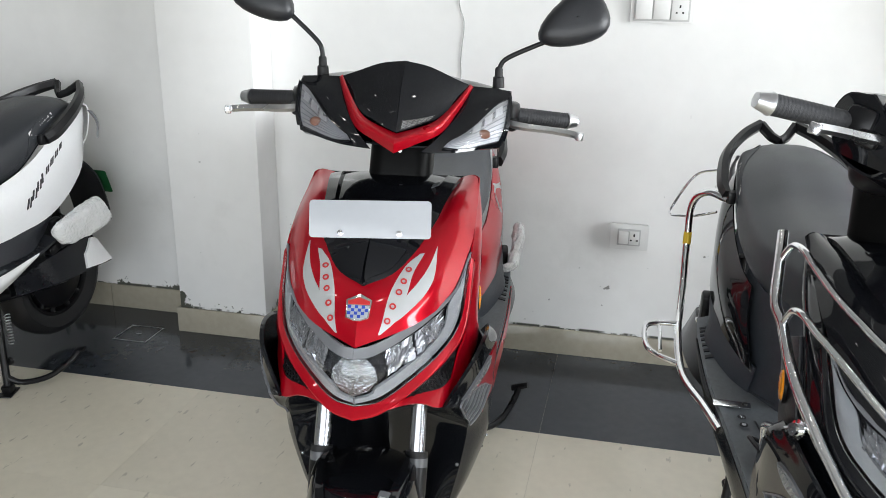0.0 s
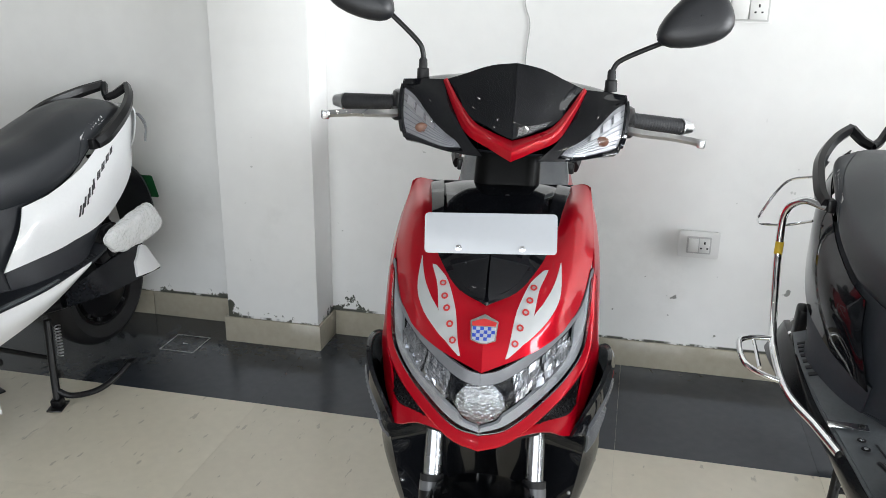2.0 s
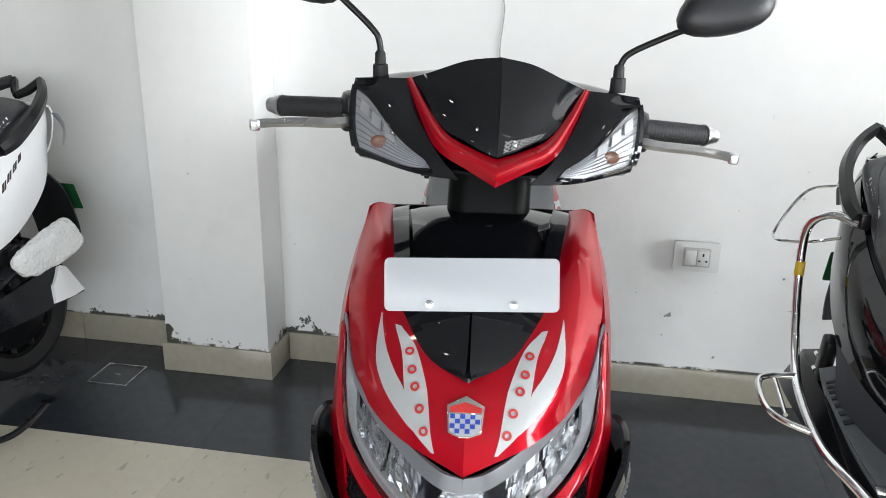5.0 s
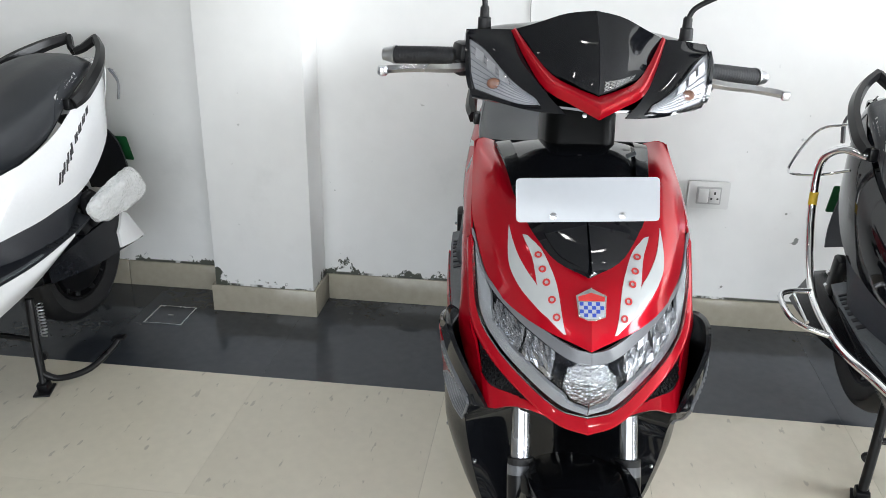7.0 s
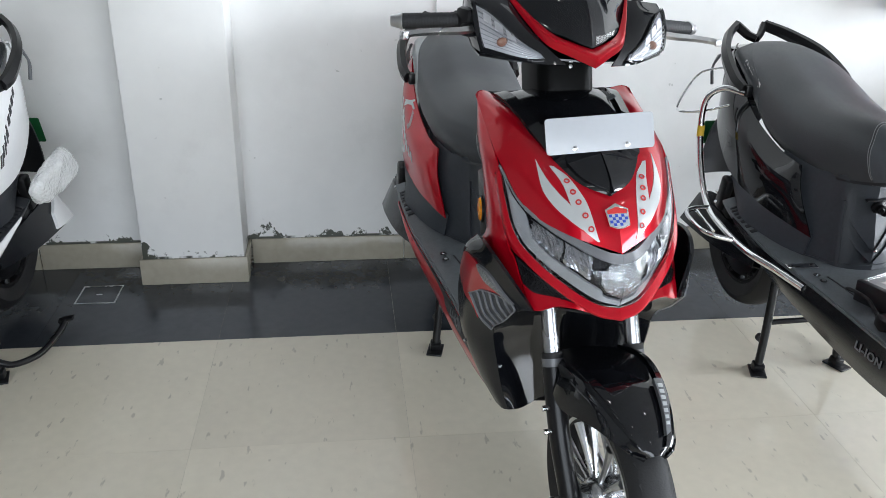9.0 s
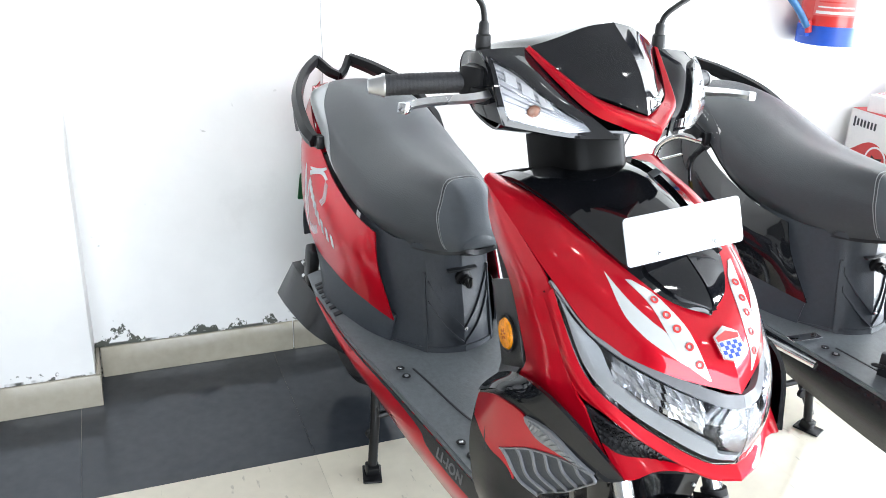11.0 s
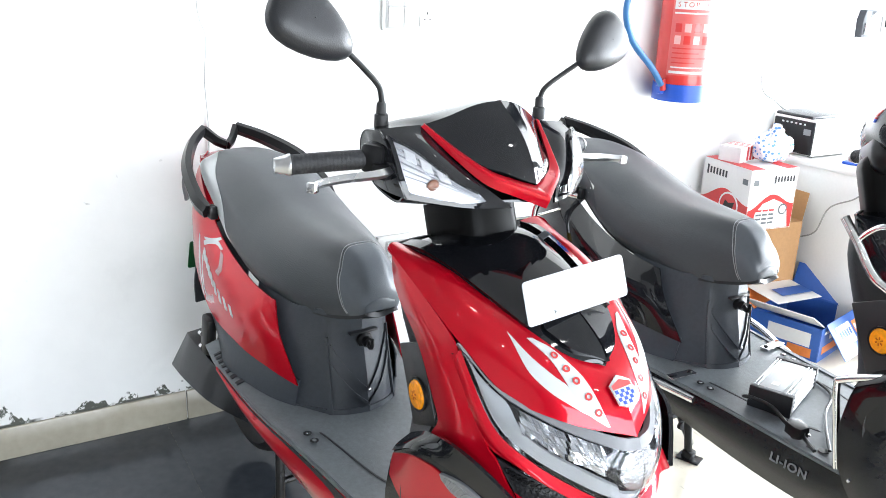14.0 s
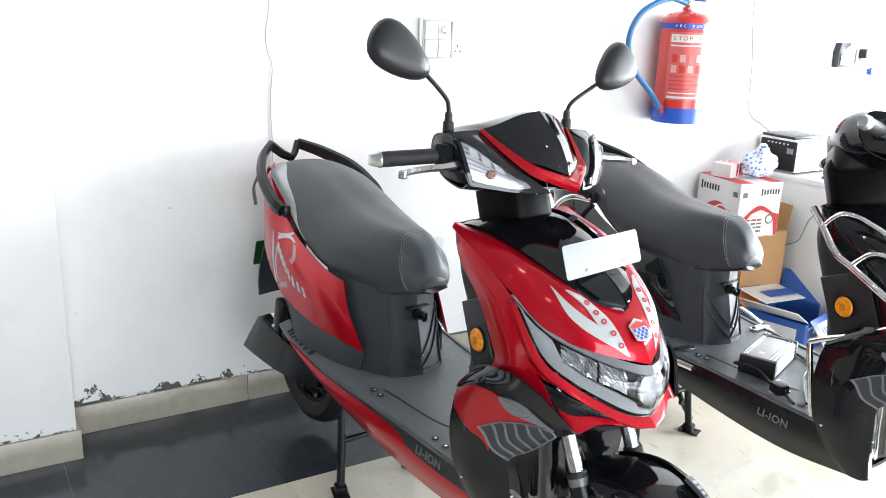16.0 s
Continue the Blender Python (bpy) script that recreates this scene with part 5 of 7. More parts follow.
    P("inner_fender", skin(bmesh.new(), Surf([[(1.50, 0.11, 0.66), (1.49, 0, 0.67), (1.50, -0.11, 0.66)], [(1.400, 0.09, 0.54), (1.375, 0, 0.55), (1.400, -0.09, 0.54)], [(1.390, 0.08, 0.42), (1.365, 0, 0.42), (1.390, -0.08, 0.42)], [(1.400, 0.075, 0.300), (1.375, 0, 0.300), (1.400, -0.075, 0.300)]]), 0.006, 16, 10, (0, 1), (0, 1), 0, L), M_BLACKGLOSS, "black splash guard behind the front wheel")
    P("nose_underside", skin(bmesh.new(), Surf([[(1.60, 0.10, 0.655), (1.635, 0, 0.650), (1.60, -0.10, 0.655)], [(1.50, 0.14, 0.665), (1.50, 0, 0.670), (1.50, -0.14, 0.665)]]), 0.005, 6, 8, (0, 1), (0, 1), 0, L), M_FRAME)
    wheel(sc, "rear_wheel", pose(0.225, 0, 0.288, 90), 0.105, "rear wheel with a black cast rim", False)
    stand = P("centre_stand", tube(bmesh.new(), [(0.614, 0.12, 0.17), (0.614, -0.12, 0.17)], 0.009, 8, 4), M_FRAME, "black tubular centre stand")
    for g in (1, -1):
        P("stand_leg", tube(bmesh.new(), [(0.600, g * 0.115, 0.30), (0.615, g * 0.125, 0.16), (0.628, g * 0.138, 0.015)], 0.013, 10, 14), M_FRAME, "", True, stand)
    for g in (1, -1):
        P("stand_foot", slab(slab(bmesh.new(), (0.075, 0.05, 0.006), pose(0.632, g * 0.140, 0.0035, 0, 0, 20 * g), 0.002), (0.035, 0.036, 0.03), pose(0.628, g * 0.138, 0.018, 0, 12, 10 * g), 0.006), M_FRAME, "", True, stand)
        P("stand_stop", lathe(bmesh.new(), [(0.014, 0), (0.014, 0.012), (0.008, 0.016)], facing(Vector((0.60, g * 0.128, 0.105)), (-1, 0, 0)), 12), M_RUBBER, "", True, stand)
    sp = bmesh.new()
    tube(sp, [(0.575 + 0.009 * math.sin(t * 63), 0.128 + 0.009 * math.cos(t * 63), 0.165 + 0.11 * t) for t in np.linspace(0, 1, 120)], 0.0022, 6, 240)
    P("stand_spring", sp, M_STEEL, "coiled steel return spring", True, stand)
    P("kick_lever", tube(bmesh.new(), [(0.625, 0.135, 0.060), (0.600, 0.175, 0.034), (0.530, 0.226, 0.032), (0.460, 0.262, 0.066), (0.425, 0.276, 0.092)], 0.0105, 10, 24), M_FRAME, "bent kick lever of the stand", True, stand)
    P("kick_pad", slab(bmesh.new(), (0.022, 0.058, 0.010), pose(0.422, 0.278, 0.098, 20, 20, 0), 0.004), M_FRAME, "", True, stand)

    # what turns with the fork
    st = steer_matrix(steer)

    def Q(name, bm, mat, lab="", up=None, smooth=True):
        bmesh.ops.transform(bm, matrix=st, verts=bm.verts)
        return part(name, bm, mat, up or sc, lab, smooth)

    wheel(sc, "front_wheel", st @ pose(1.685, 0, 0.245, 90), 0.095, "front wheel with black and silver spokes")
    fork = Q("fork_tube", tube(bmesh.new(), [(1.455, 0.095, 0.72), (1.565, 0.095, 0.485)], 0.0165, 14, 6), M_REFLECT, "polished fork tube")
    Q("fork_tube", tube(bmesh.new(), [(1.455, -0.095, 0.72), (1.565, -0.095, 0.485)], 0.0165, 14, 6), M_REFLECT, "polished fork tube")
    for g in (1, -1):
        Q("fork_slider", tube(bmesh.new(), [(1.560, g * 0.095, 0.497), (1.62, g * 0.092, 0.368), (1.678, g * 0.085, 0.262), (1.688, g * 0.085, 0.238)], (0.023, 0.023, 0.022, 0.018), 14, 16), M_FRAME, "black lower fork leg")
        for z in (0.420, 0.375, 0.247):
            x = 1.565 + (0.485 - z) * 0.468
            Q("fork_bolt", tube(bmesh.new(), [(x + 0.004, g * 0.105, z), (x + 0.004, g * 0.128, z)], 0.006, 8, 4), M_CHROME)
        Q("fork_clamp", tube(bmesh.new(), [(1.553, g * 0.095, 0.512), (1.572, g * 0.095, 0.470)], 0.0225, 14, 4), M_BEZEL, "grey clamp ring of the fork leg")
        Q("fork_collar", tube(bmesh.new(), [(1.548, g * 0.095, 0.523), (1.553, g * 0.095, 0.512)], 0.022, 14, 4), M_RUBBER)
    # front mudguard: arched over the wheel with side flaps over the fork
    rows = []
    for a, w0, drop, r in ((128, 0.072, 0.016, 0.316), (118, 0.090, 0.050, 0.308), (108, 0.098, 0.086, 0.303), (97, 0.096, 0.092, 0.298), (85, 0.086, 0.078, 0.293), (74, 0.074, 0.058, 0.288), (64, 0.060, 0.038, 0.283), (57, 0.044, 0.020, 0.277), (53, 0.020, 0.008, 0.272)):
        cx, cz, ca, sa = 1.685, 0.245, math.cos(radians(a)), math.sin(radians(a))
        sect = []
        for k in (-1, -0.96, -0.75, -0.4, 0, 0.4, 0.75, 0.96, 1):
            rr = r - (drop if abs(k) == 1 else 0.012 * k * k + (0.010 if abs(k) > 0.9 else 0))
            sect.append((cx + rr * ca, w0 * k * (1.12 if abs(k) == 1 else 1), cz + rr * sa))
        rows.append(sect)
    guard = Q("front_mudguard", skin(bmesh.new(), Surf(rows, (0, 0, 1)), 0.004, 36, 22, (0, 1), (0, 1), 0, L), M_BLACKGLOSS, "gloss black front mudguard")
    fs = Surf(rows, (0, 0, 1))
    for v0 in (0.30, 0.70):
        sg = -1 if v0 < 0.5 else 1
        bm = ribbon(bmesh.new(), fs, [(0.10, v0 + sg * 0.05), (0.45, v0 + sg * 0.03), (0.90, v0 - sg * 0.08)], [(0.10, v0 + sg * 0.09), (0.45, v0 + sg * 0.10), (0.90, v0 + sg * 0.02)], 0.007, 0.008, 30, 5, L)
        Q("mudguard_ridge", bm, M_BLACKGLOSS, "raised edge moulding", guard)
        bm = ribbon(bmesh.new(), fs, [(0.22, v0 + sg * 0.16), (0.30, v0 + sg * 0.15), (0.38, v0 + sg * 0.16)], [(0.22, v0 + sg * 0.175), (0.30, v0 + sg * 0.20), (0.38, v0 + sg * 0.175)], 0.003, 0.003, 14, 4, L)
        Q("mudguard_slot", bm, M_FRAME, "", guard)
    Q("print_strip", ribbon(bmesh.new(), fs, [(0.52, 0.735), (0.64, 0.715), (0.80, 0.665)], [(0.52, 0.665), (0.64, 0.645), (0.82, 0.605)], 0.0155, 0.010, 12, 4, L), M_BEZEL, "smoked strip with a printed word", guard)
    bm = bmesh.new()
    for k in range(7):
        c = 0.55 + 0.032 * k
        ribbon(bm, fs, [(c, 0.715 - 0.0075 * k), (c, 0.675 - 0.0075 * k)], [(c + 0.018, 0.711 - 0.0075 * k), (c + 0.018, 0.671 - 0.0075 * k)], 0.0168, 0.0016, 3, 2, L)
    Q("mudguard_print", bm, M_SILVERDECAL, "pale printed word as plain bars", guard)

    # handlebar cowl: it sits a little to the left of the middle and dips on that side
    st = Matrix.Translation((0, 0.018, -0.004)) @ Matrix.Translation((0, 0, 1.15)) @ Matrix.Rotation(radians(-1.6), 4, "X") @ Matrix.Translation((0, 0, -1.15)) @ st
    cowl = Q("handlebar_cowl", skin(skin(skin(bmesh.new(), WING, 0.004, 18, 12), COWL_BACK, 0.004, 26, 14), COWL_END, 0.003, 12, 8), M_BLACKGLOSS, "gloss black handlebar cowl")
    Q("visor", skin(bmesh.new(), VISOR, 0.004, 18, 14, (0, 1), (0, 1), 0.001), M_BLACKGLOSS, "smoked black pointed visor", cowl)
    Q("chevron", skin(bmesh.new(), CHEVRON, 0.006, 26, 8), paint if red else M_BEZEL, "painted V-shaped trim of the cowl", cowl)
    bm = bmesh.new()
    for i in range(6):
        for j in range(3):
            for a in (0, 1):
                c, d = 0.80 + 0.055 * j, 0.10 + 0.12 * i
                s = 0.055
                ribbon(bm, VISOR, [(c, d if a else d + 0.10), (c + s, d + 0.10 if a else d)], [(c + 0.014, d if a else d + 0.10), (c + s + 0.014, d + 0.10 if a else d)], 0.003, 0.003, 3, 2, L)
    Q("grille_pattern", bm, M_CHROME, "small chrome diamond grille below the visor", cowl)
    for side in (L, R):
        g = -1 if side is R else 1
        top = [(0.26, 0.93), (0.38, 0.74), (0.56, 0.52), (0.80, 0.24)]
        low = [(0.88, 0.93), (0.91, 0.70), (0.93, 0.48), (0.91, 0.25)]
        out = lambda e, du, dv: [(u + du, v + dv) for u, v in e]  # noqa: E731
        hs = Q("indicator", ribbon(bmesh.new(), WING, top, low, 0.0020, 0.003, 18, 10, side), M_PLATEDBOWL, "clear front indicator", cowl)
        bm = bmesh.new()
        for k in range(7):
            w = 0.16 + 0.115 * k
            e = [(a[0] * (1 - w) + c[0] * w, a[1] * (1 - w) + c[1] * w - 0.01) for a, c in zip(top, low)]
            ribbon(bm, WING, e, out(e, 0.012, 0), 0.0050, 0.003, 14, 2, side)
        Q("reflector_rib", bm, M_LAMPBEZEL, "grey reflector ribs", hs)
        for k in range(3):
            c0, d0 = 0.385 + 0.085 * k, 0.84 - 0.135 * k
            Q("indicator_cell", ribbon(bmesh.new(), WING, [(c0, d0), (c0 + 0.05, d0 - 0.10)], [(c0 + 0.10, d0 + 0.015), (c0 + 0.14, d0 - 0.085)], 0.0080, 0.005, 5, 4, side), M_STEEL, "bright square light cell", hs)
        bm = ribbon(bmesh.new(), WING, out(top, -0.045, 0.02), top, 0.009, 0.009, 20, 3, side)
        ribbon(bm, WING, low, out(low, 0.035, 0.02), 0.009, 0.009, 20, 3, side)
        ribbon(bm, WING, [(0.22, 0.985), (0.52, 0.985), (0.90, 0.985)], [(0.26, 0.935), (0.52, 0.935), (0.88, 0.935)], 0.009, 0.009, 16, 3, side)
        Q("indicator_bezel", bm, M_BLACKGLOSS, "black bezel", hs)
        p = WING.lifted([0.72], [0.68], 0.004)[0]
        Q("indicator_bulb", ball(bmesh.new(), Matrix.Translation((p[0], g * p[1], p[2])) @ Matrix.Diagonal((0.005, 0.013, 0.010, 1)), 12, 8), M_AMBERDULL, "dull amber bulb", hs)
        ln = Q("indicator_lens", ribbon(bmesh.new(), WING, out(top, -0.01, 0.01), out(low, 0.01, 0.01), 0.0095, 0.002, 18, 8, side), M_LENS, "clear lens", hs)
        ln.visible_shadow = False
        # grip, bar end, lever, switch block
        y = lambda v: g * v  # noqa: E731
        ribs = [0.0165] * 8 + [0.0173, 0.0166] * 18 + [0.0173]
        grip = Q("grip", tube(bmesh.new(), [(1.185, y(0.215), 1.150), (1.155, y(0.285), 1.143), (1.128, y(0.350), 1.136)], ribs, 16, 90), M_GRIP, "ribbed black rubber grip")
        Q("bar_end", lathe(bmesh.new(), [(0.0185, 0), (0.0185, 0.004), (0.0165, 0.007), (0.012, 0.026), (0.006, 0.027)], facing(Vector((1.128, y(0.351), 1.136)), (-0.38, g * 0.92, -0.06)), 20), M_STEEL, "silver bar end", grip)
        Q("switch_block", slab(bmesh.new(), (0.045, 0.050, 0.052), pose(1.188, y(0.218), 1.152, 0, 0, -22 * g), 0.010), M_FRAME, "black switch block")
        lever = Q("brake_lever", tube(bmesh.new(), [(1.218, y(0.208), 1.138), (1.234, y(0.232), 1.137), (1.236, y(0.262), 1.134), (1.226, y(0.310), 1.130), (1.226, y(0.350), 1.126), (1.234, y(0.372), 1.124)], (0.0085, 0.0090, 0.0085, 0.0080, 0.0078, 0.0078), 4, 40, 0.95), M_STEEL, "polished alloy brake lever")
        Q("lever_end", slab(bmesh.new(), (0.016, 0.015, 0.017), pose(1.236, y(0.373), 1.123, 0, 0, -24 * g), 0.003), M_STEEL, "", lever)
        Q("lever_perch", slab(bmesh.new(), (0.032, 0.040, 0.026), pose(1.215, y(0.222), 1.134, 0, 0, -20 * g), 0.006), M_FRAME, "", lever)
        if "mirrors" in extras:
            if g > 0:
                stem = [(1.140, 0.213, 1.205), (1.140, 0.216, 1.232), (1.138, 0.236, 1.252), (1.130, 0.318, 1.288), (1.130, 0.335, 1.296)]
                foot, mid, lean = (1.140, 0.213, 1.186), (1.140, 0.372, 1.330), 30
            else:
                stem = [(1.160, -0.170, 1.225), (1.160, -0.171, 1.258), (1.160, -0.184, 1.282), (1.158, -0.244, 1.338), (1.156, -0.254, 1.346)]
                foot, mid, lean = (1.160, -0.170, 1.202), (1.146, -0.304, 1.376), 38
            mir = P("mirror", tube(bmesh.new(), stem, 0.0052, 10, 26), M_FRAME, "black round-backed rear-view mirror on a bent stem")
            P("rubber_boot", lathe(bmesh.new(), [(0.013, 0), (0.012, 0.022), (0.009, 0.024), (0.0085, 0.040), (0.006, 0.044)], pose(*foot), 14), M_RUBBER, "", True, mir)
            mm = Matrix.Translation(mid) @ Matrix.Rotation(radians(lean * g), 4, "X") @ Matrix.Rotation(radians(-14), 4, "Y") @ Matrix.Rotation(radians(10 * g), 4, "Z")
            # an egg-shaped cup tapering to its stem
            rows = []
            for t in np.linspace(0, 1, 12):
                d = 0.034 * math.sin(t * math.pi / 2) ** 0.8
                k = math.cos(t * math.pi / 2) ** 0.55 if t < 1 else 0.02
                rows.append([(d, k * (0.078 * math.cos(a) - (0.010 * math.cos(2 * a))) * g, k * (0.054 + 0.008 * math.cos(a)) * math.sin(a)) for a in np.linspace(0, 2 * math.pi, 25)])
            bm = bmesh.new()
            a = np.array(rows)
            add_grid(bm, a, a * np.array([1, 0.96, 0.96]) - np.array([0.003, 0, 0]))
            bmesh.ops.transform(bm, matrix=mm, verts=bm.verts)
            P("mirror_shell", bm, M_PLASTIC, "matt black mirror shell", True, mir)
            bm = prism(bmesh.new(), [(p[1] * 0.95, p[2] * 0.95) for p in rows[0][:-1]], 0.002, mm @ Matrix(((0, 0, -1, 0.001), (1, 0, 0, 0), (0, 1, 0, 0), (0, 0, 0, 1))))
            P("mirror_glass", bm, M_CHROME, "mirror glass", False, mir)
    neck = Q("neck_cover", slab(bmesh.new(), (0.15, 0.132, 0.16), pose(1.184, 0, 1.042, 0, -20), 0.034, 4), M_MATT, "black cover of the steering neck")
    Q("screw", lathe(bmesh.new(), [(0.0045, 0), (0.0045, 0.0015), (0.002, 0.002)], facing(Vector((1.2565, 0.0, 1.068)), (0.93, 0, 0.35)), 12), M_STEEL, "", neck)
    if steer > 10:
        Q("neck_shroud", slab(bmesh.new(), (0.16, 0.23, 0.10), pose(1.180, 0, 1.112, 0, -14), 0.040, 4), M_FRAME, "wide dark shroud under the handlebar", neck)
    Q("stem", tube(bmesh.new(), [(1.42, 0, 0.66), (1.32, 0, 0.90)], 0.03, 12, 4), M_FRAME)

    # amber side reflectors on the leg shield
    for g in (1, -1):
        rp = P("reflector_panel", slab(bmesh.new(), (0.085 if red else 0.13, 0.008, 0.145 if red else 0.165), pose(1.318 if red else 1.336, g * (0.187 if red else 0.204), 0.785 if red else 0.775, 0, -24, (6 if red else 2) * g), 0.003), M_PLASTIC, "flat black side plate")
        at = facing(Vector((1.326, g * (0.1915 if red else 0.209), 0.770)), (-0.12, g, 0))
        P("side_reflector", lathe(bmesh.new(), [(0.027, 0), (0.027, 0.004), (0.024, 0.008), (0.010, 0.010)], at, 24), M_AMBER, "round amber reflector", True, rp)
        for k in range(6):
            P("reflector_facet", slab(bmesh.new(), (0.0028, 0.019, 0.0012), at @ Matrix.Rotation(k * math.pi / 3, 4, "Z") @ pose(0, 0.0135, 0.0088, -9)), M_AMBERDEEP, "", True, rp)
        P("reflector_rim", lathe(bmesh.new(), [(0.027, 0), (0.031, 0), (0.031, 0.005), (0.027, 0.005)], at, 24, True), M_FRAME, "", True, rp)
    return sc

red_scooter = scooter("glossy red electric scooter with a blank plate on its stand", pose(0.744, 0.053, 0, 0, 0, 6 - 90), M_RED, M_SEAT, M_GREYPLASTIC, 3.5, ("mirrors",))
black_scooter = scooter("gloss black electric scooter with chrome crash bars, handlebar turned", pose(1.793, -0.174, 0, 0, 0, 3 - 90), M_BLACKGLOSS, M_SEAT, M_GREYPLASTIC, 40, ())
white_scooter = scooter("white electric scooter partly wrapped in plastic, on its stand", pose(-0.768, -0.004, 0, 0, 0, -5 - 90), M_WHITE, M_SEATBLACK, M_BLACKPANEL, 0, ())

# ---------------------------------------------------------------- chrome crash bars bolted to the black scooter
for g in (1, -1):
    rear = part("rear_crash_bar", tube(bmesh.new(), [(0.345, g * 0.175, 0.838), (0.30, g * 0.225, 0.845), (0.262, g * 0.258, 0.800), (0.262, g * 0.262, 0.690), (0.33, g * 0.268, 0.555),
                                                     (0.46, g * 0.285, 0.485), (0.67, g * 0.290, 0.462), (0.80, g * 0.250, 0.446), (0.895, g * 0.222, 0.434)], 0.0105, 12, 70), M_CHROME, black_scooter, "bent chrome rear guard tube")
    part("foot_loop", tube(bmesh.new(), [(0.43, g * 0.283, 0.497), (0.44, g * 0.345, 0.498), (0.47, g * 0.374, 0.495), (0.56, g * 0.376, 0.485), (0.60, g * 0.350, 0.476), (0.63, g * 0.290, 0.466)], 0.0075, 10, 40), M_CHROME, rear, "chrome footrest loop")
    part("loop_bar", tube(bmesh.new(), [(0.455, g * 0.335, 0.497), (0.585, g * 0.340, 0.480)], 0.005, 8, 6), M_CHROME, rear)
    part("bar_bracket", slab(bmesh.new(), (0.028, 0.085, 0.004), pose(0.822, g * 0.190, 0.4655, 0, 0, 6 * g), 0.001), M_CHROME, rear)
    part("bracket_screw", lathe(bmesh.new(), [(0.007, 0), (0.006, 0.003), (0.003, 0.004)], pose(0.822, g * 0.160, 0.468), 12), M_FRAME, rear)
    part("tape", tube(bmesh.new(), [(0.2620, g * 0.2615, 0.715), (0.2635, g * 0.2622, 0.680)], 0.0115, 12, 4), MATS["yellow_tape"] if "yellow_tape" in MATS else mk("yellow_tape", (0.75, 0.50, 0.04), 0.5, var=0.15), rear, "yellow tape round the tube")
    part("luggage_wire", tube(bmesh.new(), [(0.20, g * 0.180, 0.890), (0.16, g * 0.245, 0.860), (0.155, g * 0.300, 0.765), (0.19, g * 0.305, 0.745), (0.245, g * 0.250, 0.760), (0.30, g * 0.195, 0.790)], 0.0038, 8, 44), M_CHROME, rear, "thin bent chrome wire")
    fore = part("front_crash_bar", tube(bmesh.new(), [(1.203, g * 0.219, 1.003), (1.244, g * 0.227, 0.962), (1.293, g * 0.236, 0.908), (1.335, g * 0.230, 0.883), (1.396, g * 0.228, 0.850), (1.445, g * 0.220, 0.820), (1.491, g * 0.205, 0.788), (1.525, g * 0.190, 0.758), (1.590, g * 0.150, 0.700), (1.665, g * 0.070, 0.650), (1.685, 0, 0.640)], 0.0095, 12, 70), M_CHROME, black_scooter, "bent chrome front guard tube")
    part("guard_rung", tube(bmesh.new(), [(1.240, g * 0.224, 0.962), (1.262, g * 0.221, 0.988), (1.285, g * 0.216, 1.004), (1.318, g * 0.208, 1.004), (1.348, g * 0.198, 0.991), (1.392, g * 0.178, 0.966), (1.438, g * 0.156, 0.946), (1.500, g * 0.115, 0.914), (1.590, g * 0.040, 0.872), (1.600, 0, 0.868)], 0.0062, 10, 56), M_CHROME, fore, "thin chrome rung")
    part("guard_rung", tube(bmesh.new(), [(1.333, g * 0.229, 0.883), (1.356, g * 0.228, 0.908), (1.378, g * 0.226, 0.925), (1.405, g * 0.218, 0.928), (1.436, g * 0.204, 0.914), (1.455, g * 0.192, 0.904), (1.491, g * 0.172, 0.886), (1.570, g * 0.120, 0.838), (1.690, g * 0.030, 0.770), (1.698, 0, 0.766)], 0.0062, 10, 56), M_CHROME, fore, "thin chrome rung")
    part("guard_stay", tube(bmesh.new(), [(1.285, g * 0.205, 0.445), (1.268, g * 0.208, 0.540), (1.252, g * 0.212, 0.635), (1.268, g * 0.214, 0.658), (1.380, g * 0.222, 0.715), (1.476, g * 0.218, 0.770)], 0.0085, 10, 40), M_CHROME, fore, "chrome stay down to the footboard")
    part("stay_bolt", lathe(bmesh.new(), [(0.016, 0), (0.016, 0.008), (0.010, 0.009), (0.010, 0.018)], facing(Vector((1.476, g * 0.214, 0.770)), (0.4, g, 0.2)), 14), M_CHROME, fore)

# battery charger lying on the black scooter's footboard
CH = black_scooter.matrix_world
charger = thing("battery_charger", "silver finned battery charger with black ends on a footboard", "charger", CH @ pose(1.012, -0.024, 0.4475, 0, 0, 109) @ Matrix.Diagonal((1.05, 0.90, 0.80, 1)))
part("case", slab(bmesh.new(), (0.185, 0.112, 0.066), pose(0, 0, 0.035), 0.003), M_CASE, charger, "silver extruded case")
part("top_plate", slab(bmesh.new(), (0.180, 0.060, 0.004), pose(0, 0.006, 0.068), 0.001), M_CASE, charger, "silver top plate")
for y in (-0.046, -0.036, 0.044, 0.052):
    part("fin", slab(bmesh.new(), (0.183, 0.004, 0.005), pose(0, y, 0.0695), 0.001), M_STEEL, charger)
for k in range(4):
    part("side_fin", slab(bmesh.new(), (0.183, 0.004, 0.006), pose(0, -0.056, 0.014 + 0.014 * k), 0.001), M_STEEL, charger)
part("maker_mark", slab(bmesh.new(), (0.020, 0.020, 0.001), pose(-0.055, 0.006, 0.0704)), M_WHITEPLASTIC, charger)
for sx in (-1, 1):
    part("end_plate", slab(bmesh.new(), (0.016, 0.118, 0.072), pose(sx * 0.0995, 0, 0.0365), 0.002), M_PLASTIC, charger, "black end plate")
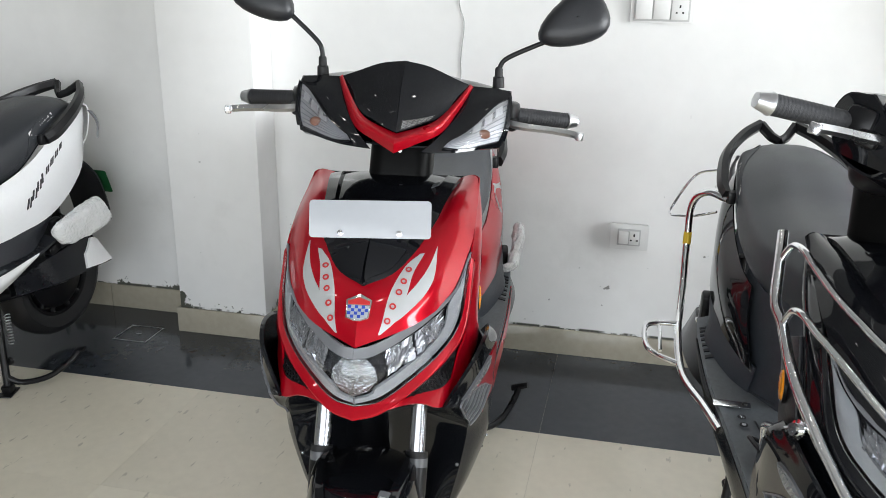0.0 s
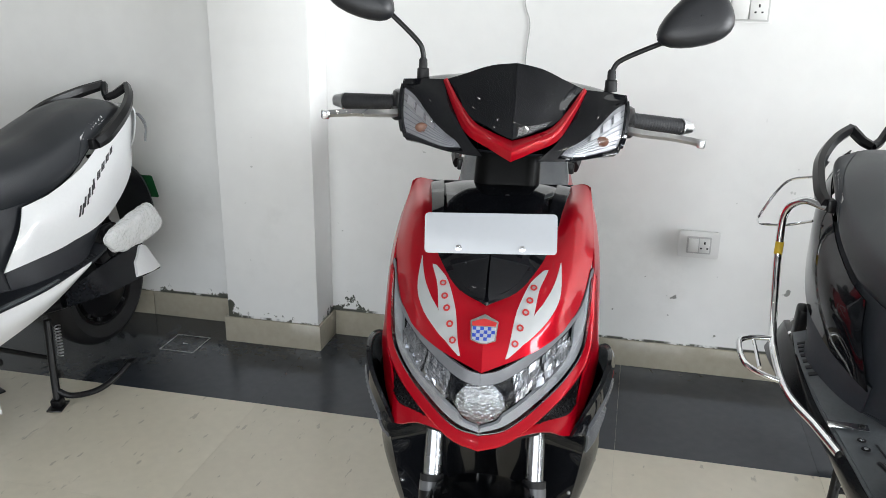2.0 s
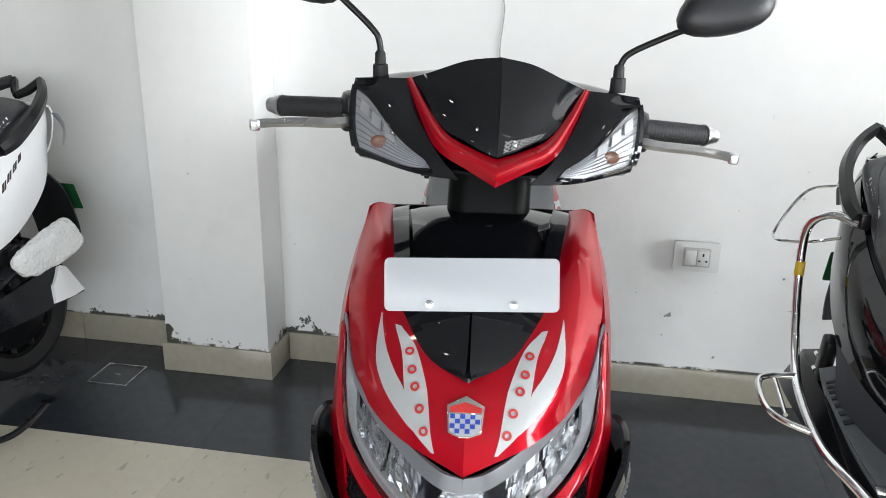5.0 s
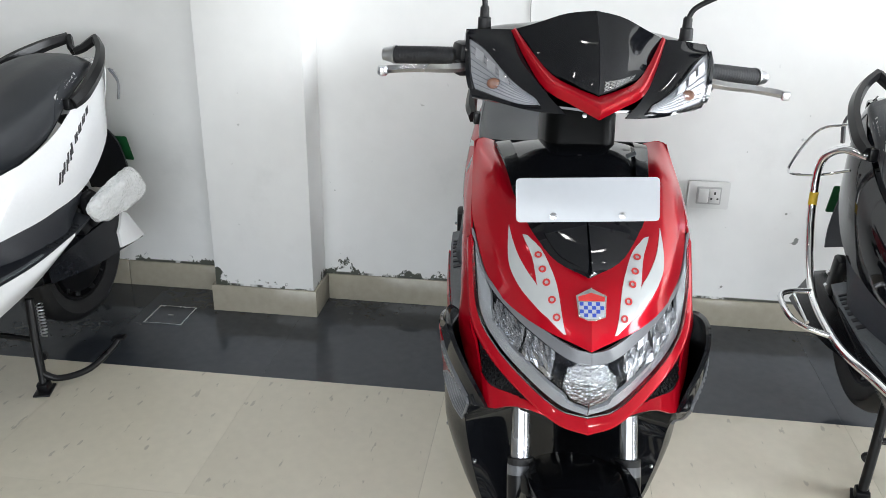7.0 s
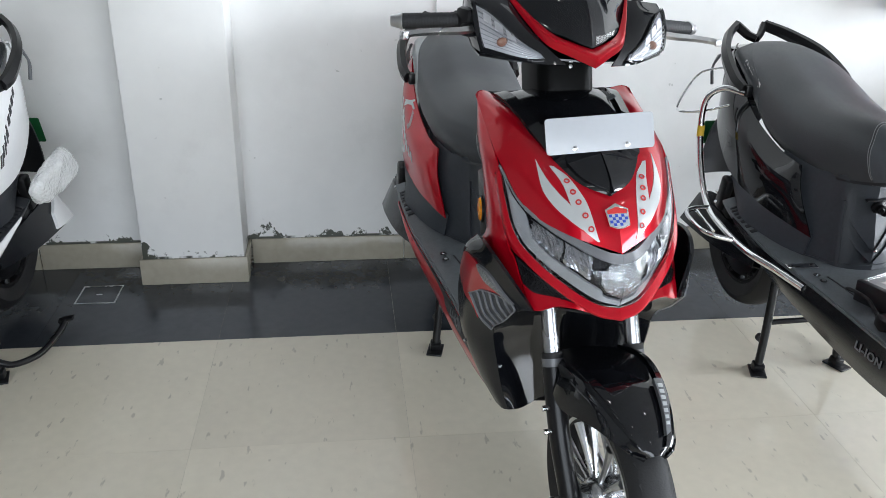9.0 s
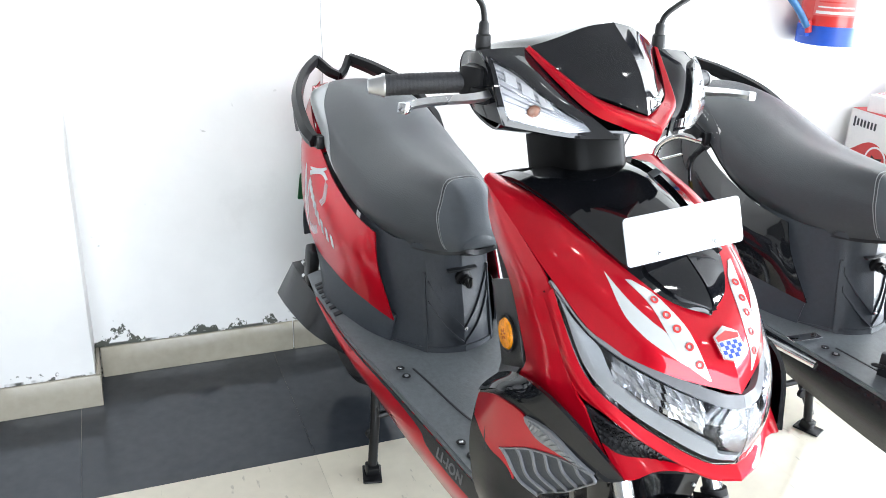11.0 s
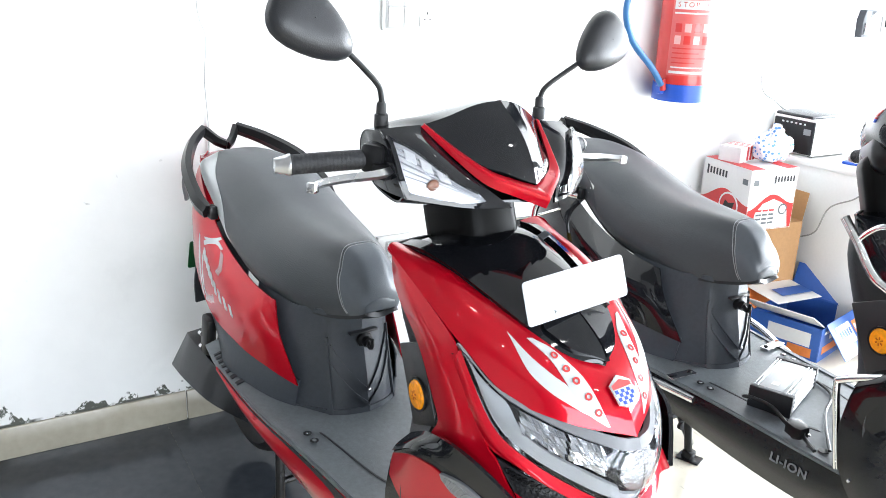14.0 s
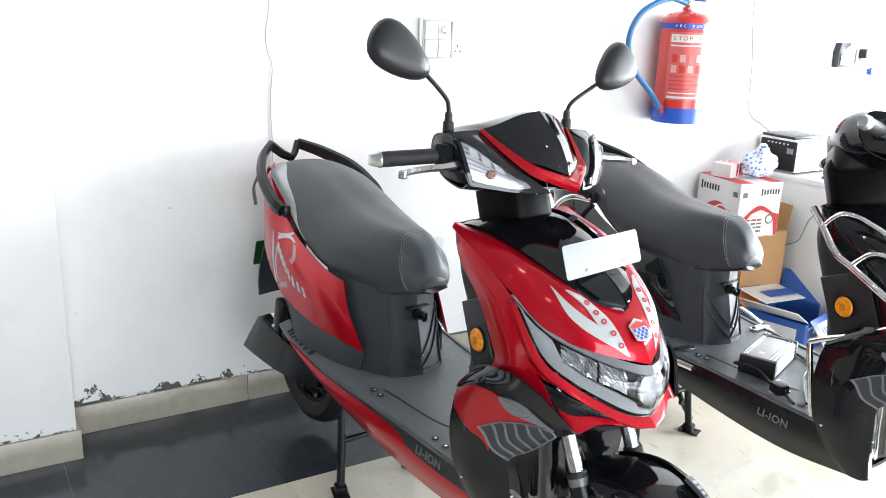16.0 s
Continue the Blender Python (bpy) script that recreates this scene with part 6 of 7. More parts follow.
part("lead", tube(bmesh.new(), [(-0.105, 0.045, 0.030), (-0.140, 0.060, 0.050), (-0.150, 0.030, 0.060), (-0.150, -0.020, 0.050), (-0.165, -0.070, 0.022), (-0.180, -0.115, 0.010), (-0.222, -0.160, 0.006)], 0.0055, 8, 50), M_FRAME, charger, "black lead")
part("plug", prism(bmesh.new(), [(-0.026, -0.014), (-0.008, -0.022), (0.022, -0.020), (0.030, 0.0), (0.022, 0.020), (-0.008, 0.022), (-0.026, 0.014)], 0.034, pose(-0.170, -0.098, 0.004, 0, 0, 60), 0.006), M_FRAME, charger, "moulded black plug")
for sy in (-0.007, 0.007):
    part("plug_pin", slab(bmesh.new(), (0.016, 0.004, 0.005), pose(-0.182, -0.122 + sy, 0.022, 0, 0, 60)), M_CHROME, charger)
part("second_lead", tube(bmesh.new(), [(0.105, 0.0, 0.030), (0.130, -0.04, 0.012), (0.080, -0.11, 0.006), (-0.02, -0.125, 0.006), (-0.10, -0.150, 0.006), (-0.20, -0.190, 0.006)], 0.0045, 8, 40), M_FRAME, charger, "second black lead")

# ---------------------------------------------------------------- wrapping on the white scooter
WS = white_scooter.matrix_world


def crumpled(rows, thick, seed, amount, nu, nv):
    """A creased sheet of film through rows of points."""
    su = Surf(rows, (1, 0, 0))
    uu, vv = np.meshgrid(np.linspace(0, 1, nu), np.linspace(0, 1, nv), indexing="ij")
    base, up = su.at(uu, vv), su.lifted(uu, vv, 1.0)
    shift = np.array([amount * (noise.noise(Vector((p[0] * 22 + seed, p[1] * 22, p[2] * 14))) + 0.5 * noise.noise(Vector((p[0] * 55, p[1] * 55 + seed, p[2] * 40)))) for p in base])
    o = (base + (up - base) * shift[:, None]).reshape(nu, nv, 3)
    i = (base + (up - base) * (shift - thick)[:, None]).reshape(nu, nv, 3)
    bm = bmesh.new()
    add_grid(bm, o, i)
    return bm


bag = thing("plastic_wrapping", "crumpled white translucent plastic bag over the scooter's leg shield", "plastic bag", WS)
part("film", crumpled([[(0.93, 0.235, 0.475), (0.94, 0.150, 0.485), (0.96, 0.03, 0.49), (0.97, -0.10, 0.48)],
                       [(0.955, 0.262, 0.40), (0.975, 0.180, 0.40), (1.00, 0.05, 0.41), (1.01, -0.10, 0.41)],
                       [(0.965, 0.258, 0.30), (1.00, 0.180, 0.28), (1.03, 0.05, 0.29), (1.03, -0.10, 0.29)],
                       [(0.955, 0.250, 0.165), (0.99, 0.150, 0.145), (1.02, 0.05, 0.115), (1.02, -0.10, 0.12)]], 0.0015, 3, 0.014, 54, 54), M_WRAP, bag)
def wrapped_footrest(label, m, line, seed):
    """A folded pillion footrest bundled in bubble wrap; line: centre points with radii from its foot to its end."""
    w = thing("bubble_wrap_sleeve", label, "bubble wrap", m)
    rows = []
    for c, r in line:
        ring = []
        for a in np.linspace(0, 2 * math.pi, 17):
            ca, sa = math.cos(a), math.sin(a)
            across, deep = math.copysign(abs(ca) ** 0.6, ca) * r, math.copysign(abs(sa) ** 0.6, sa) * r * 0.42
            ring.append((c[0] + 0.62 * across, c[1] + deep, c[2] + 0.78 * across))
        rows.append(ring)
    part("film", crumpled(rows, 0.0015, seed, 0.010, 40, 44), M_WRAP, w)
    part("taped_end", crumpled([[(p[0] * 1.0, p[1], p[2]) for p in row] for row in rows[-3:]], 0.0015, seed + 4, 0.016, 14, 40), M_WRAP, w)


PEG = (((0.445, 0.250, 0.528), 0.012), ((0.428, 0.258, 0.530), 0.042), ((0.380, 0.268, 0.538), 0.056), ((0.300, 0.280, 0.560), 0.058), ((0.240, 0.288, 0.580), 0.055), ((0.222, 0.290, 0.586), 0.032), ((0.215, 0.290, 0.588), 0.008))
wrapped_footrest("folded footrest of the white scooter bundled in clear bubble wrap", WS, PEG, 9)
RED_PEG = (((0.480, 0.200, 0.545), 0.008), ((0.460, 0.225, 0.530), 0.022), ((0.400, 0.240, 0.530), 0.034), ((0.330, 0.246, 0.555), 0.034), ((0.270, 0.250, 0.595), 0.026), ((0.255, 0.250, 0.610), 0.006))
wrapped_footrest("folded footrest of the red scooter bundled in bubble wrap", red_scooter.matrix_world, RED_PEG, 5)

# ---------------------------------------------------------------- on the back wall


def wall_pose(x, z, y=WALL_Y):
    """A pose on the back wall: its x runs along the wall, its y up, its z out of the wall."""
    return facing(Vector((x, y, z)), (0, -1, 0))


def switch_plate(name, label, x, z, w, h, deep, rows):
    """A surface box with a bevelled cover plate; single plates carry their modules on a raised middle block."""
    single = len(rows) == 1
    sp = thing(name, label, "socket" if single else "switchboard", wall_pose(x, z))
    part("back_box", slab(bmesh.new(), (w - 0.008, h - 0.008, deep), pose(0, 0, deep / 2), 0.002), M_PLATEGREY, sp)
    part("cover_plate", prism(bmesh.new(), rounded(w, h, 0.005), 0.009, pose(0, 0, deep - 0.002), 0.003), M_WHITEPLASTIC, sp, "white bevelled cover plate")
    aw, ah = (0.54 * w, 0.56 * h) if single else (w - 0.030, h - 0.020)
    part("module_frame", prism(bmesh.new(), rounded(aw + 0.008, ah + 0.008, 0.003), 0.004, pose(0, 0, deep + 0.0068), 0.001), M_PLATEGREY, sp)
    ch = ah / len(rows)
    for j, row in enumerate(rows):
        cw = aw / len(row)
        for i, kind in enumerate(row):
            m = pose(-aw / 2 + cw * (i + 0.5), ah / 2 - ch * (j + 0.5), deep + 0.0105)
            size = (cw * 0.92, min(ch, 0.075) * 0.92)
            if kind == "switch":
                part("rocker", slab(bmesh.new(), (*size, 0.009), m @ pose(0, 0, 0.003, 6), 0.002), M_WHITEPLASTIC, sp)
            elif kind == "dial":
                part("module", slab(bmesh.new(), (*size, 0.005), m @ pose(0, 0, 0.002), 0.001), M_WHITEPLASTIC, sp)
                part("dial", lathe(bmesh.new(), [(0.017, 0), (0.016, 0.010), (0.010, 0.012)], m @ pose(0, 0, 0.004), 20), M_STEEL, sp, "round grey regulator knob")
            else:
                part("module", slab(bmesh.new(), (*size, 0.007), m @ pose(0, 0, 0.003), 0.001), M_WHITEPLASTIC, sp)
                for hx, hy, hw, hh in ((0, 0.011, 0.0055, 0.0095), (-0.0105, -0.009, 0.0065, 0.0055), (0.0105, -0.009, 0.0065, 0.0055)):
                    part("hole", slab(bmesh.new(), (hw, hh, 0.0008), m @ pose(hx, hy, 0.0067)), M_FRAME, sp)
    return sp


switch_plate("wall_socket", "white plastic switched socket on the wall", 1.3825, 0.505, 0.139, 0.096, 0.022, (("switch", "socket"),))
switch_plate("switchboard", "white plastic switchboard with rocker switches and a dial", 1.427, 1.342, 0.206, 0.158, 0.012, (("switch", "dial", "switch"), ("switch", "switch", "socket")))
switch_plate("wall_socket", "small white wall socket with an adapter plugged in", 4.05, 1.275, 0.085, 0.085, 0.010, (("socket",),))


def cord(name, label, pts, radius, material):
    return tagged(part(name, tube(bmesh.new(), pts, radius, 6, 60), material), label, "cable")


W = WALL_Y - 0.004
cord("wall_cable", "thin white cable hanging down the wall", [(0.75, W, 2.30), (0.742, W, 1.75), (0.742, W, 1.466), (0.727, W, 1.36), (0.732, W, 1.297), (0.748, W, 1.24), (0.738, W, 1.12), (0.742, W, 0.98), (0.735, W, 0.80)], 0.0022, M_WHITECABLE)
cord("wall_cable", "thin dark cable running down the wall to the printer", [(3.14, W, 2.4), (3.16, W, 1.54), (3.20, W, 1.25), (3.224, W, 1.013), (3.33, W, 0.94), (3.44, W, 0.88)], 0.0026, M_CABLE)
cord("wall_cable", "thin grey cable from the wall socket to the desk", [(4.08, W - 0.02, 1.22), (3.92, W - 0.03, 1.08), (3.72, W - 0.05, 0.90), (3.62, W - 0.06, 0.75)], 0.003, M_CABLE)
cord("wall_cable", "second thin grey cable below the wall socket", [(4.06, W - 0.02, 1.24), (4.10, W - 0.01, 1.05), (4.16, W - 0.02, 0.80)], 0.0025, M_CABLE)
cord("desk_cable", "dark cable drooping down the side of the desk", [(3.270, -0.42, 0.71), (3.262, -0.36, 0.62), (3.257, -0.25, 0.55), (3.260, -0.20, 0.43), (3.266, -0.12, 0.38)], 0.0035, M_CABLE)

# fire extinguisher
ext = thing("fire_extinguisher", "red fire extinguisher with a blue base and hose on the wall", "extinguisher", pose(2.605, 0.054, 0.995))
R0 = 0.107
part("cylinder", lathe(bmesh.new(), [(R0 - 0.004, 0.06), (R0, 0.064), (R0, 0.425), (R0 - 0.006, 0.448), (R0 - 0.022, 0.468), (R0 - 0.060, 0.480), (0.022, 0.486), (0.022, 0.498)], None, 40), M_EXTRED, ext)
part("base", lathe(bmesh.new(), [(R0 - 0.006, 0), (R0 + 0.003, 0.003), (R0 + 0.003, 0.068), (R0 - 0.002, 0.070)], None, 40), M_EXTBLUE, ext, "blue plastic base")
part("label_band", lathe(bmesh.new(), [(R0 + 0.0004, 0.408), (R0 + 0.0009, 0.408), (R0 + 0.0009, 0.432), (R0 + 0.0004, 0.432)], None, 40, True), M_BLUEDECAL, ext, "blue band round the top")
part("valve", lathe(bmesh.new(), [(0.020, 0.495), (0.020, 0.520), (0.014, 0.525), (0.014, 0.545)], None, 18), M_STEEL, ext)
part("squeeze_grip", slab(slab(bmesh.new(), (0.020, 0.13, 0.010), pose(0.0, -0.045, 0.556, -14), 0.003), (0.020, 0.12, 0.008), pose(0, -0.040, 0.530, 4), 0.003), M_EXTBLUE, ext, "blue squeeze handle")
part("gauge", lathe(bmesh.new(), [(0.016, 0), (0.016, 0.012), (0.013, 0.014)], facing(Vector((-0.012, -0.012, 0.512)), (-0.7, -0.7, 0)), 16), M_CHROME, ext)
part("hose", tube(bmesh.new(), [(-0.015, -0.01, 0.515), (-0.14, -0.02, 0.530), (-0.275, -0.01, 0.47), (-0.325, 0.0, 0.36), (-0.285, 0.0, 0.24), (-0.175, -0.01, 0.13), (-0.125, -0.02, 0.065)], 0.0125, 10, 60), M_HOSE, ext, "blue rubber hose")
part("nozzle", tube(bmesh.new(), [(-0.122, -0.02, 0.090), (-0.116, -0.02, 0.045)], (0.010, 0.013), 10, 6), M_BOXRED, ext)
part("clip", slab(bmesh.new(), (0.030, 0.030, 0.030), pose(-0.114, -0.005, 0.045), 0.004), M_EXTBLUE, ext)


def on_cylinder(deg, z, out=0.0012):
    a = radians(deg)
    n = Vector((math.cos(a), math.sin(a), 0))
    return facing(n * (R0 + out) + Vector((0, 0, z)), n)


def curved_label(name, deg0, deg1, z0, z1, material, out=0.0006):
    bm = bmesh.new()
    pts = [[(R0 + e) * math.cos(radians(d)), (R0 + e) * math.sin(radians(d))] for e in (out, out + 0.0005) for d in np.linspace(deg0, deg1, 14)]
    o = np.array([[(p[0], p[1], z) for z in (z0, z1)] for p in pts[14:]])
    i = np.array([[(p[0], p[1], z) for z in (z0, z1)] for p in pts[:14]])
    add_grid(bm, o, i)
    return part(name, bm, material, ext)


M_PINKPALE = mk("pale_red_print", (0.72, 0.40, 0.38), 0.4, var=0.08)
M_PINK = mk("faded_red_label", (0.66, 0.12, 0.11), 0.4, var=0.08)
curved_label("instruction_label", 190, 282, 0.105, 0.395, M_PINK)
curved_label("headline_panel", 194, 278, 0.352, 0.385, M_CARTONWHITE, 0.0011)
for k, ch in enumerate("STOP F"):
    if ch != " ":
        lettering("headline", ch, 0.026, on_cylinder(203 + 12 * k, 0.3685, 0.0018), M_BOXRED, ext, 0.0006)
for k, ch in enumerate("ABC POW"):
    if ch != " ":
        lettering("band_lettering", ch, 0.017, on_cylinder(204 + 9.5 * k, 0.420, 0.0014), M_WHITEPLASTIC, ext, 0.0006)
for r in range(2):
    for k in range(4):
        a = 200 + 19 * k
        curved_label("pictogram", a, a + 13, 0.268 - 0.045 * r, 0.300 - 0.045 * r, M_PINKPALE if (r + k) % 2 else M_EXTRED, 0.0012)
for k in range(5):
    curved_label("text_bar", 198, 198 + (70, 55, 74, 48, 66)[k], 0.205 - 0.018 * k, 0.210 - 0.018 * k, M_EXTRED if k < 4 else M_CARTONWHITE, 0.0012)
curved_label("text_bar", 195, 276, 0.335, 0.341, M_CARTONWHITE, 0.0012)
curved_label("text_bar", 195, 274, 0.112, 0.122, M_CARTONWHITE, 0.0012)

# reader on the wall
reader = thing("wall_reader", "dark grey wall reader with a chrome front", "reader", wall_pose(3.88, 1.28))
part("housing", prism(bmesh.new(), [(-0.055, -0.06), (0.05, -0.06), (0.055, 0.03), (0.03, 0.065), (-0.045, 0.065), (-0.06, 0.02)], 0.035, Matrix(), 0.004), M_GREYPLASTIC, reader)
part("front_plate", slab(bmesh.new(), (0.085, 0.055, 0.012), pose(0, -0.02, 0.038), 0.003), M_STEEL, reader)
part("holder_arm", tube(bmesh.new(), [(0.0, 0.03, 0.03), (0.04, 0.06, 0.05), (0.085, 0.095, 0.05)], 0.009, 8, 10), M_CHROME, reader)
plug = thing("blue_plug", "small blue plug hanging by its cable under the wall socket", "plug", wall_pose(4.15, 1.195))
part("body", slab(bmesh.new(), (0.036, 0.034, 0.024), pose(0, 0, 0.016, 0, 0, 10), 0.005), M_EXTBLUE, plug)
adapter = thing("plug_adapter", "dark plug-in adapter in the wall socket", "adapter", wall_pose(4.04, 1.285))
part("body", slab(bmesh.new(), (0.05, 0.05, 0.045), pose(0, 0.005, 0.036), 0.006), M_PLASTIC, adapter)

# ---------------------------------------------------------------- desk, printer and boxes in the corner
desk = thing("desk", "white laminate desk against the wall", "desk", pose(3.275, 0, 0))
part("desktop", box_between(0.0, 1.35, -0.62, 0.158, 0.70, 0.725, None, 0.003), M_DESK, desk)
part("side_panel", box_between(0.012, 0.032, -0.60, 0.150, 0.0, 0.699, None, 0.001), M_DESK, desk)
part("side_panel", box_between(1.30, 1.32, -0.60, 0.150, 0.0, 0.699, None, 0.001), M_DESK, desk)
part("modesty_panel", box_between(0.034, 1.298, -0.585, -0.565, 0.15, 0.699, None, 0.001), M_DESK, desk)

printer = thing("printer", "black and white laser printer standing on the desk", "printer", pose(3.305, -0.085, 0.7255) @ Matrix.Scale(0.88, 4))
part("body", box_between(0.0, 0.30, 0.0, 0.26, 0.006, 0.19, None, 0.010), M_WHITEPLASTIC, printer, "off-white printer body")
part("front_cover", box_between(-0.008, 0.004, 0.004, 0.245, 0.012, 0.178, None, 0.006), M_FRAME, printer, "black front cover")
part("top_cover", box_between(0.005, 0.26, 0.03, 0.25, 0.188, 0.204, None, 0.005), M_PLASTIC, printer)
for k in range(6):
    part("button", slab(bmesh.new(), (0.006, 0.012, 0.008), pose(-0.008, 0.06 + 0.026 * k, 0.160), 0.002), M_STEEL, printer)
for y0 in (0.020, 0.190):
    part("sticker", slab(bmesh.new(), (0.001, 0.042, 0.030), pose(-0.0088, y0 + 0.02, 0.125)), M_DRL, printer)
for k in range(2):
    for y0 in (0.03, 0.23):
        part("foot", lathe(bmesh.new(), [(0.012, 0), (0.012, 0.008)], pose(0.03 + 0.24 * k, y0, 0), 10), M_RUBBER, printer)
pad = thing("blue_folder", "flat blue folder lying on the desk", "folder", pose(3.44, -0.24, 0.7255, 0, 0, 14))
part("cover", slab(bmesh.new(), (0.16, 0.11, 0.012), pose(0, 0, 0.006), 0.002), M_EXTBLUE, pad)


def carton(name, label, m, size, material, wall=0.004, open_top=False):
    """A cardboard box with board thickness; its origin is the middle of its base."""
    c = thing(name, label, "box", m)
    w, d, h = size
    for sx, sy, bw, bd in ((0, -1, w, wall), (0, 1, w, wall), (-1, 0, wall, d - 2 * wall), (1, 0, wall, d - 2 * wall)):
        part("side", slab(bmesh.new(), (bw, bd, h), pose(sx * (w - wall) / 2, sy * (d - wall) / 2, h / 2), 0.001, 1), material, c)
    part("base", slab(bmesh.new(), (w - 2 * wall, d - 2 * wall, wall), pose(0, 0, wall / 2)), material, c)
    if not open_top:
        for sy in (-1, 1):
            part("top_flap", slab(bmesh.new(), (w - 0.001, d / 2 - 0.001, wall), pose(0, sy * d / 4, h + wall / 2)), material, c)
    return c


# flat blue cartons at the bottom
low = carton("blue_carton", "blue and white printed carton on the floor against the wall", pose(3.10, 0.005, 0), (0.40, 0.28, 0.175), M_BOXBLUE)
part("stripe", slab(bmesh.new(), (0.38, 0.001, 0.05), pose(0, -0.1408, 0.06)), M_BOXORANGE, low, "orange printed stripe")
part("white_panel", slab(bmesh.new(), (0.001, 0.20, 0.07), pose(-0.2008, 0, 0.10)), M_CARTONWHITE, low)
openbox = carton("open_carton", "open blue and orange carton with raised flaps on the floor", pose(3.10, -0.33, 0, 0, 0, 14), (0.36, 0.30, 0.145), M_BOXBLUE, 0.004, True)
for nm, sz, mm, mt in (("flap", (0.35, 0.15, 0.004), pose(0.0, 0.205, 0.185, 32), M_BOXORANGE), ("flap", (0.34, 0.16, 0.004), pose(0.02, -0.20, 0.095, 52), M_BOXBLUE),
                       ("flap", (0.15, 0.29, 0.004), pose(-0.215, 0, 0.185, 0, -150), M_CARTONWHITE), ("flap", (0.14, 0.29, 0.004), pose(0.20, 0, 0.20, 0, -70), M_BOXBLUE),
                       ("loose_sheet", (0.30, 0.17, 0.003), pose(0.0, 0.10, 0.192, 8, 4, -12), M_CARTONWHITE)):
    part(nm, slab(bmesh.new(), sz, mm, 0.001, 1), mt, openbox)
part("printed_band", slab(bmesh.new(), (0.30, 0.0012, 0.032), pose(0.0, -0.1508, 0.045)), M_BOXORANGE, openbox, "orange print band")
for px, py, pw, mt in ((-0.09, 0.242, 0.10, M_CARTONWHITE), (0.04, 0.250, 0.12, M_BOXBLUE), (0.11, 0.215, 0.07, M_CARTONWHITE)):
    part("flap_print", slab(bmesh.new(), (pw, 0.040, 0.001), pose(px, py, 0.185 + (py - 0.205) * 0.625 + 0.0030, 32), 0.0), mt, openbox)
for k in range(6):
    part("print_bar", slab(bmesh.new(), (0.018, 0.0012, 0.012), pose(-0.14 + 0.026 * k, -0.1509, 0.120)), M_CARTONWHITE, openbox)
part("printed_mark", slab(bmesh.new(), (0.11, 0.0012, 0.022), pose(-0.04, -0.1508, 0.095)), M_CARTONWHITE, openbox)
FLAP = pose(0.02, -0.20, 0.095, 52)
for px, py, pw, pd, mt in ((-0.06, 0.01, 0.13, 0.085, M_CARTONWHITE), (0.075, 0.02, 0.10, 0.05, M_BOXORANGE), (0.075, -0.035, 0.12, 0.035, M_CARTONWHITE), (-0.145, -0.02, 0.03, 0.10, M_BOXORANGE)):
    part("flap_print", slab(bmesh.new(), (pw, pd, 0.001), FLAP @ pose(px, py, 0.0027)), mt, openbox)
    part("flap_print", slab(bmesh.new(), (pw, pd, 0.001), FLAP @ pose(px, py, -0.0027)), mt, openbox)
for k in range(5):
    part("print_bar", slab(bmesh.new(), (0.014, 0.028, 0.001), FLAP @ pose(-0.105 + 0.022 * k, 0.015, 0.0037)), M_BOXBLUE, openbox)
    part("print_bar", slab(bmesh.new(), (0.016, 0.022, 0.001), FLAP @ pose(0.038 + 0.022 * k, 0.02, 0.0037)), M_CARTONWHITE, openbox)
part("side_print", slab(bmesh.new(), (0.001, 0.18, 0.06), pose(-0.1808, -0.02, 0.085)), M_CARTONWHITE, openbox)
part("side_print", slab(bmesh.new(), (0.001, 0.10, 0.04), pose(-0.1808, -0.07, 0.030)), M_BOXORANGE, openbox)
part("sheet_band", slab(bmesh.new(), (0.20, 0.06, 0.001), pose(0.03, 0.08, 0.1955, 8, 4, -12)), M_BOXBLUE, openbox)

brown = carton("brown_carton", "plain brown cardboard carton stacked on a blue carton", pose(3.108, 0.0, 0.180, 0, 0, -4), (0.275, 0.28, 0.282), M_CARTON)
part("raised_flap", slab(bmesh.new(), (0.004, 0.27, 0.13), pose(0.147, 0.0, 0.345, 0, 8), 0.001, 1), M_CARTON, brown, "raised flap")

kbox = carton("printed_carton", "white and red printed appliance carton on a brown carton", pose(2.990, -0.030, 0.4675, 0, 0, -7), (0.25, 0.29, 0.255), M_CARTONWHITE)
KW, KD = 0.125, 0.145


def printed(name, outline, x, y, z, normal, material, depth=0.0008, up=kbox):
    m = facing(Vector((x, y, z)), normal)
    return part(name, prism(bmesh.new(), outline, depth, m), material, up, "", False)


wave = [(-0.143, -0.124), (0.148, -0.124), (0.148, -0.02)] + [(0.148 - 0.296 * t, -0.02 + 0.055 * math.sin(3.1 * t) ** 2 - 0.02 * t) for t in np.linspace(0.05, 1, 16)]
printed("red_wave", wave, -KW - 0.0006, 0, 0.127, (-1, 0, 0), M_BOXRED)
printed("red_wave", [(x * 0.82, y) for x, y in wave], 0, -KD - 0.0006, 0.127, (0, -1, 0), M_BOXRED)
ring = [(0.058 * math.cos(a), 0.058 * math.sin(a)) for a in np.linspace(0, 2 * math.pi, 28, endpoint=False)]
printed("picture_disc", ring, -KW - 0.0014, -0.035, 0.085, (-1, 0, 0), M_CARTONWHITE)
printed("picture_disc", [(x * 0.86, y * 0.86) for x, y in ring], -KW - 0.0020, -0.035, 0.085, (-1, 0, 0), M_BOXRED)
printed("picture_shape", [(-0.03, -0.01), (0.02, -0.025), (0.03, 0.0), (0.035, 0.02), (0.0, 0.012), (-0.02, 0.022)], -KW - 0.0027, -0.035, 0.085, (-1, 0, 0), M_FRAME)
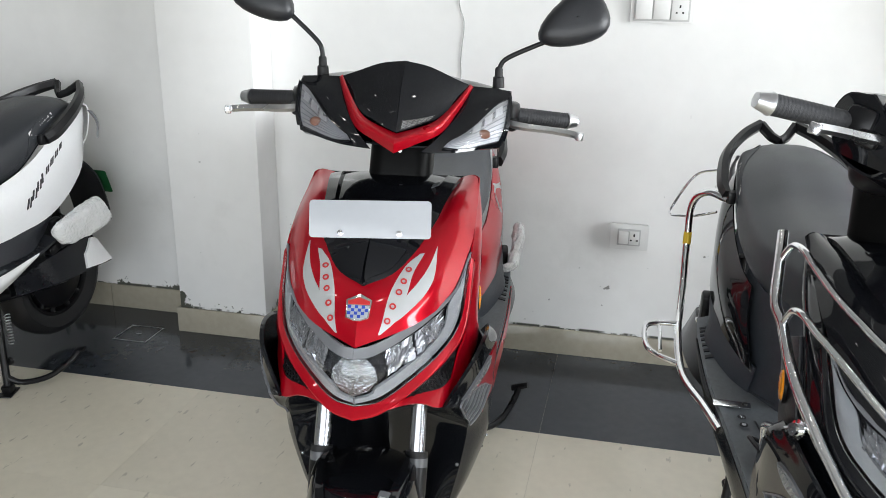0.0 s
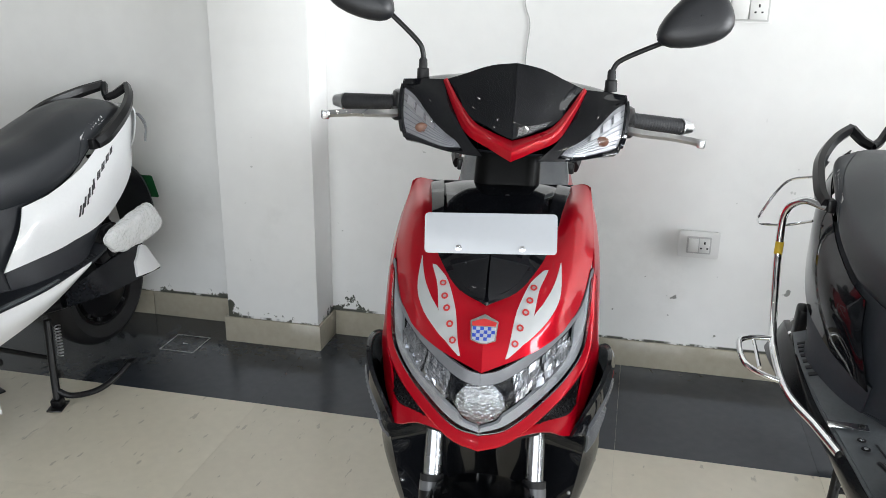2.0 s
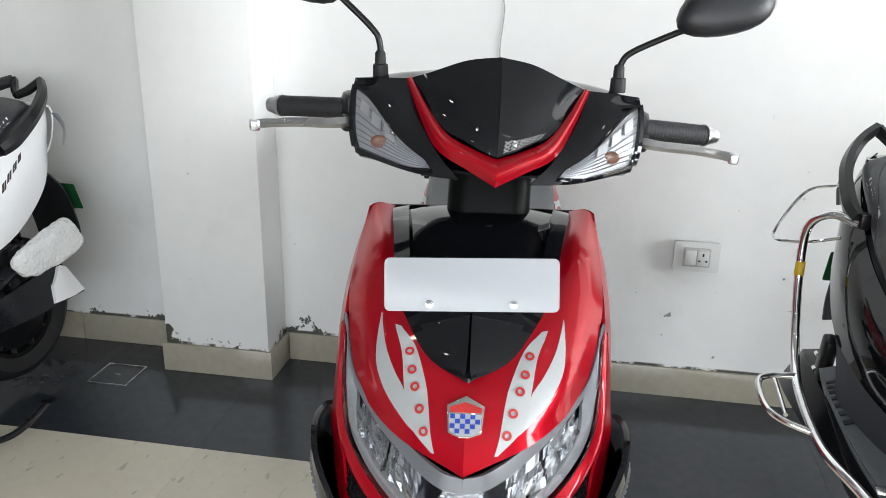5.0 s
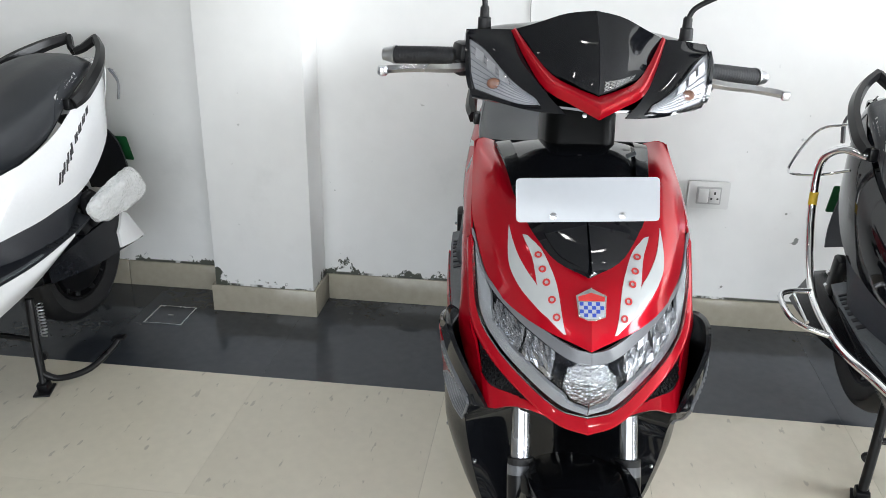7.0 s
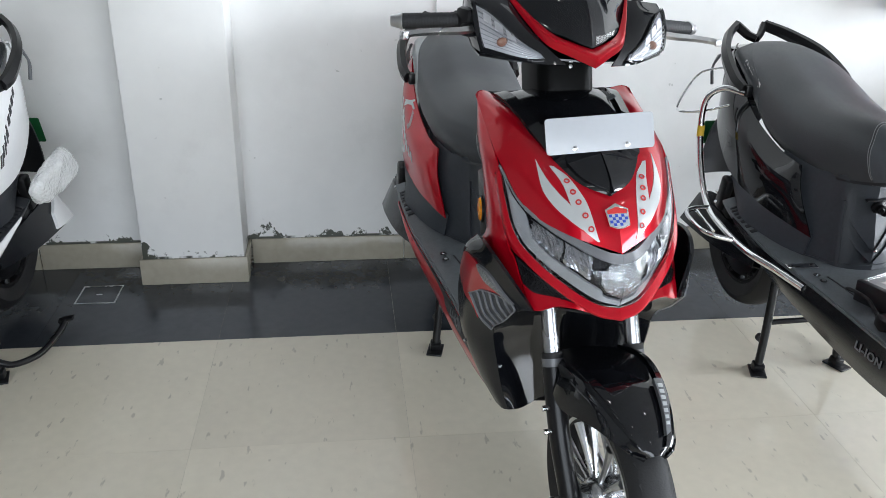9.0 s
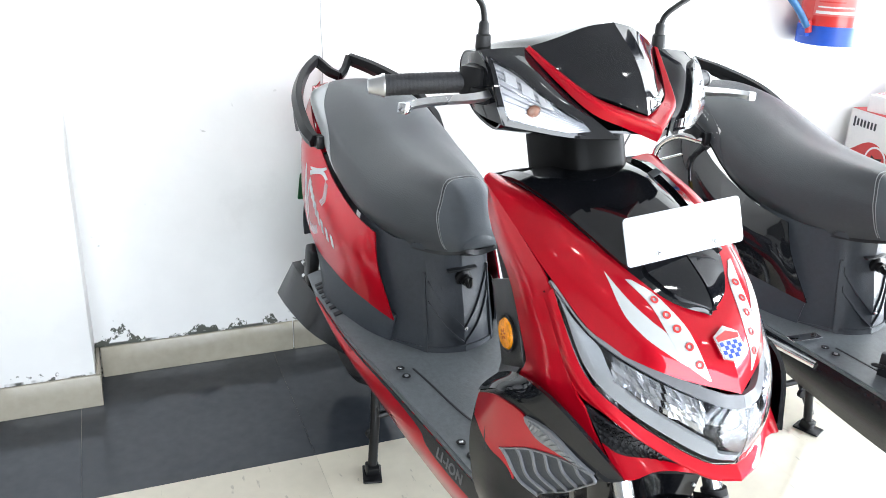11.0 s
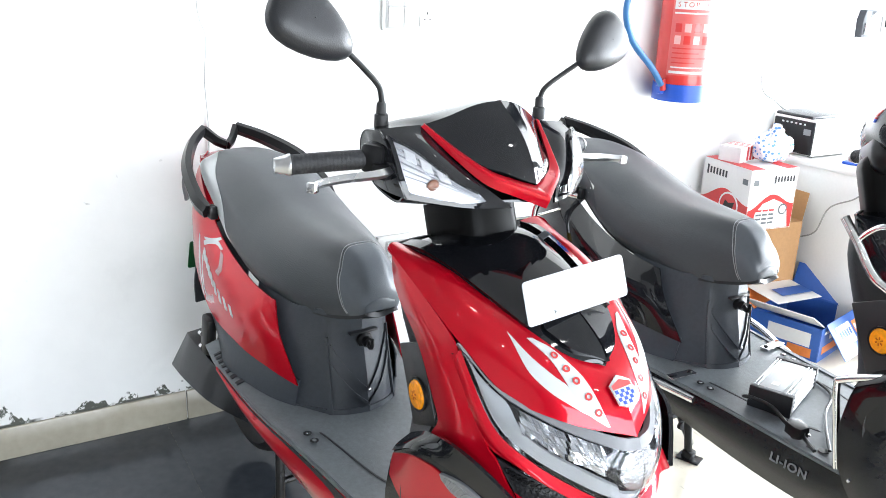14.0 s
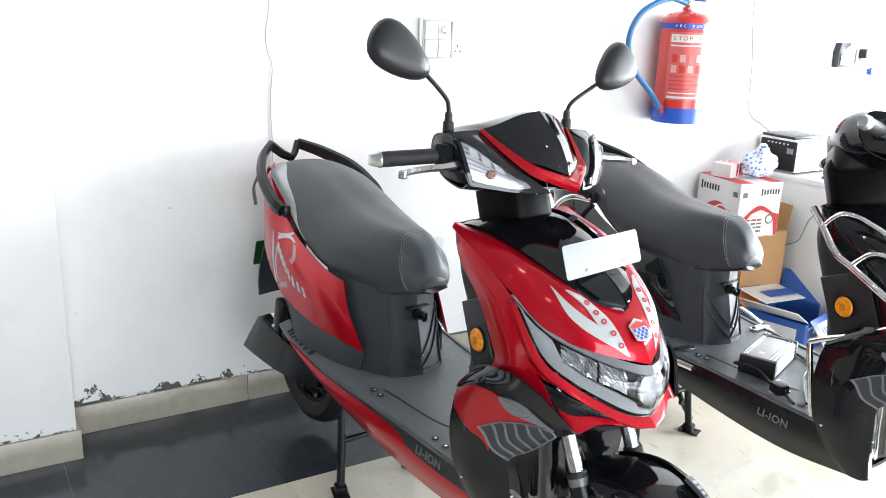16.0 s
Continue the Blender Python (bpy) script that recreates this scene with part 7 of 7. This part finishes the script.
printed("info_panel", [(-0.092, -0.122), (0.104, -0.122), (0.090, -0.05), (0.060, -0.015), (0.010, 0.005), (-0.045, -0.012), (-0.080, -0.05)], 0.0, -KD - 0.0014, 0.127, (0, -1, 0), M_CARTONWHITE)
for r in range(4):
    for k in range(3):
        printed("print_bar", [(-0.014, -0.004), (0.014, -0.004), (0.014, 0.004), (-0.014, 0.004)], -0.062 + 0.034 * k, -KD - 0.0022, 0.085 - 0.018 * r, (0, -1, 0), M_GREYTEXT if r else M_BOXRED)
printed("print_ring", [(0.024 * math.cos(a), 0.024 * math.sin(a)) for a in np.linspace(0, 2 * math.pi, 20, endpoint=False)], 0.065, -KD - 0.0022, 0.085, (0, -1, 0), M_GREYTEXT)
printed("print_ring", [(0.017 * math.cos(a), 0.017 * math.sin(a)) for a in np.linspace(0, 2 * math.pi, 20, endpoint=False)], 0.065, -KD - 0.0029, 0.085, (0, -1, 0), M_CARTONWHITE)
for k in range(7):
    hgt = 0.020 if k == 0 else 0.014
    printed("brand_bar", [(-0.005, -hgt), (0.005, -hgt), (0.005, hgt), (-0.005, hgt)], -KW - 0.0006, 0.115 - 0.019 * k, 0.212, (-1, 0, 0), M_DARKTEXT)
    printed("brand_bar", [(-0.0045, -hgt * 0.85), (0.0045, -hgt * 0.85), (0.0045, hgt * 0.85), (-0.0045, hgt * 0.85)], 0.005 + 0.0165 * k, -KD - 0.0006, 0.215, (0, -1, 0), M_DARKTEXT)
for yy in (-0.085,):
    printed("mark", [(-0.015, -0.012), (0.015, -0.012), (0.015, 0.012), (-0.015, 0.012)], -KW - 0.0006, yy - 0.03, 0.205, (-1, 0, 0), M_GREYTEXT)
printed("mark", [(-0.013, -0.012), (0.013, -0.012), (0.013, 0.012), (-0.013, 0.012)], -0.095, -KD - 0.0006, 0.205, (0, -1, 0), M_GREYTEXT)
part("red_edge", slab(bmesh.new(), (0.07, 0.285, 0.001), pose(-0.088, 0, 0.2600)), M_BOXRED, kbox)
part("red_edge", slab(bmesh.new(), (0.06, 0.285, 0.001), pose(0.092, 0, 0.2600)), M_BOXRED, kbox)

small = carton("striped_box", "small red and white striped box lying on a carton", pose(2.950, 0.02, 0.7278, 0, 0, 12), (0.12, 0.10, 0.060), M_CARTONWHITE)
for k in range(3):
    part("stripe", slab(bmesh.new(), (0.014, 0.1015, 0.0592), pose(0.0 + 0.026 * k, 0, 0.0345)), M_BOXRED, small)
tissue = thing("polka_dot_bag", "crumpled white plastic bag with blue dots on a carton", "plastic bag", pose(3.055, -0.075, 0.7278))
bm = bmesh.new()
bmesh.ops.create_icosphere(bm, subdivisions=4, radius=1.0)
for v in bm.verts:
    p = v.co.copy()
    f = 1 + 0.32 * noise.noise(p * 1.6 + Vector((4, 1, 2))) + 0.16 * noise.noise(p * 4.5)
    v.co = Vector((p.x * 0.080 * f, p.y * 0.065 * f, max(0.0, 0.055 + p.z * (0.085 if p.z > 0 else 0.055) * f + 0.035 * max(0, p.z) * noise.noise(p * 3))))
M_DOTS = mk("dotted_plastic", (0.75, 0.80, 0.86), 0.3, var=0.05)
nt = M_DOTS.node_tree
vor, tcn, st, mx = nt.nodes.new("ShaderNodeTexVoronoi"), nt.nodes.new("ShaderNodeTexCoord"), nt.nodes.new("ShaderNodeMapRange"), nt.nodes.new("ShaderNodeMix")
vor.inputs["Scale"].default_value = 55
st.inputs["From Min"].default_value, st.inputs["From Max"].default_value = 0.30, 0.36
st.inputs["To Min"].default_value, st.inputs["To Max"].default_value = 1, 0
mx.data_type = "RGBA"
nt.links.new(tcn.outputs["Object"], vor.inputs["Vector"])
nt.links.new(vor.outputs["Distance"], st.inputs["Value"])
nt.links.new(st.outputs[0], mx.inputs[0])
mx.inputs[6].default_value, mx.inputs[7].default_value = (0.76, 0.80, 0.86, 1), (0.10, 0.28, 0.62, 1)
nt.links.new(mx.outputs[2], nt.nodes["Principled BSDF"].inputs["Base Color"])
part("film", bm, M_DOTS, tissue)

# ---------------------------------------------------------------- floor tiles
TW = 0.6


def tile_mesh(name, w, d, material):
    bm = slab(bmesh.new(), (w - 0.0006, d - 0.0006, 0.008), pose(0, 0, -0.004))
    me = bpy.data.meshes.new(name)
    bm.to_mesh(me)
    bm.free()
    me.materials.append(material)
    return me


light_tile, dark_tile = tile_mesh("cream_tile", TW, TW, M_TILE), tile_mesh("charcoal_tile", TW, WALL_Y - DARK_Y, M_DARKTILE)
for i in range(21):
    cx = 1.75 + TW * (i - 11) + TW / 2
    ob = new("dark_tile", dark_tile)
    ob.parent, ob.location = floor, (cx, (WALL_Y + DARK_Y) / 2, 0)
    for j in range(11):
        ob = new("tile", light_tile)
        ob.parent, ob.location = floor, (cx, DARK_Y - TW * (j + 0.5), 0)
